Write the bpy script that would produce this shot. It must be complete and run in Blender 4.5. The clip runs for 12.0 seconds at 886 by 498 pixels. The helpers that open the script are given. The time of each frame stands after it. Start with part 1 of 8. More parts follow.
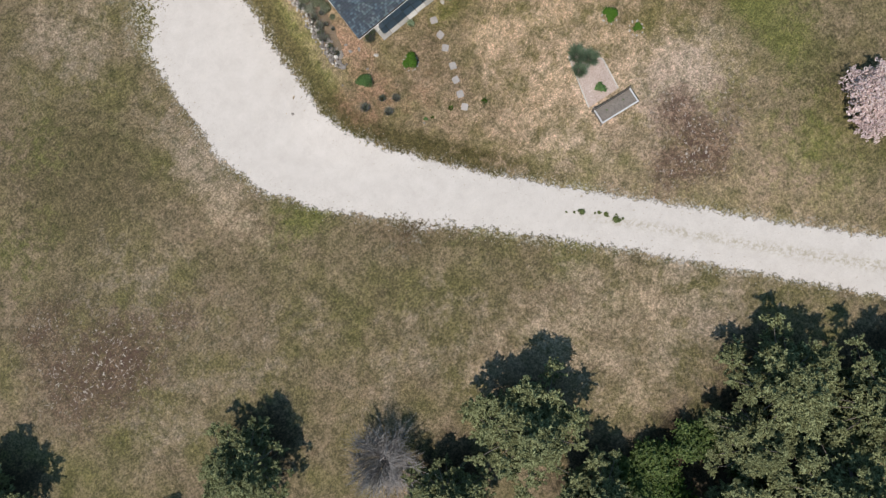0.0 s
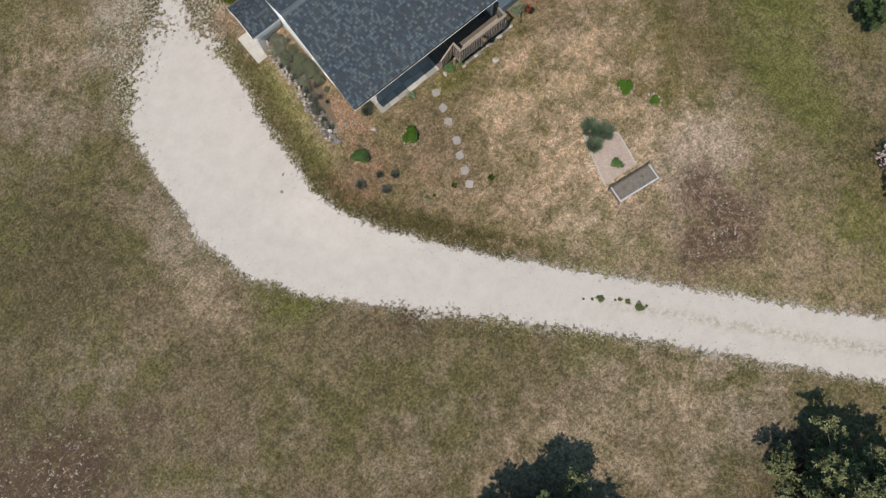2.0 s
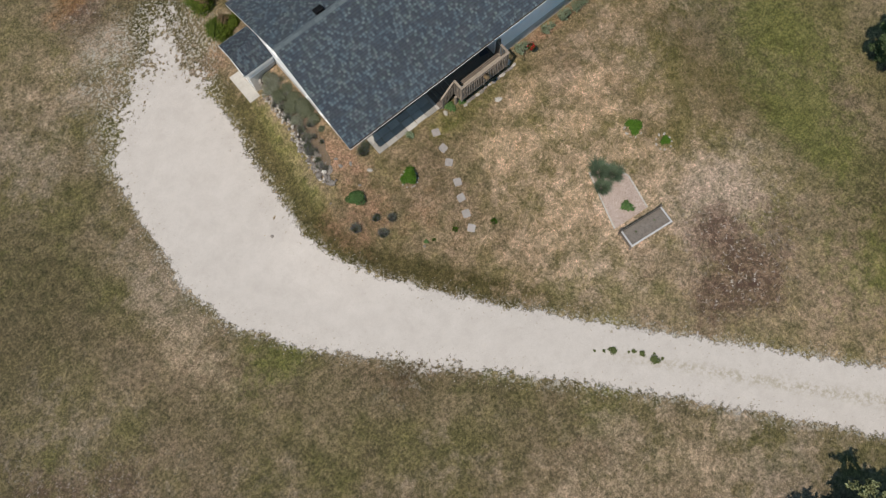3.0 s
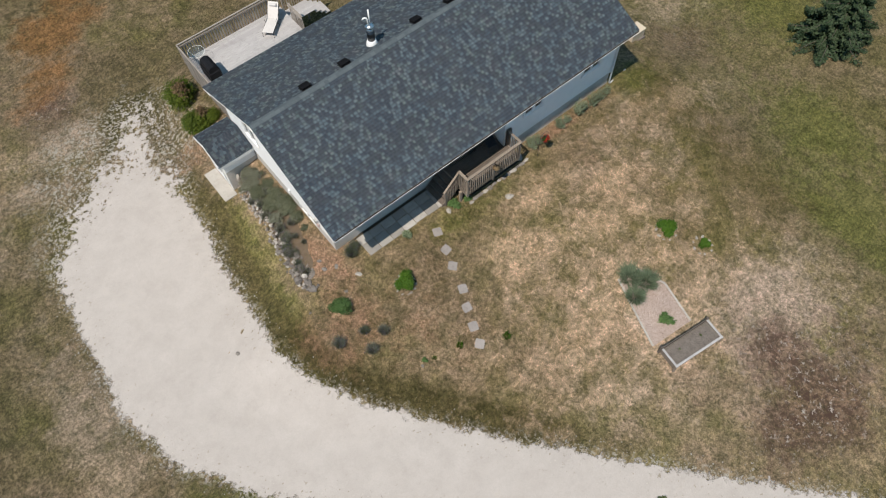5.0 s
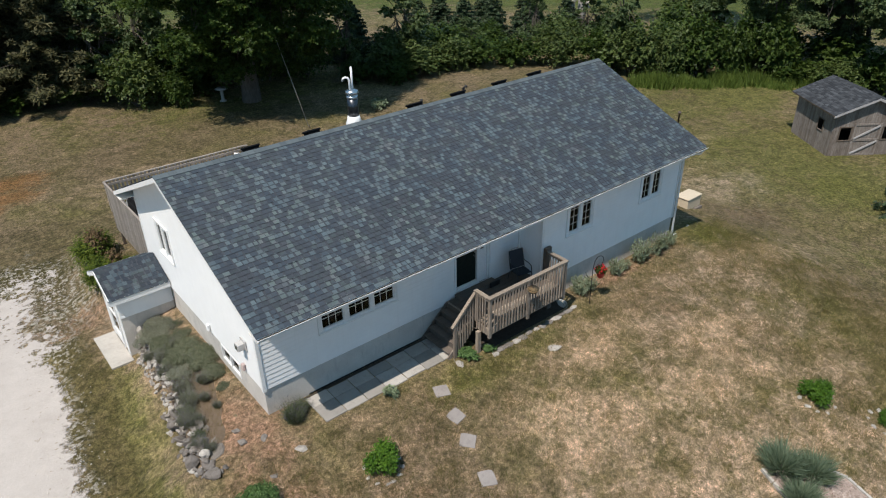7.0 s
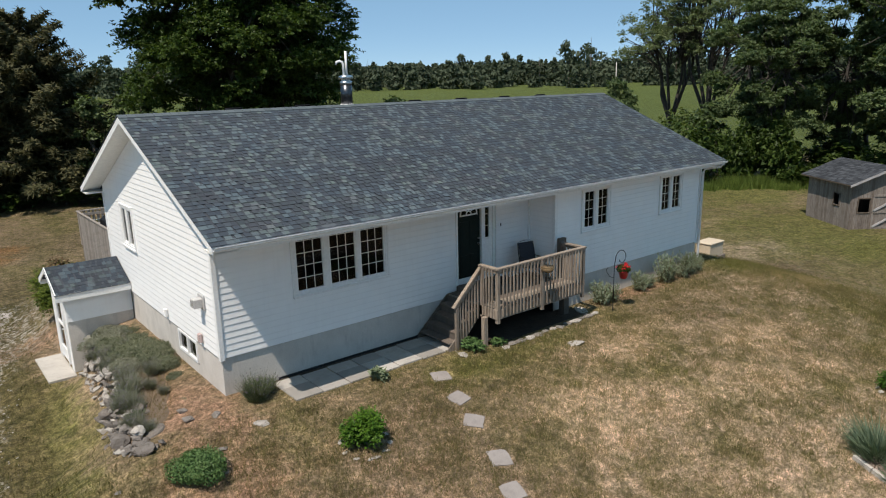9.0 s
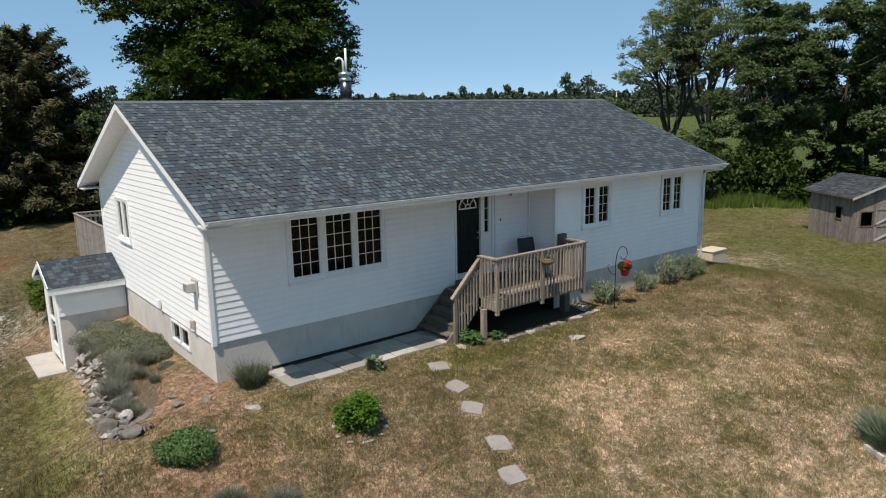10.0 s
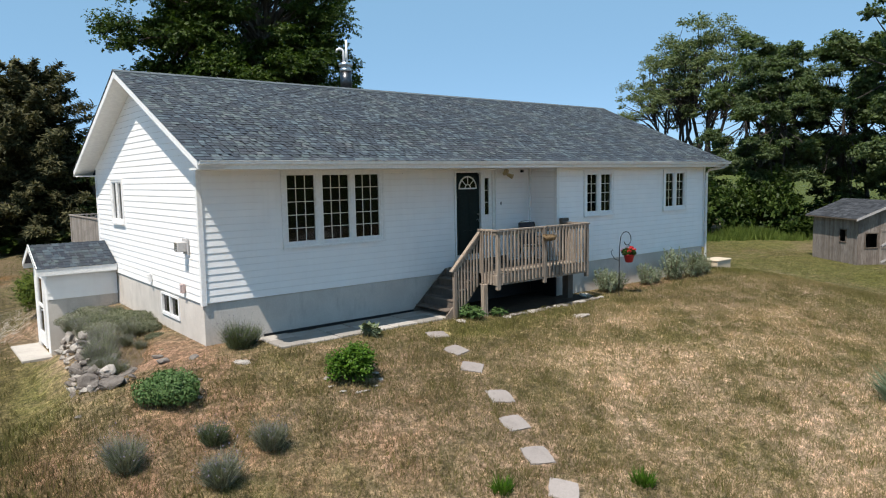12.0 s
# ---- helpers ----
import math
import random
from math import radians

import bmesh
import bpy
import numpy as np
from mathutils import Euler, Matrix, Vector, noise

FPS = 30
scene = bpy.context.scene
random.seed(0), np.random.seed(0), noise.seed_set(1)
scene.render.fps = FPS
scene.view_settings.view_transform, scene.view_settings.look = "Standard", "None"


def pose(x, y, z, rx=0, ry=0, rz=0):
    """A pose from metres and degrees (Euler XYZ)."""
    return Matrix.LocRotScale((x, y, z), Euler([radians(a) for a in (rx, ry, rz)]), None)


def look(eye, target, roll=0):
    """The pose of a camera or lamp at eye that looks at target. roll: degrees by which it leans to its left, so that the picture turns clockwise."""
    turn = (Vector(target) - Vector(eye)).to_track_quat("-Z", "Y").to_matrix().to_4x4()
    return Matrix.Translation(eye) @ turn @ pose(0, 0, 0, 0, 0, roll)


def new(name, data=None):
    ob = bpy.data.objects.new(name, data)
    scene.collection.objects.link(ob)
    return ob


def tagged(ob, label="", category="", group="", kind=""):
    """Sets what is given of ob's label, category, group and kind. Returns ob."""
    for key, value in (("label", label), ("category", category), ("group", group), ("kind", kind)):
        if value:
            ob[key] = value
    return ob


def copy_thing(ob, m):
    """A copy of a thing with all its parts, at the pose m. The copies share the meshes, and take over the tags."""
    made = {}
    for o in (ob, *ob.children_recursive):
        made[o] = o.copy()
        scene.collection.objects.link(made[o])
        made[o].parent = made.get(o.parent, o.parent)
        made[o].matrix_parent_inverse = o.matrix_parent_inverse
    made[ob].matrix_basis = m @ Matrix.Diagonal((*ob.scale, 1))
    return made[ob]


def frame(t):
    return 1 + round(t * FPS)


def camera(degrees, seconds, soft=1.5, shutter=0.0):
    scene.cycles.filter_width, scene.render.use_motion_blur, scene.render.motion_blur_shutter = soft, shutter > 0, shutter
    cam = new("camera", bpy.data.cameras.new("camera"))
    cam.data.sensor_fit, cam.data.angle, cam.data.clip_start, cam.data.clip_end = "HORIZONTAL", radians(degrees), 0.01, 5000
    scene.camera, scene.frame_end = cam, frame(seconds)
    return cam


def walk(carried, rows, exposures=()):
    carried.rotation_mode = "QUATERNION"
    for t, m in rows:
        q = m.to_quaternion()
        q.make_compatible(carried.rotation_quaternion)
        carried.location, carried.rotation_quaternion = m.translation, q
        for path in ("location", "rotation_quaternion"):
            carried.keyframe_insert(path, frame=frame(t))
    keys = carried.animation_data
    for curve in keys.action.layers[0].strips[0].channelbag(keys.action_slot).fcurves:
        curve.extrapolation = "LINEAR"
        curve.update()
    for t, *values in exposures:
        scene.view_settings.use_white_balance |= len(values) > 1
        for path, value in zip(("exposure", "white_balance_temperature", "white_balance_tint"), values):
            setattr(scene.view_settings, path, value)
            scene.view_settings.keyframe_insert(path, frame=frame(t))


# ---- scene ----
# camera and its way: a drone that sinks from 40 m and tilts up to the house
cam = camera(65.9, 12.0, soft=1.1)
PATH = [
    (0, (0.012, -1.525, 40.581), (0.042, -1.391, 38.586), -27.0),
    (0.5, (-0.048, -1.307, 39.638), (0.02, -1.135, 37.647), -18.2),
    (1, (-0.06, -1.225, 38.594), (0.048, -1.003, 36.61), -13.6),
    (1.5, (0.029, -0.874, 37.516), (0.175, -0.613, 35.539), -10.5),
    (2, (0.099, -0.751, 36.352), (0.29, -0.434, 34.387), -8.7),
    (2.5, (0.12, -0.585, 35.179), (0.359, -0.215, 33.228), -6.9),
    (3, (0.133, -0.379, 33.961), (0.422, 0.044, 32.028), -5.5),
    (5, (-0.15, -0.2, 27.481), (0.418, 0.548, 25.715), -2.5),
    (5.5, (-0.033, 0.067, 24.709), (0.641, 0.938, 23.04), -2.0),
    (6, (0.075, 0.198, 21.065), (0.881, 1.225, 19.55), -1.7),
    (6.5, (0.057, 0.562, 16.646), (1.022, 1.777, 15.384), -1.3),
    (7, (0.029, 0.839, 12.793), (1.117, 2.197, 11.805), -1.1),
    (7.2, (0.032, 0.912, 11.762), (1.149, 2.302, 10.856), -1.2),
    (9, (0.165, 1.015, 6.491), (1.379, 2.53, 6.01), -1.3),
    (9.5, (0.203, 1.014, 5.981), (1.422, 2.538, 5.543), -1.1),
    (10, (0.218, 1.002, 5.453), (1.443, 2.534, 5.063), -1.1),
    (10.5, (0.229, 1.013, 4.849), (1.461, 2.552, 4.511), -1.1),
    (11, (0.271, 1.034, 4.327), (1.507, 2.579, 4.033), -1.0),
    (11.5, (0.279, 1.04, 3.773), (1.518, 2.59, 3.527), -1.0),
    (12, (0.275, 1.062, 3.259), (1.517, 2.616, 3.053), -1.0),
]
walk(cam, [(t, look(eye, target, roll)) for t, eye, target, roll in PATH], exposures=[(0, 0.52, 6800, 11), (1.5, 0.36, 7000, 11), (2.5, 0.26, 7050, 11), (3, 0.25, 7100, 11), (5, 0.37, 7100, 11), (5.5, 0.60, 7050, 11), (6, 0.78, 7050, 11), (6.5, 0.46, 6950, 11), (7, 0.52, 6900, 11), (9, 0.52, 7200, 12), (10.5, 0.63, 7150, 12), (12, 0.84, 7050, 12)])

# daylight: high summer sun from the south-west, clear sky
SUN_EL = radians(61.4)
SUN_WAY = Vector((0.941 * math.cos(SUN_EL), 0.339 * math.cos(SUN_EL), -math.sin(SUN_EL)))
world = bpy.data.worlds.new("sky")
scene.world = world
world.use_nodes = True
wn = world.node_tree.nodes
sky = wn.new("ShaderNodeTexSky")
sky.sky_type, sky.sun_disc = "NISHITA", False
sky.sun_elevation, sky.sun_rotation = SUN_EL, math.atan2(-0.941, -0.339)
sky.altitude, sky.air_density, sky.dust_density, sky.ozone_density = 2500, 0.55, 0.0, 2.2
haze = wn.new("ShaderNodeMix")
haze.data_type, haze.inputs[0].default_value, haze.inputs[7].default_value = "RGBA", 0.72, (1.18, 2.50, 3.85, 1)   # even summer haze
world.node_tree.links.new(sky.outputs["Color"], haze.inputs[6])
world.node_tree.links.new(haze.outputs[2], wn["Background"].inputs["Color"])
wn["Background"].inputs["Strength"].default_value = 0.124
sun = new("sun", bpy.data.lights.new("sun", "SUN"))
sun.data.energy, sun.data.angle, sun.data.color = 3.55, radians(0.55), (1.0, 0.965, 0.92)
sun.matrix_world = look((0, 0, 60), Vector((0, 0, 60)) + SUN_WAY)


# ---------------------------------------------------------------- small tools
def wmat(ob):
    m = ob.matrix_basis
    return m if ob.parent is None else wmat(ob.parent) @ ob.matrix_parent_inverse @ m


def thing(name, at=(0, 0, 0), label="", category="", group="", kind=""):
    ob = new(name)
    ob.empty_display_size = 0.2
    ob.matrix_basis = Matrix.Translation(at)
    return tagged(ob, label, category, group, kind)


def hang(ob, parent):
    if parent is not None:
        ob.parent = parent
        ob.matrix_parent_inverse = wmat(parent).inverted()
    return ob


def mesh_of(bm, name, material, smooth=False):
    bmesh.ops.recalc_face_normals(bm, faces=bm.faces)
    me = bpy.data.meshes.new(name)
    bm.to_mesh(me)
    bm.free()
    if smooth:
        me.polygons.foreach_set("use_smooth", [True] * len(me.polygons))
    if material is not None:
        me.materials.append(material)
    return me


def part(name, bm, material, parent=None, label="", smooth=False):
    ob = new(name, mesh_of(bm, name, material, smooth))
    if label:
        ob["label"] = label
    return hang(ob, parent)


def piece(name, me, m, parent):
    ob = new(name, me)
    ob.matrix_basis = m
    return hang(ob, parent)


def box(bm, x0, x1, y0, y1, z0, z1, m=None):
    vs = [bm.verts.new((x, y, z)) for x in (x0, x1) for y in (y0, y1) for z in (z0, z1)]
    for f in ((0, 1, 3, 2), (4, 6, 7, 5), (0, 4, 5, 1), (2, 3, 7, 6), (0, 2, 6, 4), (1, 5, 7, 3)):
        bm.faces.new([vs[i] for i in f])
    if m is not None:
        bmesh.ops.transform(bm, matrix=m, verts=vs)
    return vs


def boxed(x0, x1, y0, y1, z0, z1, bevel=0.0, m=None):
    bm = bmesh.new()
    box(bm, x0, x1, y0, y1, z0, z1)
    if bevel:
        bmesh.ops.bevel(bm, geom=bm.edges[:], offset=bevel, segments=1, affect="EDGES")
    if m is not None:
        bmesh.ops.transform(bm, matrix=m, verts=bm.verts)
    return bm


def prism(bm, ring, way):
    """A solid from a flat ring of points, pushed along way."""
    a = [bm.verts.new(p) for p in ring]
    b = [bm.verts.new(Vector(p) + Vector(way)) for p in ring]
    bm.faces.new(a)
    bm.faces.new(b[::-1])
    for i in range(len(a)):
        j = (i + 1) % len(a)
        bm.faces.new((a[i], b[i], b[j], a[j]))


def tube(bm, points, radii, sides=8, caps=True):
    rings = []
    pts = [Vector(p) for p in points]
    for i, p in enumerate(pts):
        way = (pts[min(i + 1, len(pts) - 1)] - pts[max(i - 1, 0)]).normalized()
        side = way.cross(Vector((0.31, 0.17, 0.93)) if abs(way.z) < 0.9 else Vector((1, 0.1, 0))).normalized()
        up = way.cross(side)
        rings.append([bm.verts.new(p + radii[i] * (math.cos(a) * side + math.sin(a) * up)) for a in (2 * math.pi * k / sides for k in range(sides))])
    for a, b in zip(rings, rings[1:]):
        for k in range(sides):
            bm.faces.new((a[k], a[(k + 1) % sides], b[(k + 1) % sides], b[k]))
    if caps:
        bm.faces.new(rings[0][::-1])
        bm.faces.new(rings[-1])


def bar(bm, a, b, w, h):
    """A straight timber of section w by h from a to b."""
    a, b = Vector(a), Vector(b)
    way = b - a
    side = way.cross(Vector((0, 0, 1)))
    side = side.normalized() if side.length > 1e-4 else Vector((1, 0, 0))
    up = side.cross(way).normalized()
    prism(bm, [a + side * w / 2 * i + up * h / 2 * j for i, j in ((-1, -1), (1, -1), (1, 1), (-1, 1))], way)


def sheet(name, verts, faces, material, floats=None):
    """A mesh from numpy arrays: verts (n, 3), faces (m, k)."""
    me = bpy.data.meshes.new(name)
    verts, faces = np.asarray(verts, np.float32), np.asarray(faces, np.int32)
    k = faces.shape[1]
    me.vertices.add(len(verts))
    me.vertices.foreach_set("co", verts.ravel())
    me.loops.add(faces.size)
    me.loops.foreach_set("vertex_index", faces.ravel())
    me.polygons.add(len(faces))
    me.polygons.foreach_set("loop_start", np.arange(len(faces), dtype=np.int32) * k)
    me.polygons.foreach_set("loop_total", np.full(len(faces), k, np.int32))
    for key, values in (floats or {}).items():
        at = me.attributes.new(key, "FLOAT", "POINT")
        at.data.foreach_set("value", np.asarray(values, np.float32))
    me.update(calc_edges=True)
    me.materials.append(material)
    return me


# ---------------------------------------------------------------- the lie of the land
def step01(a):
    a = np.clip(a, 0, 1)
    return a * a * (3 - 2 * a)


def ground(x, y):
    """Height of the ground: a low mound under the house, level land around, rising far off."""
    x, y = np.asarray(x, float), np.asarray(y, float)
    west = 1.25 + 2.3 * step01((y - 13.2) / 5)
    south = 1.0 + 0.3 * step01((7.5 - x) / 3) - 0.28 * step01((x - 9) / 7)
    dx = np.maximum(np.maximum((4.9 - x) * west, 0), (x - 21.7) * 1.25)
    dy = np.maximum(np.maximum((13.5 - y) * south, 0), y - 23.5)
    d = np.hypot(dx, dy)
    far = -1.45 + 0.015 * np.clip(y - 18, -22, 22) + 0.02 * np.clip(x - 6, -12, 0)
    z = far * step01(d / 10)
    pit = step01((3.9 - x) / 0.5) * step01((y - 20.3) / 0.6) * step01((24.2 - y) / 0.6) * step01((x - 1.2) / 1.0)
    z = z + (-1.24 - z) * pit
    r = np.hypot(x, y)
    z = z + 0.05 * np.sin(x * 0.41 + 1.0) * np.sin(y * 0.37) * step01((d - 3) / 8)
    return z + 0.0145 * np.maximum(r - 90, 0)


def gz(x, y):
    return float(ground(x, y))


# the drive as a middle line with half its width
DRIVE = ((1.5, 29.0, 0.25), (-0.1, 26.4, 1.1), (-1.5, 23.8, 2.5), (-2.5, 21.3, 3.4), (-2.9, 18.2, 3.3), (-3.1, 15.2, 3.3), (-2.9, 12.7, 3.0),
         (-1.6, 9.6, 2.35), (0.3, 7.0, 2.0), (2.4, 4.4, 1.8), (4.95, 1.5, 1.6), (7.9, -1.9, 1.48), (10.7, -5.0, 1.45), (16.95, -12.4, 1.55), (20.7, -16.7, 1.6), (40, -39, 1.6))


def drive_gap(x, y):
    """Metres outside the drive's edge (inside: minus)."""
    x, y = np.asarray(x, float), np.asarray(y, float)
    best = np.full(x.shape, 1e9)
    for (ax, ay, aw), (bx, by, bw) in zip(DRIVE, DRIVE[1:]):
        lx, ly = bx - ax, by - ay
        k = np.clip(((x - ax) * lx + (y - ay) * ly) / (lx * lx + ly * ly), 0, 1)
        best = np.minimum(best, np.hypot(x - ax - k * lx, y - ay - k * ly) - (aw + (bw - aw) * k))
    return best


def drive_side(x, y):
    """Metres from the drive's middle line, more than nothing on the house's side."""
    x, y = np.asarray(x, float), np.asarray(y, float)
    best, side = np.full(x.shape, 1e9), np.zeros(x.shape)
    for (ax, ay, aw), (bx, by, bw) in zip(DRIVE, DRIVE[1:]):
        lx, ly = bx - ax, by - ay
        k = np.clip(((x - ax) * lx + (y - ay) * ly) / (lx * lx + ly * ly), 0, 1)
        d = np.hypot(x - ax - k * lx, y - ay - k * ly)
        turn = lx * (y - ay) - ly * (x - ax)
        side = np.where(d < best, np.sign(turn) * d, side)
        best = np.minimum(best, d)
    return np.where(y > 26, np.maximum(side, (x + 6) * 0.5), side)


# patches of the lawn: x, y, half width, half depth, strength
PATCHES = {
    "pale": ((-10.4, -7.6, 2.0, 1.7, .75), (14, 4.2, 6.5, 5, .58), (18.6, 0, 4.2, 4, .85), (30, 16.5, 4, 2.5, .5), (20, 10, 7, 3, .5), (-9.3, 26.8, 4, 4, .55), (-7.8, 14.9, 1.8, 5.5, .75), (10.9, -8.9, 2, 1.3, .75), (-1.7, 32.7, 2.5, 1.6, .6), (-2.2, 29.6, 2.6, 1.8, .75), (-4.6, 27.6, 2.2, 1.6, .6),
             (3, -7, 8, 4, .4), (2, 26, 4, 3, .5), (12.2, 5.9, 2.5, 1.5, .6), (-4, -3, 8, 4.5, .3), (-13, 4, 8, 5, .28), (10, -12, 8, 4, .5), (-16, 12, 5, 5, .3), (-19, 4, 5, 3, .35)),
    "olive": ((2, 32, 6, 4, .7), (14, 33, 8, 4, .7), (-14.9, 19.6, 6, 7, .9), (-20, 13, 5, 5, .6), (-10, 9, 3, 3, .5), (-13, 30, 6, 4, .5), (-12, 5, 5, 3, .5), (-4, 2, 4, 2.5, .4), (3, -3, 5, 2, .4), (16, 42, 16, 7, .6), (35, 33, 12, 7, .5), (-4.2, 27.9, 2, 2, .6),
              (19, 9.4, 1.6, 1, .6), (7.1, 10.2, 1.6, 1.2, .5), (9, 7, 3, 2, .45), (9.5, 0.5, 2, 1, .5), (26.5, -6.5, 4, 5, .6), (1, 41.5, 3, 2, .6), (9, 38, 14, 6, .6)),
    "green": ((0.6, 10.2, 1.5, 2.6, .7), (25.4, 0, 1.8, 5, 1), (27, 1, 1.7, 4, .9), (28.8, 5, 2.6, 5, 1), (35.2, 12.3, 5, 4, .9), (22.8, -8.4, 4, 4, .55), (37, 16, 10, 7, .85), (33, 26, 12, 8, .9), (45, 24, 7, 5, 1.0), (-20.4, 18.1, 4, 4, .4), (-4.6, 8.4, 3.6, 1.7, .75),
              (9.6, 12.2, 1.4, .8, .6), (12, 12.2, 2, .6, .6), (6.5, -4, 2.6, 1.4, .6), (18, 46, 14, 5, .6), (23, 12.7, 1.6, 1.2, 1), (4, 1, 3, 2, .4), (1.5, 14, 1.0, 3.5, .85), (2.2, 19, .8, 3, .8), (-15, 23, 3, 3, .4)),
    "bare": ((-19.7, 9.0, 3.6, 3.0, 1), (-22.3, 9.5, 3, 3.4, .8), (-21.8, 13.5, 2.5, 1.8, .6), (-15.5, 8.8, 3, 1.5, .55), (17.0, -4.0, 2.4, 2.2, 1.15), (17.4, -1.8, 2.0, 2.4, .95), (15.6, -3.9, 2.6, 1.5, 1), (28, 13.5, 3, 1.6, .4), (.7, 3.4, 2.4, .9, .5), (20, -3, 2, 2, .5), (-1.8, 32.4, 1.8, 1.3, .7)),
    "soil": ((3.3, 11.2, 1.9, 1.8, .75), (4.2, 14.6, 1.1, 2.4, .9), (1.8, 11.6, .9, 1.8, .7), (5.4, 9.6, 1.8, 1.4, .45), (17.8, 13.1, 3.4, .35, .9), (-1.5, 25.5, .8, .6, .6), (2.6, 24.6, 1.2, 1.4, .7), (3.4, 13.1, 1.2, .7, .6)),
    "dry": ((12.8, 4.8, 8.0, 5.0, .55), (15.0, 11.1, 1.6, .9, .85), (16.2, 8.0, 2.6, 1.5, .8), (2, -8, 9, 5, .4), (3.9, -12.9, 3, 2, .6), (11.4, 9.7, 1.7, 1.2, .95), (17.6, 9.1, 2.2, 1.1, .85), (13.6, 10.7, 1.8, .8, .9), (12.9, 8.6, 1.5, .9, .8), (11.2, 8.8, 1.6, 1, .75), (23.5, 10.7, 2.8, 1.3, .8), (29, 18, 4, 3, .3),
            (-7, 30, 5, 3, .35), (8, 36, 9, 4, .25), (-8.5, 12, 2, 4, .5), (8, -9, 5, 3, .5), (33, 20.5, 3, .8, .6)),
    "red": ((.6, 37.6, 2.4, 2.0, 1), (3.0, 39.5, 2.2, 1.2, .8), (-1.5, 33.9, 1.6, .9, .8), (2.6, 37.7, 1.4, .8, .8), (-.6, 35.0, 1.8, 1.1, .85), (-2.4, 33.2, 1.6, .8, .7)),
}


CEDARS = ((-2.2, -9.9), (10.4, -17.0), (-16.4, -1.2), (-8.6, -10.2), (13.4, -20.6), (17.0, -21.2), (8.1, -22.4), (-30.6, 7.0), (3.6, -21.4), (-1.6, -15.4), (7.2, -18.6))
# dark needle litter under each cedar, offset down-sun to paint in its shadow
PATCHES["litter_and_shade"] = tuple((x + 0.8, y + 0.4, 2.9, 2.7, 1.0) for x, y in CEDARS) + ((3, -17, 4, 2.5, 1), (1, -18, 3, 3, 1), (6, -20, 5, 3, 1))


def patch(key, x, y):
    x, y = np.asarray(x, float), np.asarray(y, float)
    out = np.zeros(x.shape)
    for px, py, rx, ry, k in PATCHES[key]:
        out = np.maximum(out, k * np.exp(-1.2 * (((x - px) / rx) ** 2 + ((y - py) / ry) ** 2)))
    return out


def masks(x, y):
    gap = drive_gap(x, y)
    far = step01((np.hypot(np.asarray(x) - 10, np.asarray(y) - 15) - 48) / 25)
    got = {k: patch(k, x, y) for k in PATCHES}
    got["verge"] = 1.1 * np.exp(-((gap - 0.8) / 0.8) ** 2) * step01((np.asarray(x) * 0.75 + np.asarray(y) * 0.66 - 4.9) / 1.5) * step01((np.asarray(x) + 1.6) / 1.0) * step01((12.5 - np.asarray(x)) / 7)
    spill = 1.25 * np.exp(-((np.asarray(x) - 1.0) / 2.2) ** 2 - ((np.asarray(y) - 27.4) / 2.6) ** 2) + 0.75 * np.exp(-((np.asarray(x) + 2.4) / 2.8) ** 2 - ((np.asarray(y) - 27.4) / 2.4) ** 2) + 0.5 * np.exp(-((np.asarray(x) - 1.2) / 2.3) ** 2 - ((np.asarray(y) - 3.0) / 0.8) ** 2)
    got["gravel"] = np.clip(np.maximum(1 - (gap + 0.1) / (0.7 + 1.6 * step01((np.asarray(y) - 21) / 4)), spill), 0, 1)
    got["far"] = far
    got["yard"] = step01((drive_side(x, y) + 1.5) / 3) * (1 - 0.85 * step01((np.asarray(y) - 22) / 4)) * (1 - 0.8 * step01((np.asarray(x) - 19) / 6))
    return got


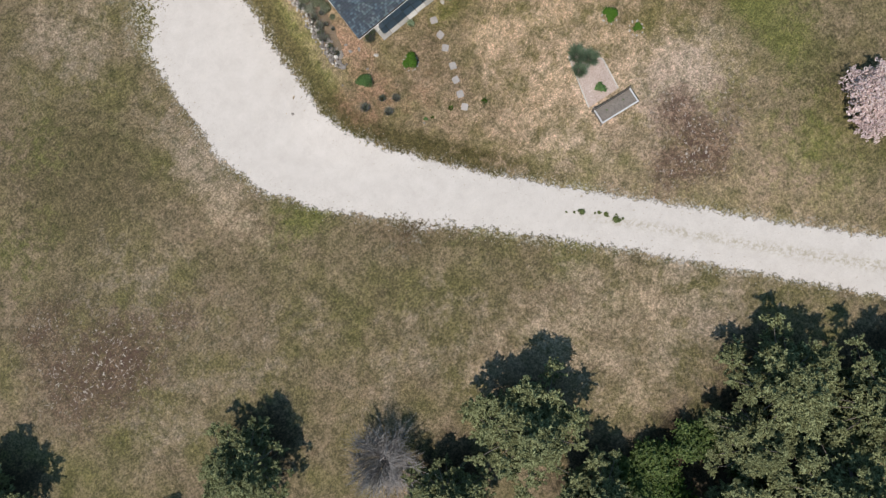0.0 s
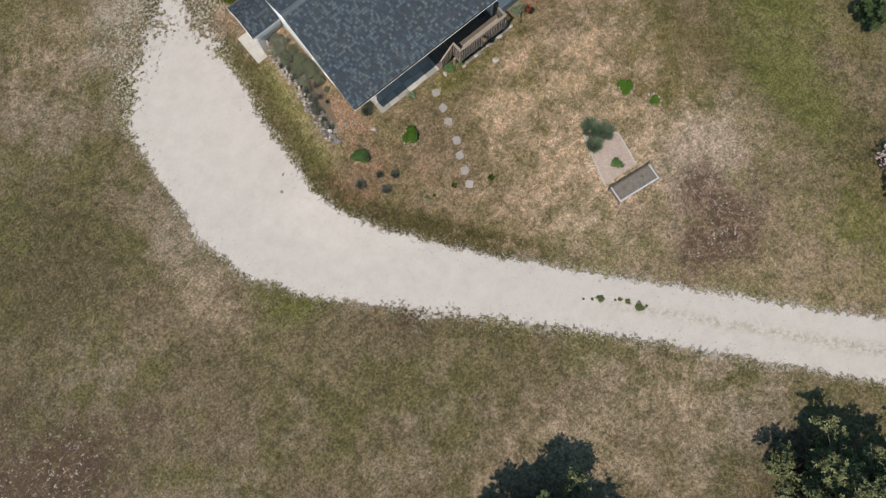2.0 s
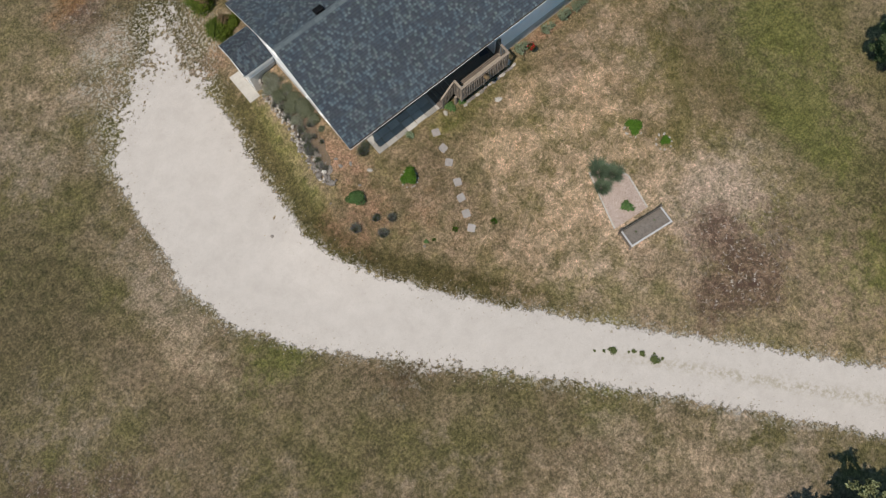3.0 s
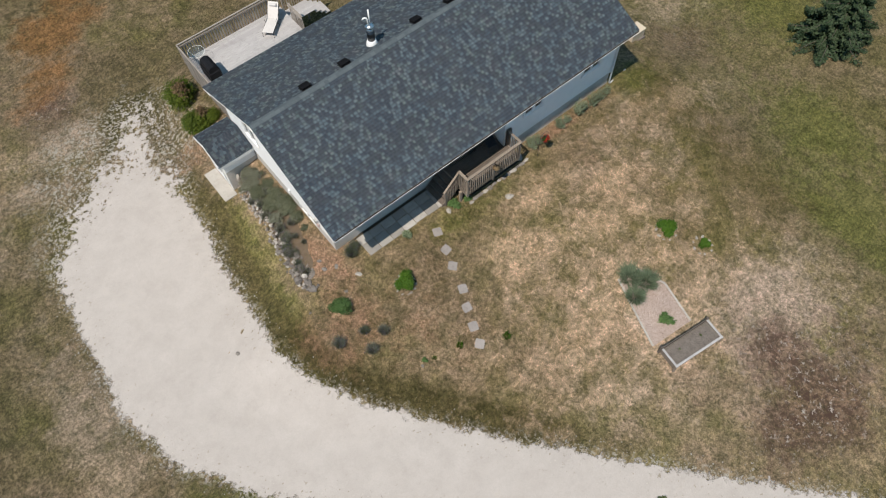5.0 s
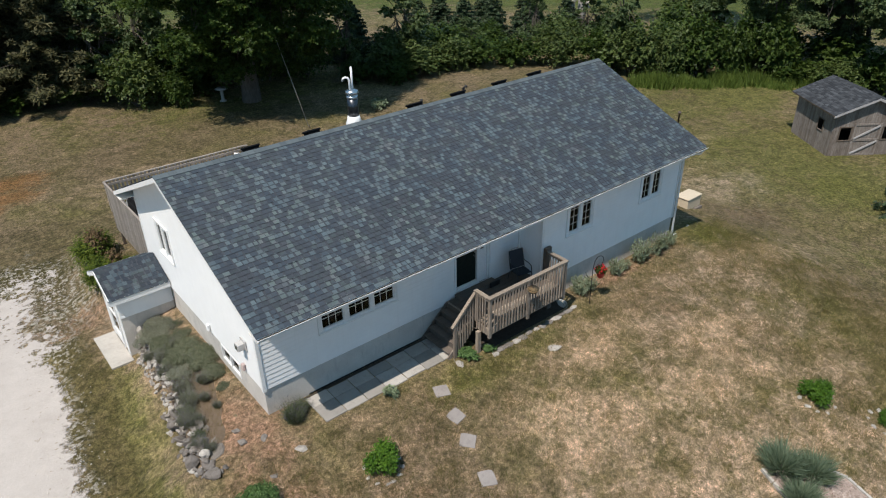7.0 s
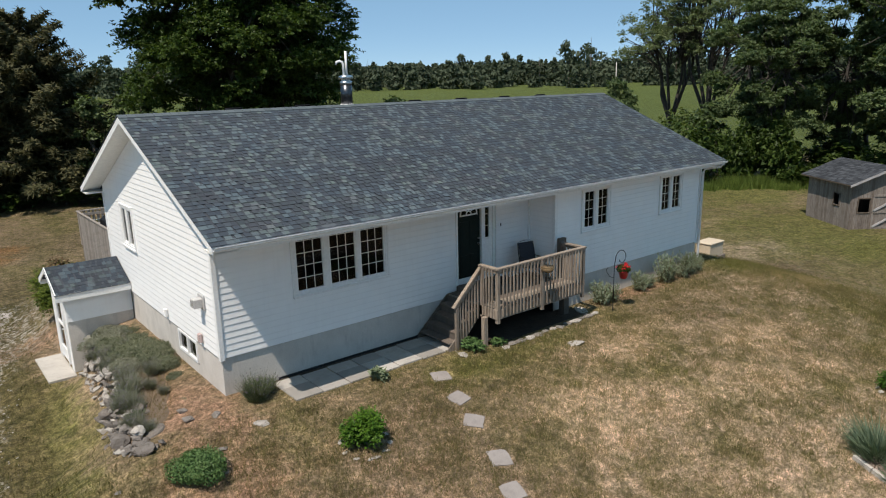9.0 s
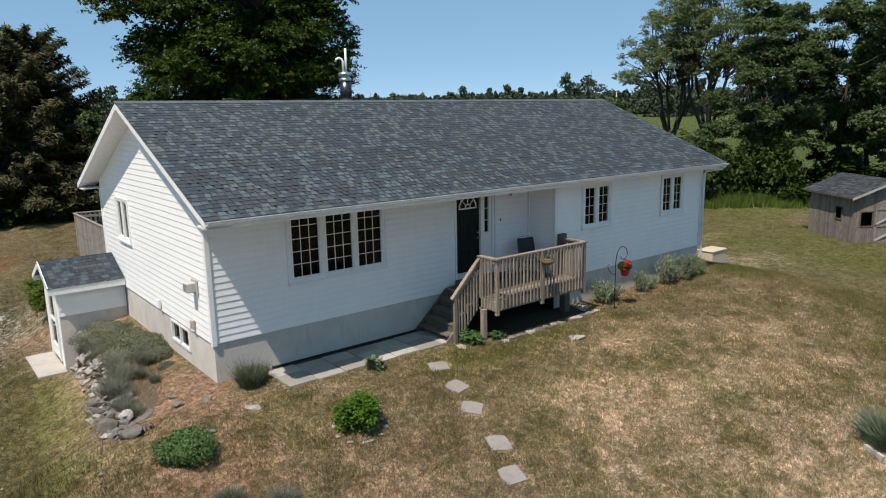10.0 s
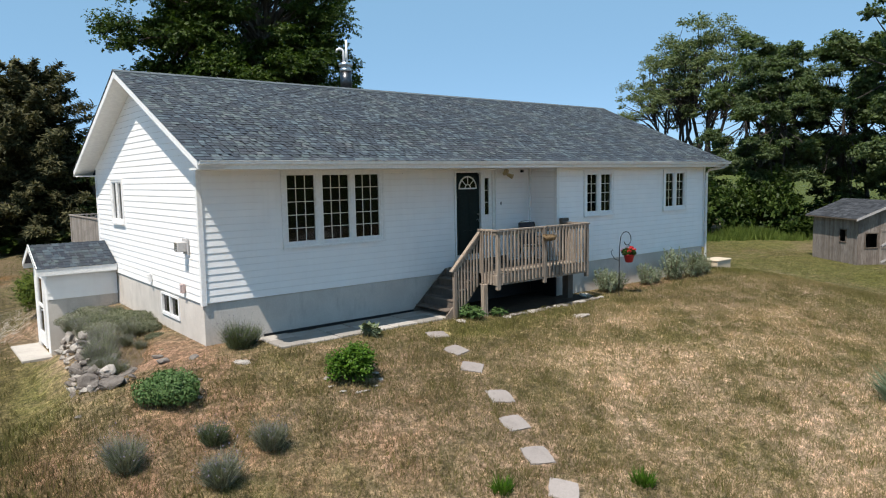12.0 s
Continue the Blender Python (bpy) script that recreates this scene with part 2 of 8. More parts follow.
# ---------------------------------------------------------------- materials
class Mat:
    """A node material, put together from short calls."""

    def __init__(self, name):
        self.m = bpy.data.materials.new(name)
        self.m.use_nodes = True
        self.t = self.m.node_tree
        self.b = self.t.nodes["Principled BSDF"]
        self.pos = None

    def link(self, a, b):
        self.t.links.new(a, b)

    def put(self, socket, v):
        if isinstance(v, bpy.types.NodeSocket):
            self.link(v, socket)
        elif isinstance(v, (tuple, list)):
            socket.default_value = tuple(v) if len(v) != 3 or socket.type != "RGBA" else (*v, 1)
        else:
            socket.default_value = v

    def place(self, local=False):
        if local:
            return self.t.nodes.new("ShaderNodeTexCoord").outputs["Object"]
        if self.pos is None:
            self.pos = self.t.nodes.new("ShaderNodeNewGeometry").outputs["Position"]
        return self.pos

    def scaled(self, v, s):
        n = self.t.nodes.new("ShaderNodeMapping")
        self.link(v, n.inputs["Vector"])
        n.inputs["Scale"].default_value = s
        return n.outputs["Vector"]

    def noise(self, scale, detail=3, rough=0.55, vec=None, lo=0.3, hi=0.7):
        n = self.t.nodes.new("ShaderNodeTexNoise")
        n.inputs["Scale"].default_value, n.inputs["Detail"].default_value, n.inputs["Roughness"].default_value = scale, detail, rough
        self.link(vec if vec is not None else self.place(), n.inputs["Vector"])
        return self.fit(n.outputs["Fac"], lo, hi)

    def cells(self, scale, vec=None, out="Distance"):
        n = self.t.nodes.new("ShaderNodeTexVoronoi")
        n.inputs["Scale"].default_value = scale
        self.link(vec if vec is not None else self.place(), n.inputs["Vector"])
        return n.outputs[out]

    def fit(self, v, lo, hi, a=0.0, b=1.0):
        n = self.t.nodes.new("ShaderNodeMapRange")
        self.put(n.inputs["Value"], v)
        n.inputs["From Min"].default_value, n.inputs["From Max"].default_value = lo, hi
        n.inputs["To Min"].default_value, n.inputs["To Max"].default_value = a, b
        return n.outputs["Result"]

    def math(self, op, a, b=0.0):
        n = self.t.nodes.new("ShaderNodeMath")
        n.operation = op
        self.put(n.inputs[0], a)
        self.put(n.inputs[1], b)
        return n.outputs[0]

    def attr(self, key):
        n = self.t.nodes.new("ShaderNodeAttribute")
        n.attribute_name = key
        return n.outputs["Fac"]

    def mix(self, f, a, b, how="MIX"):
        n = self.t.nodes.new("ShaderNodeMix")
        n.data_type, n.blend_type = "RGBA", how
        self.put(n.inputs[0], f)
        self.put(n.inputs[6], a)
        self.put(n.inputs[7], b)
        return n.outputs[2]

    def ramp(self, f, *stops):
        n = self.t.nodes.new("ShaderNodeValToRGB")
        self.put(n.inputs["Fac"], f)
        e = n.color_ramp.elements
        while len(e) < len(stops):
            e.new(0.5)
        for el, (p, c) in zip(e, stops):
            el.position, el.color = p, (*c, 1)
        return n.outputs["Color"]

    def island(self):
        return self.t.nodes.new("ShaderNodeNewGeometry").outputs["Random Per Island"]

    def chance(self):
        return self.t.nodes.new("ShaderNodeObjectInfo").outputs["Random"]

    def bump(self, h, strength=0.3, dist=0.01):
        n = self.t.nodes.new("ShaderNodeBump")
        n.inputs["Strength"].default_value, n.inputs["Distance"].default_value = strength, dist
        self.link(h, n.inputs["Height"])
        self.link(n.outputs["Normal"], self.b.inputs["Normal"])

    def done(self, color=None, rough=0.8, metal=0.0, spec=None):
        if color is not None:
            self.put(self.b.inputs["Base Color"], color)
        self.put(self.b.inputs["Roughness"], rough)
        self.put(self.b.inputs["Metallic"], metal)
        if spec is not None:
            self.put(self.b.inputs["Specular IOR Level"], spec)
        return self.m


def plain(name, color, rough=0.6, metal=0.0, grain=30.0, amount=0.18, bump=0.15, spec=None):
    """A painted or moulded surface with slight grain, stains and relief."""
    k = Mat(name)
    a = k.mix(k.noise(grain), tuple(c * (1 - amount) for c in color), tuple(min(1, c * (1 + amount * 0.6)) for c in color))
    b = k.mix(k.math("MULTIPLY", k.noise(1.7, 4, lo=0.45, hi=0.75), amount), a, tuple(c * 0.6 for c in color))
    k.bump(k.noise(grain * 2), bump, 0.004)
    return k.done(b, k.fit(k.noise(6), 0, 1, max(0.02, rough - 0.08), min(1, rough + 0.08)), metal, spec)


def lawn_color(k, meadow=(0.84, 0.86, 0.84), yard=(1.0, 0.99, 1.03)):
    """Colour of the turf: dry straw and olive in patches, bare and green places."""
    big, mid = k.noise(0.16, 3, lo=0.38, hi=0.62), k.noise(0.55, 6, 0.6, lo=0.36, hi=0.64)
    small = k.noise(2.1, 6, 0.75, lo=0.4, hi=0.6)
    c = k.mix(big, (0.245, 0.183, 0.124), (0.165, 0.148, 0.066))
    c = k.mix(k.math("MULTIPLY", mid, 0.8), c, (0.315, 0.238, 0.160))
    c = k.mix(k.math("MULTIPLY", small, 0.28), c, (0.165, 0.135, 0.064))
    lush = k.noise(0.33, 5, 0.65, vec=k.scaled(k.place(), (1, 1, 0.2)), lo=0.46, hi=0.64)
    c = k.mix(k.math("MULTIPLY", lush, 0.55), c, (0.178, 0.162, 0.062))
    stir = k.math("ADD", k.fit(mid, 0, 1, -0.2, 0.2), k.fit(small, 0, 1, -0.17, 0.17))
    for key, tone, most in (("olive", (0.138, 0.112, 0.060), 0.8), ("green", (0.150, 0.162, 0.044), 0.74), ("verge", (0.098, 0.086, 0.036), 0.85), ("pale", (0.420, 0.330, 0.255), 0.8), ("dry", (0.510, 0.380, 0.262), 0.8),
                            ("bare", (0.150, 0.100, 0.070), 0.8), ("soil", (0.285, 0.180, 0.118), 0.85), ("red", (0.275, 0.145, 0.060), 0.8), ("litter_and_shade", (0.060, 0.044, 0.028), 0.9), ("far", (0.100, 0.128, 0.036), 1.0)):
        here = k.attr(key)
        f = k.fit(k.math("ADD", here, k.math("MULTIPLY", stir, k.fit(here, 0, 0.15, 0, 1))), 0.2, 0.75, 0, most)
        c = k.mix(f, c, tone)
    c = k.mix(1.0, c, (0.88, 0.87, 0.94), "MULTIPLY")
    # clumps of thicker and thinner growth, darker rough meadow outside the drive
    warp = k.t.nodes.new("ShaderNodeTexNoise")
    warp.inputs["Scale"].default_value, warp.inputs["Detail"].default_value = 0.8, 3
    k.link(k.place(), warp.inputs["Vector"])
    bent = k.mix(0.35, k.place(), warp.outputs["Color"], "ADD")
    clump = k.noise(1.5, 5, 0.62, vec=bent, lo=0.36, hi=0.64)
    tuft = k.noise(4.2, 4, 0.7, vec=bent, lo=0.38, hi=0.62)
    c = k.mix(1.0, c, k.ramp(clump, (0.0, (0.71, 0.75, 0.69)), (0.5, (1.0, 1.0, 0.98)), (1.0, (1.15, 1.13, 1.12))), "MULTIPLY")
    c = k.mix(1.0, c, k.ramp(tuft, (0.0, (0.74, 0.77, 0.72)), (0.5, (1.0, 1.0, 0.99)), (1.0, (1.18, 1.16, 1.14))), "MULTIPLY")
    c = k.mix(1.0, c, k.mix(k.attr("yard"), meadow, yard), "MULTIPLY")
    return c, k.noise(7, 7, 0.8, lo=0.4, hi=0.6)


def make_lawn():
    k = Mat("lawn_turf")
    c, fine = lawn_color(k, (0.87, 0.88, 0.88), (1.30, 1.27, 1.32))
    c = k.mix(fine, k.mix(1.0, c, (0.58, 0.59, 0.56), "MULTIPLY"), k.mix(1.0, c, (1.62, 1.57, 1.53), "MULTIPLY"))
    tiny = k.noise(24, 4, 0.75, lo=0.4, hi=0.6)
    c = k.mix(tiny, k.mix(1.0, c, (0.68, 0.69, 0.65), "MULTIPLY"), k.mix(1.0, c, (1.34, 1.32, 1.28), "MULTIPLY"))
    spots = k.math("MULTIPLY", k.attr("bare"), k.fit(k.noise(1.7, 8, 0.85, lo=0.48, hi=0.55), 0, 1, 0, 0.95))
    c = k.mix(spots, c, (0.098, 0.060, 0.044))
    pale = k.math("MULTIPLY", k.math("ADD", k.attr("bare"), 0.04), k.fit(k.noise(4.2, 5, 0.85, lo=0.575, hi=0.61), 0, 1, 0, 1.0))
    c = k.mix(pale, c, (0.52, 0.45, 0.39))
    chips = k.math("MULTIPLY", k.fit(k.math("ADD", k.attr("gravel"), k.fit(k.noise(0.9, 4, 0.6), 0, 1, -0.25, 0.25)), 0.1, 0.6), k.fit(k.noise(6.5, 4, 0.7, lo=0.52, hi=0.56), 0, 1, 0, 0.95))
    c = k.mix(k.math("MULTIPLY", chips, k.fit(k.attr("gravel"), 0, 0.1)), c, (0.52, 0.47, 0.40))
    k.bump(k.math("ADD", fine, k.math("MULTIPLY", tiny, 0.6)), 0.7, 0.07)
    return k.done(c, 0.95, spec=0.12)


def make_blades():
    k = Mat("grass_blades")
    c, fine = lawn_color(k)
    c = k.mix(0.4, c, (0.168, 0.158, 0.072))
    r = k.island()
    c = k.mix(1.0, c, k.ramp(r, (0.0, (0.45, 0.54, 0.27)), (0.3, (0.70, 0.78, 0.42)), (0.5, (0.80, 0.76, 0.58)), (0.8, (0.86, 0.80, 0.68)), (1.0, (1.12, 1.02, 0.88))), "MULTIPLY")
    return k.done(c, 0.75, spec=0.15)


def make_gravel():
    k = Mat("limestone_gravel")
    base = k.mix(k.noise(1.1, 8, 0.78), (0.408, 0.364, 0.336), (0.505, 0.458, 0.428))
    base = k.mix(k.math("MULTIPLY", k.noise(22, 5, 0.85, lo=0.42, hi=0.7), 0.5), base, (0.34, 0.305, 0.26))
    base = k.mix(k.math("MULTIPLY", k.noise(2.2, 6, 0.75, lo=0.6, hi=0.75), 0.5), base, (0.42, 0.37, 0.30))
    base = k.mix(k.math("MULTIPLY", k.attr("rut"), k.fit(k.noise(3.5, 5, 0.75, lo=0.45, hi=0.6), 0, 1, 0, 0.75)), base, (0.24, 0.21, 0.14))
    # dark debris specks towards the drive's edges
    litter_and_shade = k.math("MULTIPLY", k.fit(k.noise(5.2, 3, 0.6, lo=0.64, hi=0.67), 0, 1, 0, 0.7), k.fit(k.attr("gap"), -1.3, -0.1))
    base = k.mix(litter_and_shade, base, (0.20, 0.165, 0.105))
    k.bump(k.noise(60, 4, 0.8), 0.5, 0.012)
    k.done(base, 0.95, spec=0.1)
    # broken edge, where the grass comes through between the stones
    wave = k.math("ADD", k.math("MULTIPLY", k.math("SUBTRACT", k.noise(3.4, 5, 0.66, lo=0.15, hi=0.85), 0.5), k.fit(k.attr("fray"), 0, 1, 1.0, 6.5)),
                  k.math("MULTIPLY", k.math("SUBTRACT", k.noise(0.8, 3, lo=0.2, hi=0.8), 0.5), k.fit(k.attr("fray"), 0, 1, 0.5, 3.2)))
    hole = k.fit(k.math("ADD", k.math("ADD", k.attr("gap"), k.math("MULTIPLY", k.attr("fray"), 0.3)), wave), 0.0, 0.22)
    clear = k.t.nodes.new("ShaderNodeBsdfTransparent")
    mixer = k.t.nodes.new("ShaderNodeMixShader")
    k.link(hole, mixer.inputs[0])
    k.link(k.b.outputs[0], mixer.inputs[1])
    k.link(clear.outputs[0], mixer.inputs[2])
    k.link(mixer.outputs[0], k.t.nodes["Material Output"].inputs["Surface"])
    return k.m


def make_leaf(name, dark, light, gloss=0.5, through_light=0.25):
    k = Mat(name)
    r = k.island()
    c = k.mix(r, dark, light)
    c = k.mix(k.math("MULTIPLY", k.noise(0.8, 3), 0.5), c, tuple(v * 0.62 for v in dark))
    k.done(c, gloss, spec=0.16)
    glow = k.t.nodes.new("ShaderNodeBsdfTranslucent")
    k.link(k.mix(1.0, c, (1.25, 1.4, 0.6), "MULTIPLY"), glow.inputs["Color"])
    mixer = k.t.nodes.new("ShaderNodeMixShader")
    mixer.inputs[0].default_value = through_light
    k.link(k.b.outputs[0], mixer.inputs[1])
    k.link(glow.outputs[0], mixer.inputs[2])
    k.link(mixer.outputs[0], k.t.nodes["Material Output"].inputs["Surface"])
    return k.m


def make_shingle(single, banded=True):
    """Laminated shingle: mostly dark tabs, about a quarter pale; banded paints each course's shadow line in."""
    k = Mat("asphalt_shingle")
    r = k.chance() if single else k.island()
    c = k.ramp(r, (0.0, (0.036, 0.043, 0.056)), (0.3, (0.044, 0.052, 0.067)), (0.5, (0.054, 0.064, 0.079)), (0.62, (0.060, 0.072, 0.087)), (0.66, (0.088, 0.106, 0.120)), (0.85, (0.104, 0.124, 0.136)), (1.0, (0.135, 0.155, 0.162)))
    c = k.mix(1.0, c, (0.88, 0.95, 0.97), "MULTIPLY")
    tint = k.noise(1.4, 3, 0.6, lo=0.42, hi=0.62)
    c = k.mix(1.0, c, k.ramp(tint, (0.0, (0.90, 1.0, 1.05)), (0.5, (1.0, 1.0, 1.0)), (0.75, (0.96, 1.05, 0.92)), (1.0, (1.10, 1.0, 0.98))), "MULTIPLY")
    c = k.mix(k.math("MULTIPLY", k.noise(120, 2, 0.8), 0.4), c, (0.034, 0.038, 0.044))
    c = k.mix(k.math("MULTIPLY", k.noise(0.7, 4), 0.15), c, (0.078, 0.088, 0.096))
    if not banded:
        c = k.mix(1.0, c, (0.68, 0.70, 0.74), "MULTIPLY")
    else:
        # shade under each course's lower edge, painted as a dark band per row
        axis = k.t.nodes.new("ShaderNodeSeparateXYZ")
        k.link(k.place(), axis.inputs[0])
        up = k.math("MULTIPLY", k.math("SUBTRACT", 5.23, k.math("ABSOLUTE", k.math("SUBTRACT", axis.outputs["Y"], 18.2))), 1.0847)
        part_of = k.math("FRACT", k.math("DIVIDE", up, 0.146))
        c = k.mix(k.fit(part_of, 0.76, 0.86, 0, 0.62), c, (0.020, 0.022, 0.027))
    k.bump(k.noise(160, 2), 0.4, 0.003)
    return k.done(c, 0.86, spec=0.35)


def make_siding():
    k = Mat("white_vinyl_siding")
    c = k.mix(k.noise(2.5, 4), (0.88, 0.88, 0.87), (0.84, 0.84, 0.835))
    streak = k.noise(9, 4, 0.6, vec=k.scaled(k.place(), (1, 1, 0.08)), lo=0.5, hi=0.8)
    c = k.mix(k.math("MULTIPLY", streak, 0.12), c, (0.62, 0.61, 0.57))
    k.bump(k.noise(40, 2, vec=k.scaled(k.place(), (0.1, 0.1, 1))), 0.05, 0.003)
    return k.done(c, 0.42, spec=0.4)


def make_concrete(name, a, b, stain=0.35, apart=0.0):
    k = Mat(name)
    c = k.mix(k.noise(1.3, 5, 0.6), a, b)
    if apart:
        c = k.mix(k.math("MULTIPLY", k.chance(), apart), c, tuple(v * 0.45 for v in a))
    c = k.mix(k.math("MULTIPLY", k.noise(35, 3), 0.3), c, tuple(v * 0.7 for v in a))
    c = k.mix(k.math("MULTIPLY", k.noise(4, 5, 0.7, vec=k.scaled(k.place(), (1, 1, 0.25)), lo=0.52, hi=0.75), stain), c, tuple(v * 0.5 for v in a))
    k.bump(k.noise(50, 4), 0.25, 0.006)
    return k.done(c, 0.9, spec=0.2)


def make_wood(name, a, b, grey, rough=0.85, along=(1, 1, 0.06)):
    k = Mat(name)
    r = k.chance()
    v = k.scaled(k.place(), along)
    c = k.mix(k.noise(40, 5, 0.65, vec=v), a, b)
    c = k.mix(k.math("MULTIPLY", r, 0.55), c, grey)
    c = k.mix(k.math("MULTIPLY", k.noise(3, 4, 0.7, lo=0.5, hi=0.75), 0.4), c, tuple(q * 0.5 for q in a))
    k.bump(k.noise(55, 4, 0.7, vec=v), 0.4, 0.006)
    return k.done(c, rough, spec=0.2)


def make_rock(name, a, b, c3):
    k = Mat(name)
    c = k.mix(k.noise(5, 6, 0.7), a, b)
    c = k.mix(k.math("MULTIPLY", k.chance(), 0.6), c, c3)
    c = k.mix(k.math("MULTIPLY", k.noise(14, 5, 0.8, lo=0.52, hi=0.68), 0.6), c, tuple(v * 0.3 for v in a))
    k.bump(k.noise(18, 6, 0.75), 0.7, 0.04)
    return k.done(c, 0.92, spec=0.2)


def make_glass(name="window_glass", tint=(0.34, 0.36, 0.36)):
    k = Mat(name)
    clear = k.t.nodes.new("ShaderNodeBsdfTransparent")
    clear.inputs["Color"].default_value = (*tint, 1)
    shine = k.t.nodes.new("ShaderNodeBsdfGlossy")
    shine.inputs["Roughness"].default_value = 0.02
    f = k.t.nodes.new("ShaderNodeFresnel")
    f.inputs["IOR"].default_value = 1.36
    mixer = k.t.nodes.new("ShaderNodeMixShader")
    if tint[0] > 0.8:
        mixer.inputs[0].default_value = 0.07
    else:
        k.link(f.outputs[0], mixer.inputs[0])
    k.link(clear.outputs[0], mixer.inputs[1])
    k.link(shine.outputs[0], mixer.inputs[2])
    k.link(mixer.outputs[0], k.t.nodes["Material Output"].inputs["Surface"])
    return k.m


def make_bark(name, a, b):
    k = Mat(name)
    v = k.scaled(k.place(), (1, 1, 0.2))
    c = k.mix(k.noise(12, 5, 0.7, vec=v), a, b)
    k.bump(k.noise(16, 5, 0.7, vec=v), 0.8, 0.04)
    return k.done(c, 0.95, spec=0.1)


LAWN, BLADES, GRAVEL = make_lawn(), make_blades(), make_gravel()
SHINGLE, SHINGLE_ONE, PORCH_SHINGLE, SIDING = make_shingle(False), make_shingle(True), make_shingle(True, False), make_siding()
CONCRETE = make_concrete("foundation_concrete", (0.52, 0.485, 0.445), (0.64, 0.60, 0.55), 0.42)
PAVER = make_concrete("paver_concrete", (0.36, 0.335, 0.305), (0.50, 0.47, 0.435), 0.5, 0.75)
PALE_SLAB = make_concrete("pale_slab", (0.40, 0.37, 0.335), (0.49, 0.455, 0.41), 0.3)
STONE_STEP = make_concrete("stepping_stone", (0.262, 0.232, 0.215), (0.345, 0.308, 0.288), 0.45, 0.2)
TRIM = plain("white_trim", (0.82, 0.82, 0.81), 0.4, grain=18, amount=0.08)
SOFFIT = plain("soffit_white", (0.80, 0.79, 0.75), 0.5, grain=12, amount=0.08)
UNDERLAY = plain("dark_shingle_slot", (0.045, 0.053, 0.067), 0.9, grain=140, amount=0.4)
GUTTER = plain("gutter_white", (0.80, 0.80, 0.79), 0.35, grain=10, amount=0.12)
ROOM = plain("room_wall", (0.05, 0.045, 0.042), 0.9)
DOOR_PAINT = plain("dark_green_door", (0.007, 0.016, 0.014), 0.5, grain=20, amount=0.3, spec=0.15)
DARK = plain("black_metal", (0.016, 0.016, 0.018), 0.5, grain=25, amount=0.3)
FABRIC = plain("dark_mesh_fabric", (0.035, 0.038, 0.048), 0.85, grain=200, amount=0.4)
STEEL = plain("galvanised_steel", (0.62, 0.63, 0.64), 0.28, 1.0, grain=14, amount=0.2)
FLUE = plain("dull_flue_steel", (0.11, 0.112, 0.12), 0.32, 1.0, grain=14, amount=0.3)
PVC = plain("white_plastic", (0.80, 0.80, 0.79), 0.4, grain=10, amount=0.06)
CREAM = plain("cream_plastic", (0.57, 0.475, 0.355), 0.5, grain=14, amount=0.1)
CLOTH = plain("white_sling_fabric", (0.62, 0.585, 0.56), 0.85, grain=150, amount=0.15)
RED = plain("red_glazed_pot", (0.50, 0.010, 0.022), 0.35, grain=15, amount=0.2)
BRASS = plain("brass_bar", (0.50, 0.42, 0.26), 0.4, 0.3, grain=30)
DECK_WOOD = make_wood("weathered_deck_wood", (0.130, 0.098, 0.076), (0.460, 0.388, 0.315), (0.125, 0.106, 0.094))
STAIR_WOOD = make_wood("worn_stair_wood", (0.105, 0.084, 0.070), (0.20, 0.165, 0.138), (0.11, 0.09, 0.078), along=(0.06, 1, 1))
DARK_WOOD = make_wood("dark_old_and_shaded_wood", (0.10, 0.078, 0.06), (0.16, 0.125, 0.10), (0.12, 0.105, 0.095))
GREY_WOOD = make_wood("silvered_board", (0.27, 0.238, 0.21), (0.44, 0.395, 0.35), (0.20, 0.165, 0.14))
SHED_WOOD = make_wood("old_barn_board", (0.135, 0.108, 0.092), (0.36, 0.325, 0.295), (0.085, 0.062, 0.050))
SHED_SHINGLE = make_leaf("dark_old_shingle", (0.030, 0.033, 0.038), (0.080, 0.085, 0.094), 0.9, 0.0)
VENT_BLACK = plain("black_vent_plastic", (0.006, 0.006, 0.007), 0.7, grain=25, amount=0.3, spec=0.15)
PALE_WOOD = make_wood("bleached_plank", (0.36, 0.345, 0.34), (0.50, 0.48, 0.475), (0.33, 0.315, 0.315), along=(0.06, 1, 1))
ROCK = make_rock("garden_rock", (0.19, 0.165, 0.145), (0.36, 0.325, 0.295), (0.13, 0.112, 0.10))
WHITE_ROCK = make_rock("pale_limestone", (0.44, 0.40, 0.36), (0.58, 0.54, 0.49), (0.34, 0.30, 0.27))
SOIL = make_rock("bed_soil", (0.150, 0.110, 0.080), (0.235, 0.180, 0.130), (0.17, 0.125, 0.092))
# near-black fill: under-deck shade painted in, foundation strip, gutter floor
DARK_FILL = make_rock("dark_brown_fill", (0.050, 0.038, 0.030), (0.085, 0.066, 0.052), (0.06, 0.046, 0.037))
GREY_SOIL = make_rock("dry_grey_soil", (0.15, 0.125, 0.108), (0.215, 0.185, 0.162), (0.17, 0.145, 0.125))
MULCH = make_rock("wood_chip_mulch", (0.40, 0.31, 0.26), (0.55, 0.45, 0.40), (0.36, 0.28, 0.25))
GLASS = make_glass()
CLEAR_GLASS = make_glass("clear_table_glass", (0.9, 0.93, 0.92))
BARK = make_bark("grey_brown_bark", (0.09, 0.075, 0.062), (0.19, 0.165, 0.14))
DARK_BARK = make_bark("dark_grey_bark", (0.040, 0.036, 0.033), (0.100, 0.090, 0.080))
PALE_BARK = make_bark("bleached_dead_wood", (0.36, 0.33, 0.30), (0.52, 0.49, 0.46))
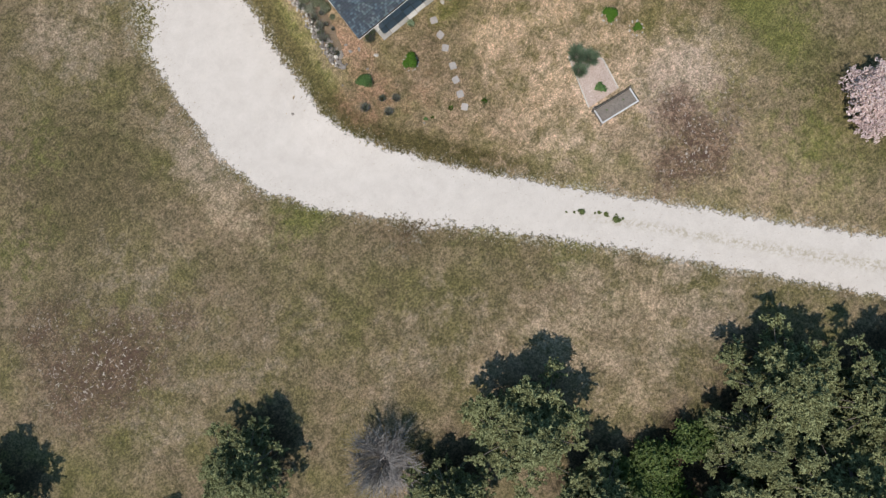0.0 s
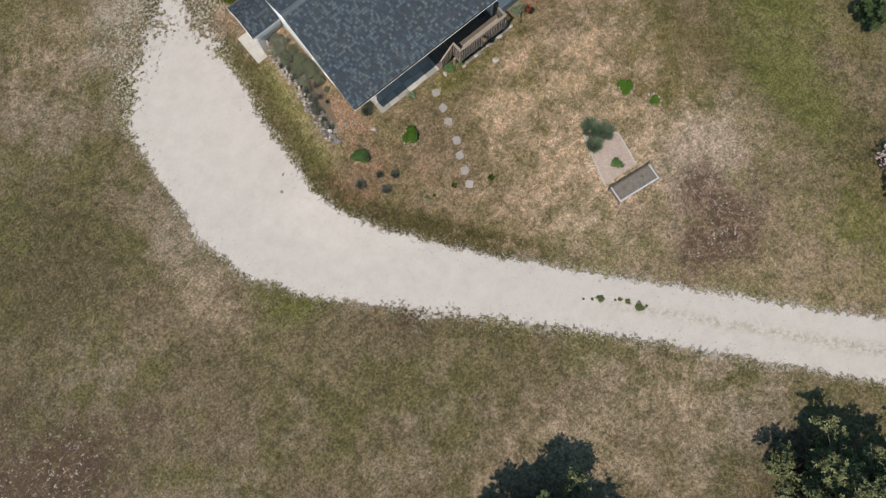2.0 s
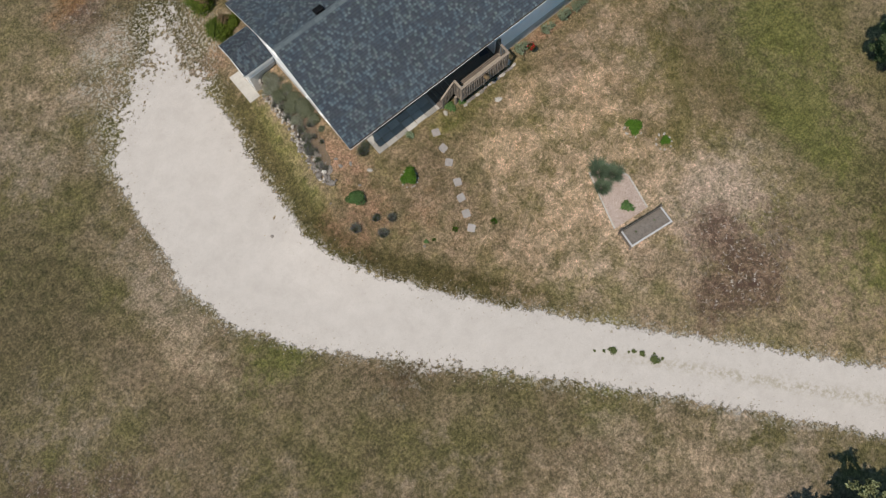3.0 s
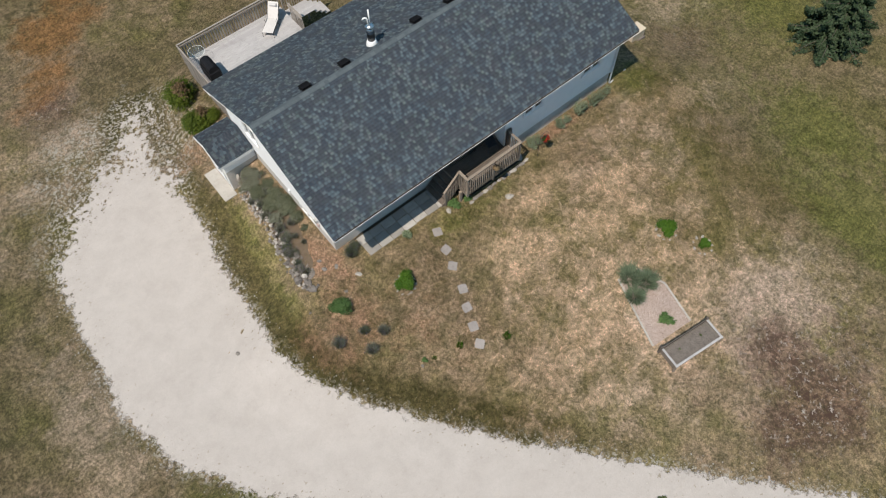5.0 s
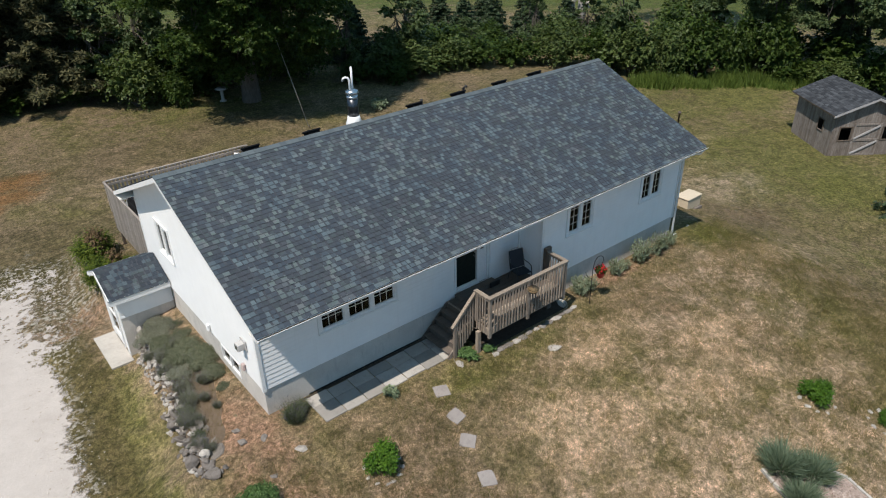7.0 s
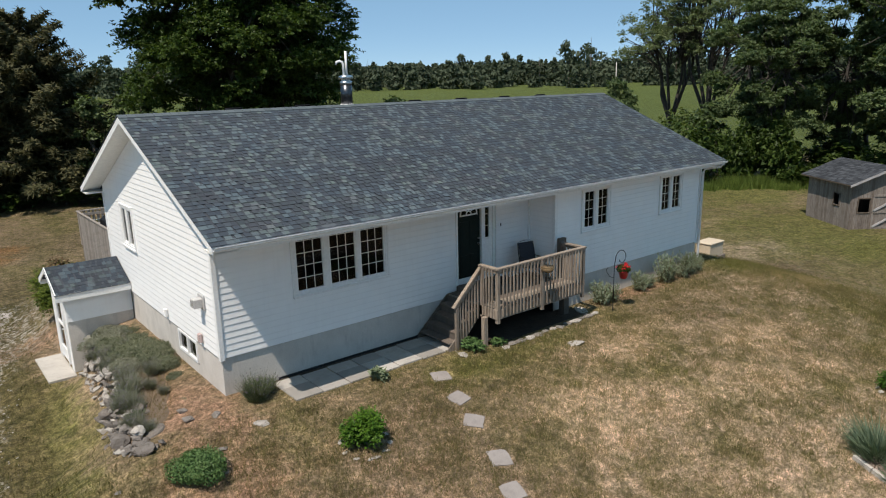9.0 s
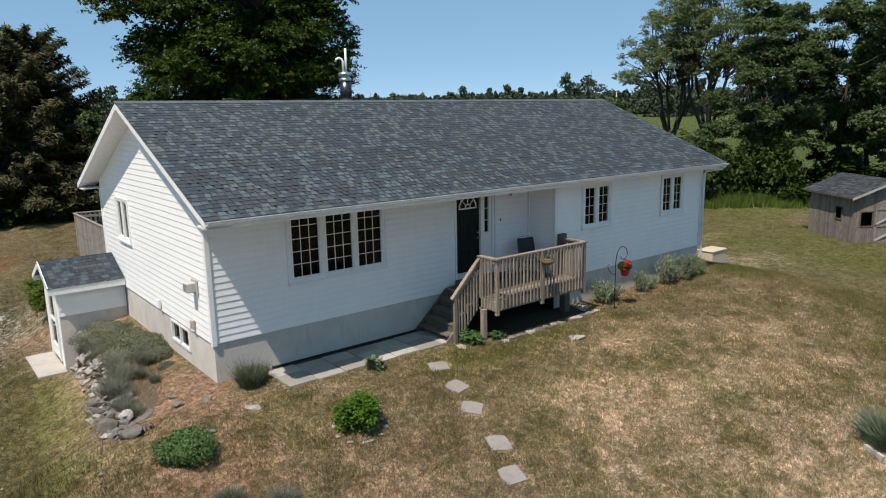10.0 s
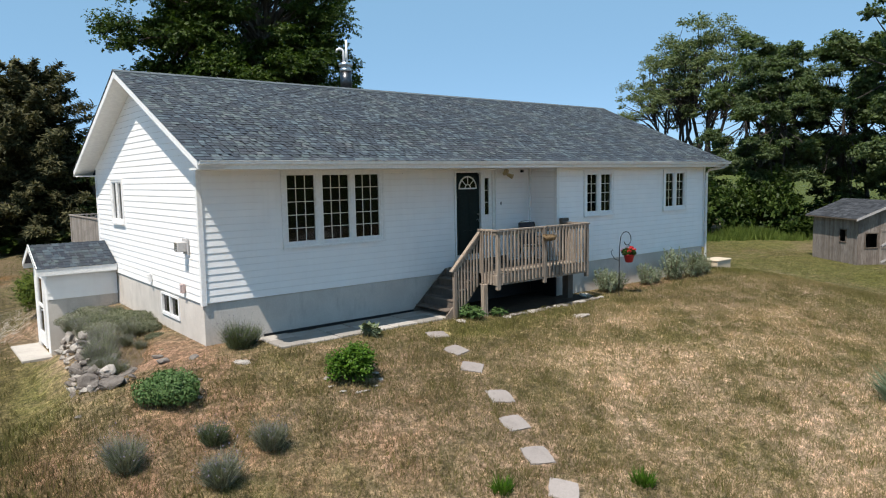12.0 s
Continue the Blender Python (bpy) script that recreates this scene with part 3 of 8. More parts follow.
MAPLE = make_leaf("maple_leaf", (0.020, 0.044, 0.010), (0.086, 0.130, 0.026), 0.5, 0.3)
ASH = make_leaf("ash_leaf", (0.042, 0.072, 0.030), (0.165, 0.215, 0.098), 0.5, 0.34)
LOCUST = make_leaf("locust_leaf", (0.090, 0.120, 0.055), (0.220, 0.265, 0.125))
SPRUCE = make_leaf("spruce_needles", (0.024, 0.046, 0.022), (0.078, 0.112, 0.058), 0.6, 0.1)
CEDAR = make_leaf("cedar_foliage", (0.046, 0.049, 0.016), (0.290, 0.312, 0.160), 0.8, 0.06)
PINE = make_leaf("pine_needles", (0.032, 0.038, 0.018), (0.140, 0.130, 0.062), 0.7, 0.14)
BRUSH = make_leaf("shrub_leaf", (0.022, 0.046, 0.009), (0.082, 0.122, 0.026))
PEONY = make_leaf("peony_leaf", (0.034, 0.088, 0.010), (0.112, 0.215, 0.024), 0.45, 0.2)
HERB = make_leaf("bluish_herb_leaf", (0.048, 0.105, 0.032), (0.150, 0.235, 0.085), 0.5, 0.15)
LAVENDER = make_leaf("lavender_leaf", (0.125, 0.135, 0.090), (0.350, 0.350, 0.285), 0.7, 0.2)
WORMWOOD = make_leaf("wormwood_leaf", (0.150, 0.190, 0.115), (0.400, 0.450, 0.320), 0.6, 0.2)
SAGE = make_leaf("grey_green_sage_leaf", (0.120, 0.160, 0.085), (0.300, 0.345, 0.235), 0.6, 0.15)
BLOOM = make_leaf("lavender_bloom", (0.140, 0.120, 0.165), (0.230, 0.205, 0.265), 0.7, 0.15)
WEED = make_leaf("meadow_weed_leaf", (0.060, 0.100, 0.018), (0.190, 0.250, 0.060), 0.6, 0.25)
PINK = make_leaf("pink_blossom", (0.48, 0.34, 0.36), (0.74, 0.62, 0.62), 0.8, 0.25)
RED_BLOOM = make_leaf("red_petals", (0.50, 0.010, 0.020), (0.75, 0.040, 0.050), 0.5, 0.2)
JUNIPER = make_leaf("golden_juniper", (0.030, 0.058, 0.007), (0.150, 0.185, 0.024), 0.6, 0.12)
BROWN_TWIG = make_leaf("dry_brown_twig", (0.10, 0.065, 0.035), (0.22, 0.150, 0.085), 0.8, 0.1)


# ---------------------------------------------------------------- ground and drive
def spread(lo, hi, fine, reach):
    core = np.arange(lo, hi + 1e-6, fine)
    out, gap = [], fine
    while not out or out[-1] < reach:
        gap *= 1.22
        out.append((out[-1] if out else 0) + gap)
    out = np.array(out)
    return np.concatenate((lo - out[::-1], core, hi + out))


def grid_faces(nx, ny):
    i = np.arange(nx * ny).reshape(nx, ny)
    return np.stack((i[:-1, :-1].ravel(), i[1:, :-1].ravel(), i[1:, 1:].ravel(), i[:-1, 1:].ravel()), 1)


gxs, gys = spread(-34, 52, 0.5, 1600), spread(-30, 52, 0.5, 1600)
GX, GY = (a.ravel() for a in np.meshgrid(gxs, gys, indexing="ij"))
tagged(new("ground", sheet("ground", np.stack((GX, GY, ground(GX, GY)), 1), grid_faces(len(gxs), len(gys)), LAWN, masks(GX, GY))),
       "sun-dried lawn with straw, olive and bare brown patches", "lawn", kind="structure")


def build_drive():
    xs, ys = np.arange(-10, 34, 0.25), np.arange(-34, 32, 0.25)
    x, y = (a.ravel() for a in np.meshgrid(xs, ys, indexing="ij"))
    gap = drive_gap(x, y)
    faces = grid_faces(len(xs), len(ys))
    reach = 0.9 + 2.6 * step01((y - 21.5) / 3)
    faces = faces[(gap[faces] < reach[faces]).all(1)]
    used, flat = np.unique(faces, return_inverse=True)
    x, y, gap = x[used], y[used], gap[used]
    rut = np.exp(-((gap + 1.5) / 0.28) ** 2) * step01((x - 7) / 4)
    fray = np.clip(step01((y - 21.5) / 5) + 0.35 * np.exp(-((x - 0.8) / 2.2) ** 2 - ((y - 3.6) / 1.2) ** 2), 0, 1)
    z = ground(x, y) + 0.016 - 0.008 * step01((gap + 0.2) / 0.8)
    me = sheet("driveway", np.stack((x, y, z), 1), flat.reshape(faces.shape), GRAVEL, {"gap": gap, "rut": rut, "fray": fray})
    tagged(new("driveway", me), "pale limestone gravel drive with ragged grassy edges", "driveway", kind="structure")


build_drive()


# ---------------------------------------------------------------- house
EAVE_Y, RIDGE_Y, BACK_Y = 13.0, 18.2, 23.4
RIDGE_Z, EAVE_Z = 5.85, 3.665
ROOF_W, ROOF_E = 4.41, 22.06
SLOPE = (RIDGE_Z - EAVE_Z) / (RIDGE_Y - EAVE_Y)
SILL = 0.85                 # top of the concrete, foot of the siding
SOFFIT_Z = 3.49
house = thing("house", (13, 18, 0), "white vinyl-sided bungalow with grey shingle roof and concrete foundation", "house")


def roof_z(y):
    return RIDGE_Z - SLOPE * abs(y - RIDGE_Y)


class Wall:
    """A wall from a to b on the plan, seen from its right-hand side (its outer face)."""

    def __init__(self, a, b, top, holes=(), gable=False, back=0.18):
        self.a, self.b = Vector((*a, 0)), Vector((*b, 0))
        self.long = (self.b - self.a).length
        self.way = (self.b - self.a).normalized()
        self.out = Vector((self.way.y, -self.way.x, 0))
        self.top, self.holes, self.gable, self.back = top, holes, gable, back

    def at(self, u, z, out=0.0):
        p = self.a + self.way * u + self.out * out
        return Vector((p.x, p.y, z))

    def peak(self, u):
        return roof_z(self.at(u, 0).y) - 0.16 if self.gable else self.top

    def spans(self, z0, z1):
        """Rectangles of the band z0..z1 that no opening takes."""
        cuts = sorted({0, self.long, *(h[i] for h in self.holes for i in (0, 1))})
        for u0, u1 in zip(cuts, cuts[1:]):
            free = [(z0, z1)]
            for h0, h1, b, t in self.holes:
                if h0 < (u0 + u1) / 2 < h1:
                    free = [q for lo, hi in free for q in ((lo, min(hi, b)), (max(lo, t), hi)) if q[1] - q[0] > 0.004]
            for lo, hi in free:
                yield u0, u1, lo, hi


def merge(spans):
    done = []
    for u0, u1, lo, hi in spans:
        if done and abs(done[-1][1] - u0) < 1e-6 and abs(done[-1][2] - lo) < 1e-6 and abs(done[-1][3] - hi) < 1e-6:
            done[-1] = (done[-1][0], u1, lo, hi)
        else:
            done.append((u0, u1, lo, hi))
    return done


def build_wall(w, foot):
    bm = bmesh.new()
    base_top = w.top if not w.gable else SOFFIT_Z
    for u0, u1, lo, hi in w.spans(foot, base_top):
        prism(bm, [w.at(u0, lo), w.at(u1, lo), w.at(u1, hi), w.at(u0, hi)], -w.out * w.back)
    if w.gable:
        mid = abs((RIDGE_Y - w.a.y) / w.way.y)
        prism(bm, [w.at(0, base_top), w.at(w.long, base_top), w.at(w.long, w.peak(w.long)), w.at(mid, w.peak(mid)), w.at(0, w.peak(0))], -w.out * w.back)
    wall = part("wall", bm, ROOM, house, "white horizontal vinyl siding")
    course, z = 0.141, foot
    while z < (RIDGE_Z if w.gable else w.top) - 0.02:
        z1 = min(z + course, RIDGE_Z if w.gable else w.top)
        for u0, u1, lo, hi in merge(w.spans(z, z1)):
            if w.gable and hi > SOFFIT_Z - 0.1:
                # shorten the board under the slope of the roof
                keep = [k * w.long / 400 for k in range(401) if w.peak(k * w.long / 400) > lo + 0.02 and u0 <= k * w.long / 400 <= u1]
                if len(keep) < 4:
                    continue
                u0, u1 = keep[0], keep[-1]
            bm = bmesh.new()
            o0, o1 = 0.013, 0.003
            prism(bm, [w.at(u0, lo + 0.008, 0.001), w.at(u0, lo, o0 - 0.003), w.at(u0, lo + 0.014, o0), w.at(u0, hi, o1), w.at(u0, hi, 0.001)], w.way * (u1 - u0))
            part("siding_board", bm, SIDING, wall)
        z = z1
    return wall


def casement(bm_out, w, u0, u1, z0, z1, cols, rows, window):
    """One sash: dark glass in a white frame with a grid of thin bars."""
    fw = 0.035
    bm = bmesh.new()
    for a, b, c, d in ((u0 - fw, u0, z0 - fw, z1 + fw), (u1, u1 + fw, z0 - fw, z1 + fw), (u0, u1, z0 - fw, z0), (u0, u1, z1, z1 + fw)):
        prism(bm, [w.at(a, c, -0.03), w.at(b, c, -0.03), w.at(b, d, -0.03), w.at(a, d, -0.03)], w.out * 0.055)
    part("sash", bm, TRIM, window)
    for i in range(cols):
        for j in range(rows):
            a, b = u0 + (u1 - u0) * i / cols, u0 + (u1 - u0) * (i + 1) / cols
            c, d = z0 + (z1 - z0) * j / rows, z0 + (z1 - z0) * (j + 1) / rows
            bm = bmesh.new()
            prism(bm, [w.at(a, c, -0.022), w.at(b, c, -0.022), w.at(b, d, -0.022), w.at(a, d, -0.022)], w.out * 0.006)
            pane = part("pane", bm, GLASS, window)
            pane.visible_shadow = False
    for i in range(1, cols):
        bm = bmesh.new()
        u = u0 + (u1 - u0) * i / cols
        prism(bm, [w.at(u - 0.009, z0, -0.014), w.at(u + 0.009, z0, -0.014), w.at(u + 0.009, z1, -0.014), w.at(u - 0.009, z1, -0.014)], w.out * 0.008)
        part("glazing_bar", bm, BAR, window)
    for j in range(1, rows):
        bm = bmesh.new()
        z = z0 + (z1 - z0) * j / rows
        prism(bm, [w.at(u0, z - 0.008, -0.013), w.at(u1, z - 0.008, -0.013), w.at(u1, z + 0.008, -0.013), w.at(u0, z + 0.008, -0.013)], w.out * 0.008)
        part("glazing_bar", bm, BAR, window)


BAR = plain("pale_glazing_bar", (0.74, 0.71, 0.64), 0.5, grain=30)


def build_window(w, hole, lights, cols, rows):
    u0, u1, z0, z1 = hole
    lz0, lz1 = z0 + 0.065, z1 - 0.05
    bm = bmesh.new()
    us = [u0] + [u for a, b in lights for u in (a - 0.035, b + 0.035)] + [u1]
    zs = [z0, lz0, lz1, z1]
    grid = [[bm.verts.new(w.at(u, z, -0.02)) for z in zs] for u in us]
    flat = [bm.faces.new((grid[i][j], grid[i + 1][j], grid[i + 1][j + 1], grid[i][j + 1])) for i in range(len(us) - 1) for j in range(3) if j != 1 or i % 2 == 0]
    pushed = bmesh.ops.extrude_face_region(bm, geom=flat)["geom"]
    bmesh.ops.translate(bm, vec=w.out * 0.06, verts=[v for v in pushed if isinstance(v, bmesh.types.BMVert)])
    window = part("window", bm, TRIM, house, "white casement window with dark gridded panes")
    for a, b in lights:
        casement(None, w, a, b, lz0 + 0.035, lz1 - 0.035, cols, rows, window)
    bm = bmesh.new()
    prism(bm, [w.at(u0 - 0.05, z0 - 0.05), w.at(u1 + 0.05, z0 - 0.05), w.at(u1 + 0.05, z0, 0), w.at(u0 - 0.05, z0, 0)], w.out * 0.075)
    part("sill", bm, TRIM, window)
    bm = bmesh.new()
    for a, b, c, d in ((u0 - 0.05, u0, z0, z1 + 0.04), (u1, u1 + 0.05, z0, z1 + 0.04), (u0, u1, z1, z1 + 0.04)):
        prism(bm, [w.at(a, c, 0.0), w.at(b, c, 0.0), w.at(b, d, 0.0), w.at(a, d, 0.0)], w.out * 0.05)
    part("casing", bm, TRIM, window)
    return window


LX, RX, SX = 4.9, 21.42, 14.15          # west wall, east wall, the step in the front
LY, RY, NY = 14.5, 13.5, 22.9          # recessed front, forward front, back
front_l = Wall((LX, LY), (SX, LY), SOFFIT_Z + 0.02, [(6.70 - LX, 9.20 - LX, 1.86, 3.46), (11.43 - LX, 12.87 - LX, 1.10, 3.42)])
front_r = Wall((SX, RY), (RX, RY), SOFFIT_Z + 0.02, [(15.29 - SX, 16.51 - SX, 2.16, 3.37), (19.09 - SX, 20.28 - SX, 2.16, 3.37)])
side_step = Wall((SX, LY), (SX, RY), SOFFIT_Z + 0.02)
side_w = Wall((LX, NY), (LX, LY), SOFFIT_Z, [(NY - 21.09, NY - 20.01, 2.24, 3.36)], gable=True)
side_e = Wall((RX, RY), (RX, NY), SOFFIT_Z, gable=True)
rear = Wall((RX, NY), (LX, NY), SOFFIT_Z + 0.02, [(10.8, 12.6, 1.2, 3.3)])
for w in (front_l, front_r, side_step, side_w, side_e, rear):
    build_wall(w, SILL)
build_window(front_l, front_l.holes[0], [(6.79 - LX, 7.44 - LX), (7.64 - LX, 8.30 - LX), (8.47 - LX, 9.11 - LX)], 3, 5)
build_window(front_r, front_r.holes[0], [(15.39 - SX, 15.81 - SX), (16.0 - SX, 16.42 - SX)], 2, 4)
build_window(front_r, front_r.holes[1], [(19.19 - SX, 19.6 - SX), (19.78 - SX, 20.18 - SX)], 2, 4)
build_window(side_w, side_w.holes[0], [(NY - 21.01, NY - 20.63), (NY - 20.47, NY - 20.09)], 1, 1)
# patio door at the back, towards the rear deck
build_window(rear, rear.holes[0], [(10.9, 11.62), (11.78, 12.5)], 1, 1)

# corner posts of the siding
for x, y, z0 in ((LX, LY, SILL - 0.04), (RX, RY, SILL - 0.04), (SX, RY, SILL - 0.04), (LX, NY, SILL - 0.04), (RX, NY, SILL - 0.04)):
    sx = -1 if x in (LX, SX) else 1
    sy = -1 if y < 20 else 1
    bm = boxed(min(x + sx * 0.03, x - sx * 0.075), max(x + sx * 0.03, x - sx * 0.075), min(y + sy * 0.032, y - sy * 0.075), max(y + sy * 0.032, y - sy * 0.075), z0, SOFFIT_Z, 0.004)
    part("corner_post", bm, TRIM, house)
bm = boxed(SX - 0.055, SX + 0.03, LY - 0.06, LY + 0.01, 1.0, SOFFIT_Z)
part("corner_post", bm, TRIM, house)

# foundation, deep enough for the fall of the land to the west
bm = bmesh.new()
for x0, x1, y0, y1 in ((LX + 0.02, SX, LY + 0.02, LY + 0.22), (SX + 0.0, RX - 0.02, RY + 0.02, RY + 0.22), (SX, SX + 0.2, RY + 0.22, LY + 0.22), (RX - 0.22, RX - 0.02, RY + 0.22, NY - 0.02),
                       (LX + 0.22, RX - 0.22, NY - 0.22, NY - 0.02)):
    bm = bmesh.new()
    box(bm, x0, x1, y0, y1, -1.9, SILL)
    part("foundation", bm, CONCRETE, house, "grey poured concrete foundation")
bm = bmesh.new()
wy0, wy1, wz0, wz1 = 16.0, 17.26, 0.28, 0.80
for y0, y1, z0, z1 in ((LY + 0.22, wy0, -1.9, SILL), (wy1, NY - 0.02, -1.9, SILL), (wy0, wy1, -1.9, wz0), (wy0, wy1, wz1, SILL)):
    box(bm, LX + 0.02, LX + 0.22, y0, y1, z0, z1)
foundation = part("foundation", bm, CONCRETE, house, "grey poured concrete foundation")
bw = Wall((LX + 0.02, wy1), (LX + 0.02, wy0), wz1)
bm = bmesh.new()
long = wy1 - wy0
for a, b, c, d in ((0, 0.06, wz0, wz1), (long - 0.06, long, wz0, wz1), (0.06, long - 0.06, wz0, wz0 + 0.06), (0.06, long - 0.06, wz1 - 0.05, wz1), (long / 2 - 0.03, long / 2 + 0.03, wz0 + 0.06, wz1 - 0.05)):
    prism(bm, [bw.at(a, c, -0.05), bw.at(b, c, -0.05), bw.at(b, d, -0.05), bw.at(a, d, -0.05)], bw.out * 0.08)
low_window = part("window", bm, TRIM, house, "white basement slider window")
for a, b in ((0.06, long / 2 - 0.03), (long / 2 + 0.03, long - 0.06)):
    bm = bmesh.new()
    prism(bm, [bw.at(a, wz0 + 0.06, -0.03), bw.at(b, wz0 + 0.06, -0.03), bw.at(b, wz1 - 0.05, -0.03), bw.at(a, wz1 - 0.05, -0.03)], bw.out * 0.006)
    part("pane", bm, GLASS, low_window).visible_shadow = False

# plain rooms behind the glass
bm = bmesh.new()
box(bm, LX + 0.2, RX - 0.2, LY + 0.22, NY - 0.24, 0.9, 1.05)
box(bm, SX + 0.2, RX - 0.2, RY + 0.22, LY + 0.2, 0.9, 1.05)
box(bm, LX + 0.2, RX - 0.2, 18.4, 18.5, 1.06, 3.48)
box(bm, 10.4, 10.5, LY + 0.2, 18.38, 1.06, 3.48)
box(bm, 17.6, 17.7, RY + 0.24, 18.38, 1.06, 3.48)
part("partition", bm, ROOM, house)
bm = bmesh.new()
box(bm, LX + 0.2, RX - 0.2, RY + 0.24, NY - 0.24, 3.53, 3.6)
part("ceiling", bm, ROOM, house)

# roof: deck slab, fascia, soffits, gutter, shingles
bm = bmesh.new()
t = 0.15
prism(bm, [(ROOF_W + 0.03, EAVE_Y + 0.02, EAVE_Z - 0.02), (ROOF_W + 0.03, RIDGE_Y, RIDGE_Z - 0.012), (ROOF_W + 0.03, BACK_Y - 0.02, EAVE_Z - 0.02),
           (ROOF_W + 0.03, BACK_Y - 0.02, EAVE_Z - 0.14), (ROOF_W + 0.03, RIDGE_Y, RIDGE_Z - t), (ROOF_W + 0.03, EAVE_Y + 0.02, EAVE_Z - 0.14)], (ROOF_E - ROOF_W - 0.06, 0, 0))
roof = part("roof", bm, UNDERLAY, house, "dark blue-grey asphalt shingle gable roof")
for x, s in ((ROOF_W, 1), (ROOF_E, -1)):
    for y in (EAVE_Y, BACK_Y):
        bm = bmesh.new()
        prism(bm, [(x, y, EAVE_Z - 0.035), (x, RIDGE_Y, RIDGE_Z - 0.028), (x, RIDGE_Y, RIDGE_Z - 0.17), (x, y, EAVE_Z - 0.17)], (s * 0.028, 0, 0))
        part("rake_board", bm, TRIM, roof, "white rake fascia")
        # sloping soffit under the gable overhang
        wall_x = LX if s > 0 else RX
        bm = bmesh.new()
        prism(bm, [(x + s * 0.03, y, EAVE_Z - 0.148), (x + s * 0.03, RIDGE_Y, RIDGE_Z - 0.148), (x + s * 0.03, RIDGE_Y, RIDGE_Z - 0.163), (x + s * 0.03, y, EAVE_Z - 0.163)], (wall_x - x - s * 0.03, 0, 0))
        part("soffit", bm, SOFFIT, roof)
for y, inner in ((EAVE_Y, LY), (BACK_Y, NY)):
    s = 1 if y == EAVE_Y else -1
    bm = bmesh.new()
    box(bm, ROOF_W + 0.03, ROOF_E - 0.03, min(y, y + s * 0.022), max(y, y + s * 0.022), SOFFIT_Z - 0.004, EAVE_Z - 0.03)
    part("fascia", bm, TRIM, roof)
    bm = bmesh.new()
    y0, y1 = sorted((y + s * 0.024, inner))
    box(bm, LX + 0.0, RX, y0, y1, SOFFIT_Z, SOFFIT_Z + 0.012)
    for x0, x1 in ((ROOF_W + 0.03, LX), (RX, ROOF_E - 0.03)):
        ya, yb = sorted((y + s * 0.024, y + s * 0.5))
        box(bm, x0, x1, ya, yb, SOFFIT_Z - 0.012, EAVE_Z - 0.152)
    part("soffit", bm, SOFFIT, roof, "white panelled soffit")
bm = bmesh.new()
prof = [(0.0, -0.025), (0.0, -0.085), (-0.075, -0.092), (-0.095, -0.07), (-0.095, -0.048), (-0.112, -0.03), (-0.117, -0.016), (-0.106, -0.014), (-0.1, -0.03), (-0.085, -0.048), (-0.083, -0.067), (-0.07, -0.08), (-0.012, -0.074), (-0.012, -0.025)]
prism(bm, [(ROOF_W + 0.01, EAVE_Y - 0.001 + a, EAVE_Z - 0.012 + b) for a, b in prof], (ROOF_E - ROOF_W - 0.02, 0, 0))
gutter = part("gutter", bm, GUTTER, roof, "white metal eaves gutter")
# dark strip along the floor of the gutter
part("leaf_litter", boxed(ROOF_W + 0.03, ROOF_E - 0.03, EAVE_Y - 0.082, EAVE_Y - 0.014, EAVE_Z - 0.082, EAVE_Z - 0.06), DARK_FILL, gutter)
bm = bmesh.new()
tube(bm, [(RX + 0.36, EAVE_Y - 0.06, EAVE_Z - 0.10), (RX + 0.34, EAVE_Y - 0.03, EAVE_Z - 0.20), (RX + 0.10, RY - 0.11, EAVE_Z - 0.29), (RX + 0.02, RY - 0.085, EAVE_Z - 0.40), (RX + 0.02, RY - 0.085, 0.1), (RX + 0.1, RY - 0.08, 0.0),
          (RX + 0.5, RY - 0.05, -0.06), (RX + 1.5, RY + 0.1, -0.12)], [0.042] * 8, 8)
part("downspout", bm, GUTTER, house, "white downspout with a drain pipe on the grass", True)
bm = bmesh.new()
for i in range(3):
    z = 1.0 + i * 0.95
    box(bm, RX - 0.01, RX + 0.11, RY - 0.045, RY - 0.03, z, z + 0.03)
part("strap", bm, GUTTER, house)


def tab_mesh(bm, x0, x1, s0, s1, y_eave, sign, lift):
    """One shingle tab on the slope, its lower edge a little proud."""
    run = math.hypot(1, SLOPE)
    ring = []
    for x, s, h in ((x0, s0, 0.001), (x1, s0, 0.001), (x1, s1, 0.001), (x0, s1, 0.001), (x0, s0, lift), (x1, s0, lift), (x1, s1, lift * 0.35), (x0, s1, lift * 0.35)):
        y = y_eave + sign * (s / run) - sign * h * SLOPE / run
        z = EAVE_Z - 0.02 + SLOPE * (s / run) + h / run
        ring.append(bm.verts.new((x, y, z)))
    for f in ((4, 5, 6, 7), (0, 1, 5, 4), (1, 2, 6, 5), (3, 0, 4, 7), (2, 3, 7, 6)):
        bm.faces.new([ring[i] for i in f])


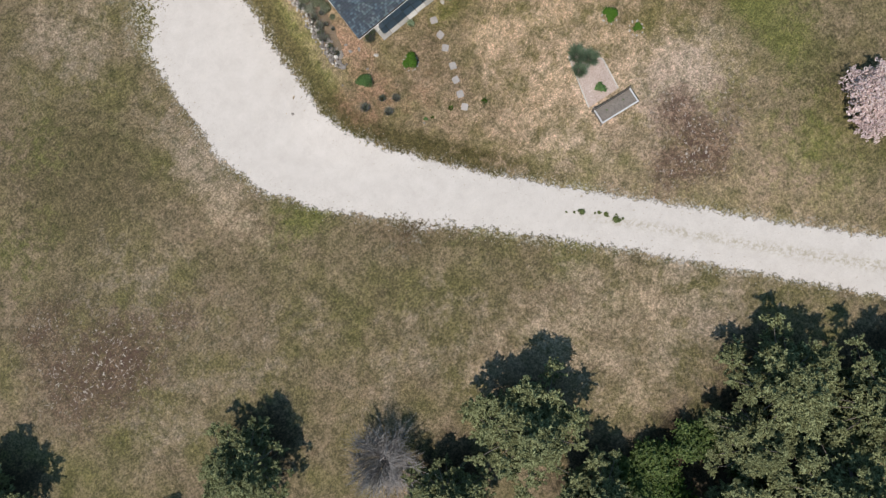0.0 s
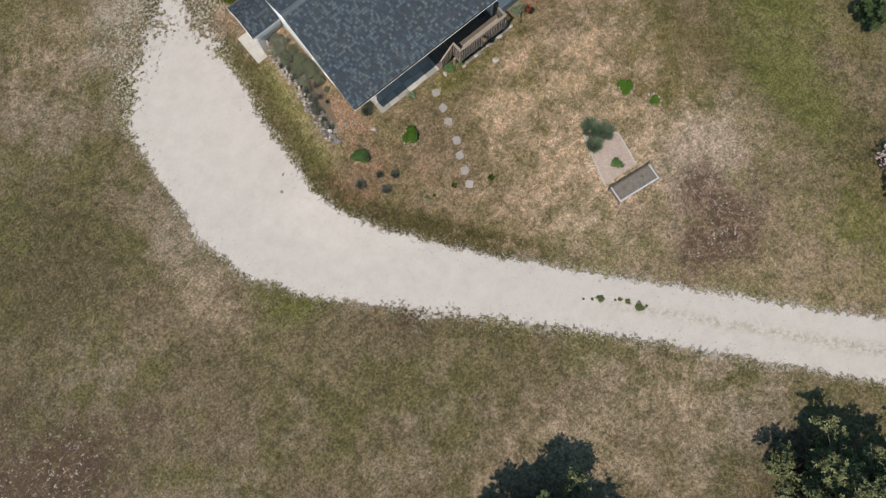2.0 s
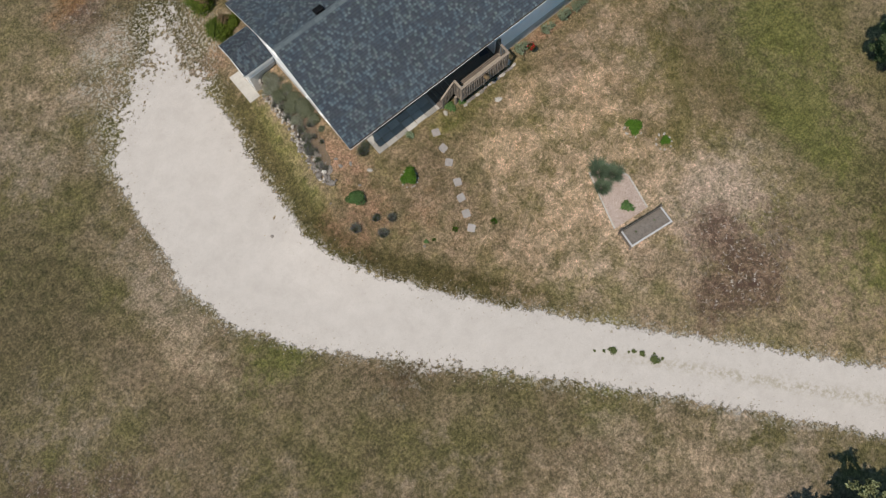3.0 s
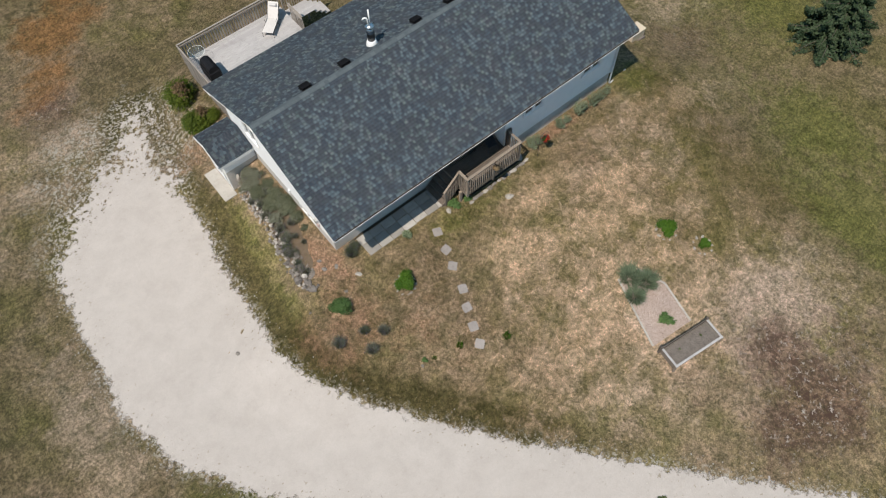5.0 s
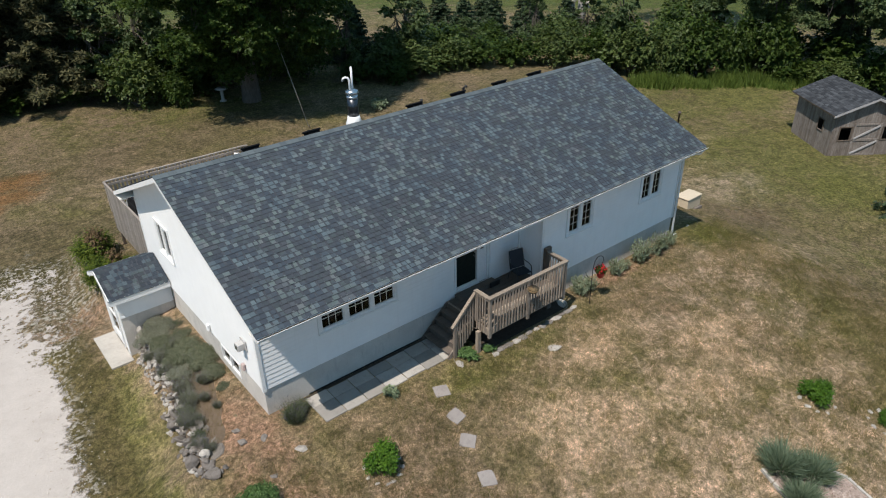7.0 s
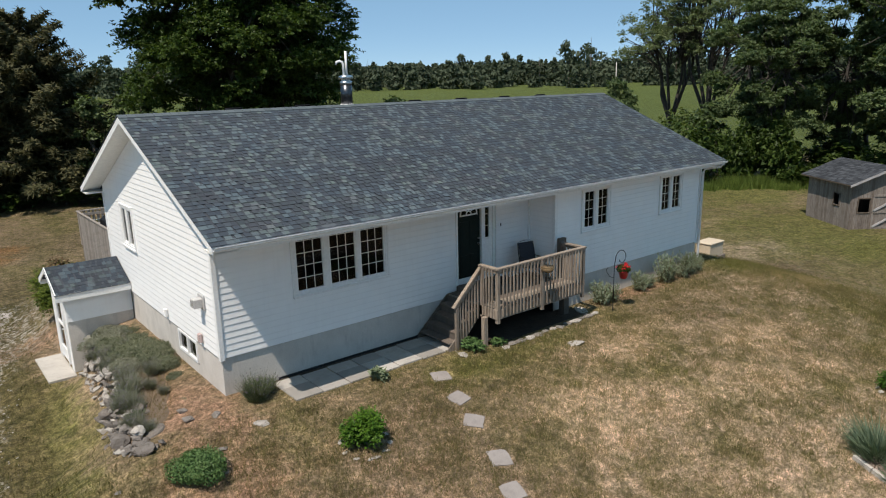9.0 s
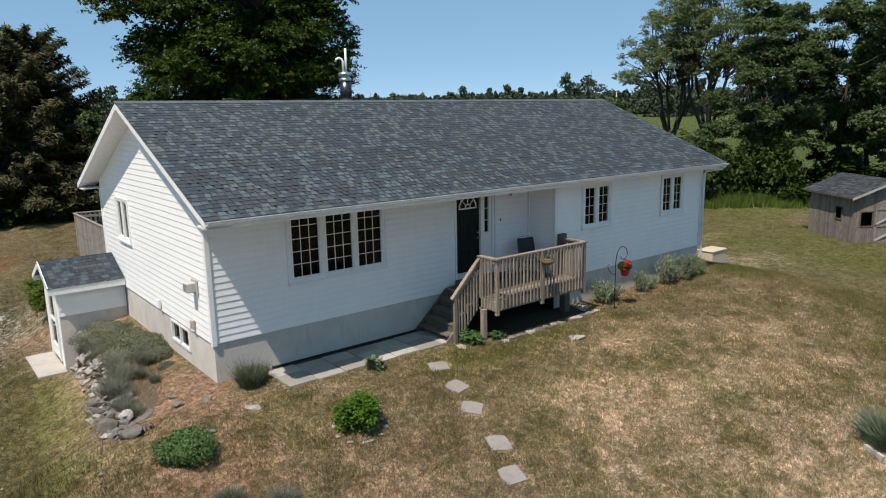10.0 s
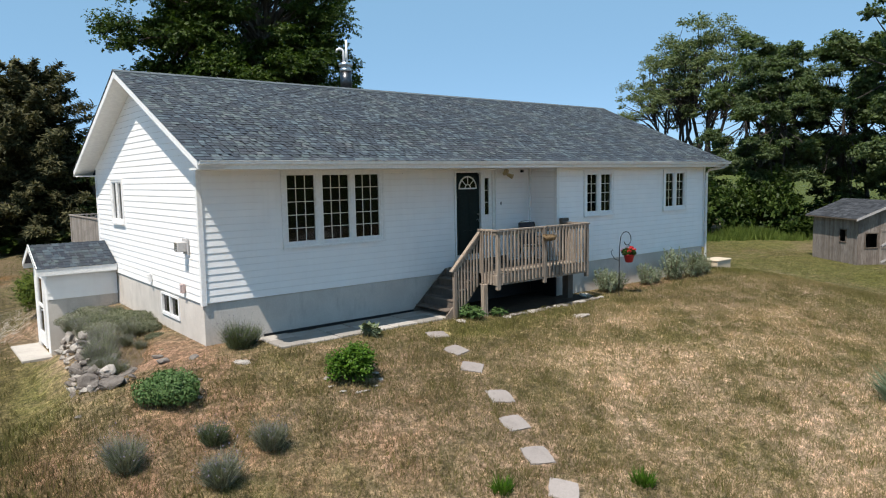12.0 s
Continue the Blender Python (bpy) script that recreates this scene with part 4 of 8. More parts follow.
rnd = random.Random(11)
TAB = 0.146
slope_long = math.hypot(RIDGE_Y - EAVE_Y, RIDGE_Z - EAVE_Z)
alone = 0
tab_shapes = {}
for y_eave, sign in ((EAVE_Y - 0.03, 1), (BACK_Y + 0.03, -1)):
    verts, faces = [], []
    bm = bmesh.new()
    n = int(slope_long / TAB) + 1
    for row in range(n):
        s0 = row * TAB
        s1 = min(s0 + TAB + 0.03, slope_long + 0.02)
        x = ROOF_W - 0.015
        x += 0.0
        first = True
        while x < ROOF_E + 0.01:
            wide = rnd.choice((0.09, 0.105, 0.12, 0.135, 0.155))
            if first:
                wide = 0.06 + 0.13 * rnd.random()
                first = False
            x1 = min(x + wide, ROOF_E + 0.015)
            slot = rnd.choice((0.012, 0.03, 0.045, 0.06)) if 4.5 < x < ROOF_E - 0.3 and row else 0.004
            lift = rnd.choice((0.006, 0.009, 0.012))
            if sign > 0 and row < 13 and alone < 300 and 4.7 < x < 8.2 and wide in (0.09, 0.105, 0.12, 0.135, 0.155):
                key = (wide, lift)
                if key not in tab_shapes:
                    b2 = bmesh.new()
                    tab_mesh(b2, 0, wide, 0, TAB + 0.03, 0, 1, lift)
                    bmesh.ops.translate(b2, vec=(0, 0, -EAVE_Z), verts=b2.verts)
                    tab_shapes[key] = mesh_of(b2, "shingle", SHINGLE_ONE)
                run = math.hypot(1, SLOPE)
                piece("shingle", tab_shapes[key], pose(x, y_eave + s0 / run, EAVE_Z + SLOPE * s0 / run), roof)
                alone += 1
            else:
                tab_mesh(bm, x, x1, s0, s1, y_eave, sign, lift)
            x = x1 + slot
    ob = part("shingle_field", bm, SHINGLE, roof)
    ob["kind"] = "stuff"
bm = bmesh.new()
x = ROOF_W - 0.015
while x < ROOF_E:
    x1 = min(x + 0.2, ROOF_E + 0.01)
    h0, h1 = 0.022, 0.008
    for s in (1, -1):
        prism(bm, [(x, RIDGE_Y, RIDGE_Z + h0), (x, RIDGE_Y + s * 0.15, RIDGE_Z - 0.15 * SLOPE + h0), (x, RIDGE_Y + s * 0.15, RIDGE_Z - 0.15 * SLOPE - 0.01), (x, RIDGE_Y, RIDGE_Z - 0.01)], (x1 - x - 0.004, 0, -(h0 - h1) * 0.4))
    x = x1
cap = Mat("ridge_cap_shingle")
cc = cap.mix(cap.island(), (0.072, 0.088, 0.098), (0.100, 0.120, 0.130))
cap.bump(cap.noise(160, 2), 0.4, 0.003)
part("ridge_cap", bm, cap.done(cc, 0.88, spec=0.3), roof, "lighter grey ridge cap shingles")

# roof vents, chimney, pipes on the back slope
for x in (7.3, 9.28, 13.15, 15.05, 17.0, 18.8):
    y = RIDGE_Y + 0.36
    m = Matrix.Translation((x, y, roof_z(y))) @ Matrix.Rotation(-math.atan(SLOPE), 4, "X")
    bm = boxed(-0.24, 0.24, -0.22, 0.22, 0.0, 0.03, 0.006)
    box(bm, -0.19, 0.19, -0.17, 0.17, 0.03, 0.08)
    b2 = boxed(-0.24, 0.24, -0.21, 0.21, 0.08, 0.15, 0.03)
    tmp = bpy.data.meshes.new("lid")
    b2.to_mesh(tmp)
    b2.free()
    bm.from_mesh(tmp)
    bmesh.ops.transform(bm, matrix=m, verts=bm.verts)
    part("roof_vent", bm, VENT_BLACK, house, "square black roof vent")
cx, cy = 10.93, 18.82
bm = bmesh.new()
tube(bm, [(cx, cy, 5.5), (cx, cy, 5.66), (cx, cy, 5.74), (cx, cy, 5.86)], [0.27, 0.255, 0.215, 0.19], 20)
chimney = part("chimney", bm, GUTTER, house, "insulated steel flue with a dark steel sleeve and two white vent pipes", True)
bm = bmesh.new()
tube(bm, [(cx, cy, 5.86), (cx, cy, 6.42)], [0.17, 0.17], 20)
part("sleeve", bm, FLUE, chimney, "dull dark grey steel flue sleeve", True)
bm = bmesh.new()
tube(bm, [(cx, cy, 6.42), (cx, cy, 6.50), (cx, cy, 6.51), (cx, cy, 6.56), (cx, cy, 6.57), (cx, cy, 6.66), (cx, cy, 6.70)], [0.18, 0.18, 0.14, 0.14, 0.21, 0.20, 0.05], 20)
part("cap", bm, STEEL, chimney, "", True)
bm = bmesh.new()
tube(bm, [(cx + 0.09, cy + 0.09, 6.6), (cx + 0.09, cy + 0.09, 7.36)], [0.035, 0.035], 10)
part("vent_pipe", bm, PVC, chimney, "straight white plastic pipe", True)
bm = bmesh.new()
tube(bm, [(cx - 0.05, cy + 0.02, 6.6), (cx - 0.05, cy + 0.02, 6.98), (cx - 0.08, cy + 0.04, 7.05), (cx - 0.15, cy + 0.07, 7.08), (cx - 0.22, cy + 0.1, 7.05), (cx - 0.24, cy + 0.11, 6.97)], [0.035] * 6, 10)
part("vent_pipe", bm, PVC, chimney, "bent white plastic pipe", True)
for x, y, bend in ((15.2, 20.9, 0), (16.95, 20.5, 1)):
    z = roof_z(y)
    bm = bmesh.new()
    pts = [(x, y, z - 0.05), (x, y, z + 0.3)] + ([(x + 0.05, y - 0.03, z + 0.36), (x + 0.12, y - 0.06, z + 0.34)] if bend else [])
    tube(bm, pts, [0.05] * len(pts), 10)
    part("soil_pipe", bm, DARK, house, "", True)


def ring_frame(bm, w, u0, u1, z0, z1, wide, o0, o1):
    for a, b, c, d in ((u0, u0 + wide, z0, z1), (u1 - wide, u1, z0, z1), (u0 + wide, u1 - wide, z1 - wide, z1)):
        prism(bm, [w.at(a, c, o0), w.at(b, c, o0), w.at(b, d, o0), w.at(a, d, o0)], w.out * (o1 - o0))


# front door with a fan light, and its sidelight
w = front_l
d0, d1, dz0, dz1 = 11.48 - LX, 12.28 - LX, 1.27, 3.36
bm = bmesh.new()
ring_frame(bm, w, 11.40 - LX, 12.34 - LX, 1.13, 3.44, 0.05, -0.08, 0.045)
prism(bm, [w.at(d0, 1.13, -0.1), w.at(d1, 1.13, -0.1), w.at(d1, dz0, -0.1), w.at(d0, dz0, -0.1)], w.out * 0.14)
door = part("door", bm, TRIM, house, "dark green front door with a fan light")
bm = bmesh.new()
fz, fr, fu = 3.0, 0.27, (d0 + d1) / 2
prism(bm, [w.at(d0, dz0, -0.07), w.at(d1, dz0, -0.07), w.at(d1, dz1, -0.07), w.at(d0, dz1, -0.07)], w.out * 0.045)
for a, b, c, d in ((0.10, 0.36, 0.12, 0.62), (0.44, 0.70, 0.12, 0.62), (0.10, 0.36, 0.75, 1.55), (0.44, 0.70, 0.75, 1.55)):
    prism(bm, [w.at(d0 + a, dz0 + c, -0.025), w.at(d0 + b, dz0 + c, -0.025), w.at(d0 + b, dz0 + d, -0.025), w.at(d0 + a, dz0 + d, -0.025)], w.out * 0.008)
part("leaf", bm, DOOR_PAINT, door, "dark green panelled door leaf")
bm = bmesh.new()
prism(bm, [w.at(fu + fr * math.cos(a), fz + fr * math.sin(a), -0.024) for a in np.linspace(0, math.pi, 15)], w.out * 0.006)
part("fan_light", bm, GLASS, door)
bm = bmesh.new()
arc = list(np.linspace(0, math.pi, 17))
for r0, r1 in ((fr, fr + 0.035), (0.075, 0.1)):
    for a, b in zip(arc, arc[1:]):
        prism(bm, [w.at(fu + r * math.cos(q), fz + r * math.sin(q), -0.024) for r, q in ((r0, a), (r1, a), (r1, b), (r0, b))], w.out * 0.02)
for a in (0.25, 0.5, 0.75):
    q = math.pi * a
    prism(bm, [w.at(fu + r * math.cos(q) + e * math.sin(q), fz + r * math.sin(q) - e * math.cos(q), -0.022) for r, e in ((0.09, -0.009), (fr, -0.009), (fr, 0.009), (0.09, 0.009))], w.out * 0.016)
prism(bm, [w.at(fu - fr - 0.035, fz - 0.035, -0.024), w.at(fu + fr + 0.035, fz - 0.035, -0.024), w.at(fu + fr + 0.035, fz, -0.024), w.at(fu - fr - 0.035, fz, -0.024)], w.out * 0.02)
part("fan_bars", bm, TRIM, door, "white fan light bars")
for z, r in ((2.30, 0.03), (2.16, 0.035)):
    bm = bmesh.new()
    p = w.at(d1 - 0.07, z, -0.02)
    tube(bm, [p, p + w.out * 0.03, p + w.out * 0.05, p + w.out * 0.075], [r * 0.6, r * 0.5, r, r * 0.7], 10)
    part("knob", bm, STEEL, door, "steel door knob", True)
s0, s1 = 12.34 - LX, 12.87 - LX
g0, g1, gz0, gz1 = 12.45 - LX, 12.60 - LX, 2.28, 3.24
bm = bmesh.new()
prism(bm, [w.at(g1, 1.13, -0.06), w.at(s1, 1.13, -0.06), w.at(s1, 3.42, -0.06), w.at(g1, 3.42, -0.06)], w.out * 0.07)
sidelight = part("sidelight", bm, TRIM, house, "white sidelight with a narrow pane")
for name, a, b, c, d in (("stile", s0, g0, 1.13, 3.42), ("bottom_panel", g0, g1, 1.13, gz0), ("top_rail", g0, g1, gz1, 3.42)):
    bm = bmesh.new()
    prism(bm, [w.at(a, c, -0.06), w.at(b, c, -0.06), w.at(b, d, -0.06), w.at(a, d, -0.06)], w.out * 0.07)
    part(name, bm, TRIM, sidelight)
for a, b in ((s0, s0 + 0.05), (g1 + 0.1, g1 + 0.15), (s1 - 0.06, s1)):
    bm = bmesh.new()
    prism(bm, [w.at(a, 1.13, 0.011), w.at(b, 1.13, 0.011), w.at(b, 3.43, 0.011), w.at(a, 3.43, 0.011)], w.out * 0.03)
    part("casing", bm, TRIM, sidelight)
bm = bmesh.new()
prism(bm, [w.at(g0, gz0, -0.035), w.at(g1, gz0, -0.035), w.at(g1, gz1, -0.035), w.at(g0, gz1, -0.035)], w.out * 0.006)
part("pane", bm, GLASS, sidelight).visible_shadow = False
for z in (2.6, 2.92):
    bm = bmesh.new()
    prism(bm, [w.at(g0, z - 0.008, -0.028), w.at(g1, z - 0.008, -0.028), w.at(g1, z + 0.008, -0.028), w.at(g0, z + 0.008, -0.028)], w.out * 0.008)
    part("glazing_bar", bm, BAR, sidelight)

# small fittings on the walls
bm = bmesh.new()
p = w.at(13.15 - LX, 3.36, 0.02)
tube(bm, [p, p + w.out * 0.04], [0.055, 0.055], 12)
tube(bm, [p + w.out * 0.04, p + Vector((-0.07, -0.12, 0.02)), p + Vector((-0.10, -0.20, 0.06))], [0.02, 0.05, 0.07], 12)
tube(bm, [p + w.out * 0.04, p + Vector((0.09, -0.10, -0.05)), p + Vector((0.16, -0.18, -0.10))], [0.02, 0.05, 0.07], 12)
part("floodlight", bm, BRASS, house, "twin-headed outdoor floodlight", True)
bm = boxed(13.75, 13.83, LY - 0.10, LY - 0.026, 3.38, 3.45, 0.01)
part("camera_box", bm, DARK, house)
bm = boxed(13.0, 13.03, LY - 0.04, LY - 0.026, 2.52, 2.6, 0.003)
part("doorbell", bm, DARK, house)
bm = boxed(LX - 0.24, LX - 0.025, 15.13, 15.35, 1.86, 2.06, 0.012)
box(bm, LX - 0.05, LX - 0.025, 15.08, 15.40, 1.80, 2.12)
vent = part("exhaust_hood", bm, plain("grey_vent_plastic", (0.46, 0.45, 0.44), 0.5), house, "square grey wall exhaust hood")
bm = bmesh.new()
for i in range(4):
    box(bm, LX - 0.247, LX - 0.241, 15.15, 15.33, 1.88 + i * 0.045, 1.91 + i * 0.045)
part("louvre", bm, STEEL, vent)
for y, z, mat in ((15.52, 1.06, RED), (17.9, 1.04, GUTTER)):
    bm = boxed(LX - 0.09, LX - 0.025, y - 0.065, y + 0.065, z - 0.10, z + 0.10, 0.008)
    for i in range(4):
        box(bm, LX - 0.105, LX - 0.089, y - 0.055, y + 0.055, z - 0.09 + i * 0.05, z - 0.065 + i * 0.05)
    part("wall_vent", bm, plain("faded_red_plastic", (0.46, 0.36, 0.34), 0.6) if mat is RED else mat, house)

# entry porch on the west gable
PW, PS, PN, PR = 3.2, 21.28, 23.25, 22.26        # west face, south and north side, ridge
porch_foot, porch_sill = -1.9, 0.27
bm = bmesh.new()
for x0, x1, y0, y1 in ((PW + 0.15, LX, PS, PS + 0.15), (PW + 0.15, LX, PN - 0.15, PN), (PW, PW + 0.15, PS, PS + 0.42), (PW, PW + 0.15, PN - 0.55, PN)):
    box(bm, x0, x1, y0, y1, porch_foot, porch_sill)
part("porch_base", bm, CONCRETE, house)
pz0, pz1 = 1.14, 1.68
pslope = (pz1 - pz0) / (PR - (PS - 0.22))


def porch_z(y):
    return pz1 - pslope * abs(y - PR)


for a, b in (((PW, PS), (LX, PS)), ((LX, PN), (PW, PN))):
    pw = Wall(a, b, 1.04, back=0.12)
    bm = bmesh.new()
    prism(bm, [pw.at(0, porch_sill), pw.at(pw.long, porch_sill), pw.at(pw.long, 1.06), pw.at(0, 1.06)], -pw.out * 0.12)
    wall = part("wall", bm, ROOM, house)
    for i in range(5):
        lo = porch_sill + i * 0.155
        bm = bmesh.new()
        prism(bm, [pw.at(0, lo, 0.001), pw.at(0, lo, 0.022), pw.at(0, lo + 0.012, 0.022), pw.at(0, lo + 0.155, 0.006), pw.at(0, lo + 0.155, 0.001)], pw.way * pw.long)
        part("siding_board", bm, SIDING, wall)
# its west face: door in the middle
pf = Wall((PW, PN), (PW, PS), 1.0)
bm = bmesh.new()
mid = PN - PR
prism(bm, [pf.at(0, 0.98), pf.at(pf.long, 0.98), pf.at(pf.long, porch_z(PS) - 0.08), pf.at(mid, porch_z(PR) - 0.08), pf.at(0, porch_z(PN) - 0.08)], -pf.out * 0.12)
for u0, u1 in ((0, 0.5), (1.55, pf.long)):
    prism(bm, [pf.at(u0, porch_sill - 0.02), pf.at(u1, porch_sill - 0.02), pf.at(u1, 0.98), pf.at(u0, 0.98)], -pf.out * 0.12)
part("porch_front", bm, SIDING, house)
bm = bmesh.new()
ring_frame(bm, pf, 0.46, 1.59, -1.08, 1.0, 0.08, -0.02, 0.05)
porch_door = part("door", bm, TRIM, house, "white storm door with two tall panes")
bm = bmesh.new()
for a, b, c, d in ((0.54, 0.66, -1.06, 0.92), (1.39, 1.51, -1.06, 0.92), (0.66, 1.39, -1.06, -0.72), (0.66, 1.39, 0.78, 0.92), (0.66, 1.39, -0.02, 0.06)):
    prism(bm, [pf.at(a, c, -0.01), pf.at(b, c, -0.01), pf.at(b, d, -0.01), pf.at(a, d, -0.01)], pf.out * 0.045)
part("leaf", bm, TRIM, porch_door)
for c, d in ((-0.72, -0.02), (0.06, 0.78)):
    bm = bmesh.new()
    prism(bm, [pf.at(0.66, c, 0.0), pf.at(1.39, c, 0.0), pf.at(1.39, d, 0.0), pf.at(0.66, d, 0.0)], pf.out * 0.006)
    part("pane", bm, GLASS, porch_door).visible_shadow = False
bm = boxed(-0.01, 0.05, -0.06, 0.06, -0.012, 0.012, 0.004, Matrix.Translation(pf.at(1.44, -0.05, 0.04)) @ Matrix.Rotation(math.pi, 4, "Z"))
part("handle", bm, STEEL, porch_door)
for y0, y1 in ((PS, PS + 0.3), (PN - 0.45, PN)):
    part("corner_post", boxed(PW - 0.012, PW, y0, y1, -1.3, 0.97), TRIM, house)
bm = bmesh.new()
x0 = PW - 0.24
prism(bm, [(x0 + 0.027, PS - 0.19, pz0 - 0.006), (x0 + 0.027, PR, pz1 - 0.02), (x0 + 0.027, PN + 0.2, pz0 - 0.006), (x0 + 0.027, PN + 0.2, pz0 - 0.08), (x0 + 0.027, PR, pz1 - 0.09), (x0 + 0.027, PS - 0.19, pz0 - 0.08)], (LX - x0 - 0.05, 0, 0))
porch_roof = part("porch_roof", bm, UNDERLAY, house, "small shingled gable roof over the side entry")
run = math.hypot(1, pslope)
for s in (1, -1):
    y_eave = PR - s * (PR - PS + 0.25)
    long = (PR - PS + 0.25) * run
    row = 0
    while row * TAB < long:
        x = x0 - 0.01
        while x < LX - 0.03:
            x1 = min(x + rnd.choice((0.10, 0.13, 0.16)), LX - 0.03)
            bm = bmesh.new()
            ring = []
            lift = rnd.choice((0.009, 0.013))
            for xx, sa, h in ((x, row * TAB, 0.001), (x1 - 0.004, row * TAB, 0.001), (x1 - 0.004, min(long, row * TAB + 0.17), 0.001), (x, min(long, row * TAB + 0.17), 0.001),
                              (x, row * TAB, lift), (x1 - 0.004, row * TAB, lift), (x1 - 0.004, min(long, row * TAB + 0.17), 0.004), (x, min(long, row * TAB + 0.17), 0.004)):
                ring.append(bm.verts.new((xx, y_eave + s * sa / run, pz1 - pslope * (PR - PS + 0.25) - 0.015 + pslope * sa / run + h)))
            for f in ((4, 5, 6, 7), (0, 1, 5, 4), (1, 2, 6, 5), (3, 0, 4, 7), (2, 3, 7, 6)):
                bm.faces.new([ring[i] for i in f])
            part("shingle", bm, PORCH_SHINGLE, porch_roof)
            x = x1 + (rnd.choice((0.012, 0.03, 0.05)) if row else 0.004)
        row += 1
for s in (1, -1):
    bm = bmesh.new()
    ye = PR - s * (PR - PS + 0.22)
    prism(bm, [(x0, ye, pz0), (x0, PR, pz1), (x0, PR, pz1 - 0.15), (x0, ye, pz0 - 0.15)], (0.025, 0, 0))
    part("rake_board", bm, TRIM, porch_roof)
    bm = bmesh.new()
    ya, yb = sorted((ye - s * 0.015, ye + s * 0.022))
    box(bm, x0 + 0.026, LX - 0.03, ya, yb, pz0 - 0.21, pz0 - 0.012)
    part("fascia", bm, TRIM, porch_roof)


# ---------------------------------------------------------------- front deck, steps, paving
deck = thing("deck", (12.8, 13.4, 0), "small weathered wooden entry deck with railing and steps", "deck")
DX0, DX1, DY0, DY1, DZ, DT = 11.08, 14.27, 12.58, 14.44, 1.0, 2.06
n = 13
for i in range(n):
    y0 = DY0 + (DY1 - DY0) * i / n
    # boards behind the front four take darker wood, painting in the eave's shade
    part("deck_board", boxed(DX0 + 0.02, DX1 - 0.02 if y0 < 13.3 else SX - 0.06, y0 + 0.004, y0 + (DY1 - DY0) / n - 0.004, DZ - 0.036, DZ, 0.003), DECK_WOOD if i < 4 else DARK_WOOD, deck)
for x0, x1, y0, y1 in ((DX0, DX1, DY0 - 0.04, DY0), (DX0 - 0.04, DX0, DY0 - 0.04, DY1), (DX1, DX1 + 0.04, DY0 - 0.04, RY - 0.04)):
    part("rim_joist", boxed(x0, x1, y0, y1, DZ - 0.25, DZ - 0.005, 0.004), DECK_WOOD, deck)
for i in range(6):
    x = DX0 + 0.3 + i * 0.55
    part("joist", boxed(x, x + 0.04, DY0, 14.42 if x < SX - 0.1 else RY - 0.04, DZ - 0.24, DZ - 0.038), DARK_WOOD, deck)
for x, y, w in ((DX0 - 0.16, 12.86, 0.12), (DX1 - 0.12, 13.1, 0.2)):
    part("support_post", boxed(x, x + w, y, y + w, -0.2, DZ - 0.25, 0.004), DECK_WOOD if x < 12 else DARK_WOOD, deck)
posts = ((DX0 - 0.02, DY0 - 0.05, DZ - 0.36), (DX1 - 0.05, DY0 - 0.05, DZ - 0.36), (DX0 - 0.04, 13.08, DZ - 0.30), (12.58, DY0 - 0.09, DZ - 0.34))
for x, y, z in posts:
    part("rail_post", boxed(x, x + 0.09, y, y + 0.09, z, DT - 0.02, 0.004), DECK_WOOD, deck)
part("rail_post", boxed(14.2, 14.46, RY - 0.16, RY - 0.05, DZ - 0.2, DT + 0.08, 0.004), DARK_WOOD, deck, "dark wall post")


def balusters(a, b, z0a, z1a, z0b, z1b, count, parent, w=0.036, mat=None):
    for i in range(count):
        k = (i + 0.5) / count
        x, y = a[0] + (b[0] - a[0]) * k, a[1] + (b[1] - a[1]) * k
        part("baluster", boxed(x - w / 2, x + w / 2, y - w / 2, y + w / 2, z0a + (z0b - z0a) * k, z1a + (z1b - z1a) * k, 0.003), mat or DECK_WOOD, parent)


balusters((DX0 + 0.1, DY0 - 0.06), (DX1 - 0.08, DY0 - 0.06), DZ - 0.2, DT - 0.06, DZ - 0.2, DT - 0.06, 25, deck)
balusters((DX0 - 0.05, DY0 + 0.06), (DX0 - 0.05, 13.06), DZ - 0.2, DT - 0.06, DZ - 0.2, DT - 0.06, 4, deck)
balusters((DX1 + 0.05, DY0 + 0.06), (DX1 + 0.05, RY - 0.2), DZ - 0.27, DT - 0.06, DZ - 0.27, DT - 0.06, 6, deck)
for a, b in (((DX0 - 0.06, DY0 - 0.01, DT - 0.03), (DX1 + 0.06, DY0 - 0.01, DT - 0.03)), ((DX0, DY0 + 0.05, DT - 0.031), (DX0, 13.2, DT - 0.031)), ((DX1 + 0.02, DY0 + 0.05, DT - 0.031), (DX1 + 0.02, RY - 0.04, DT - 0.031))):
    bm = bmesh.new()
    bar(bm, a, b, 0.13, 0.036)
    part("cap_rail", bm, DECK_WOOD, deck)
for a, b in (((DX0, DY0 - 0.03, DT - 0.1), (DX1, DY0 - 0.03, DT - 0.1)), ((DX0 - 0.02, DY0, DT - 0.1), (DX0 - 0.02, 13.1, DT - 0.1)), ((DX1 + 0.025, DY0, DT - 0.1), (DX1 + 0.025, RY - 0.1, DT - 0.1))):
    bm = bmesh.new()
    bar(bm, a, b, 0.036, 0.085)
    part("rail", bm, DECK_WOOD, deck)
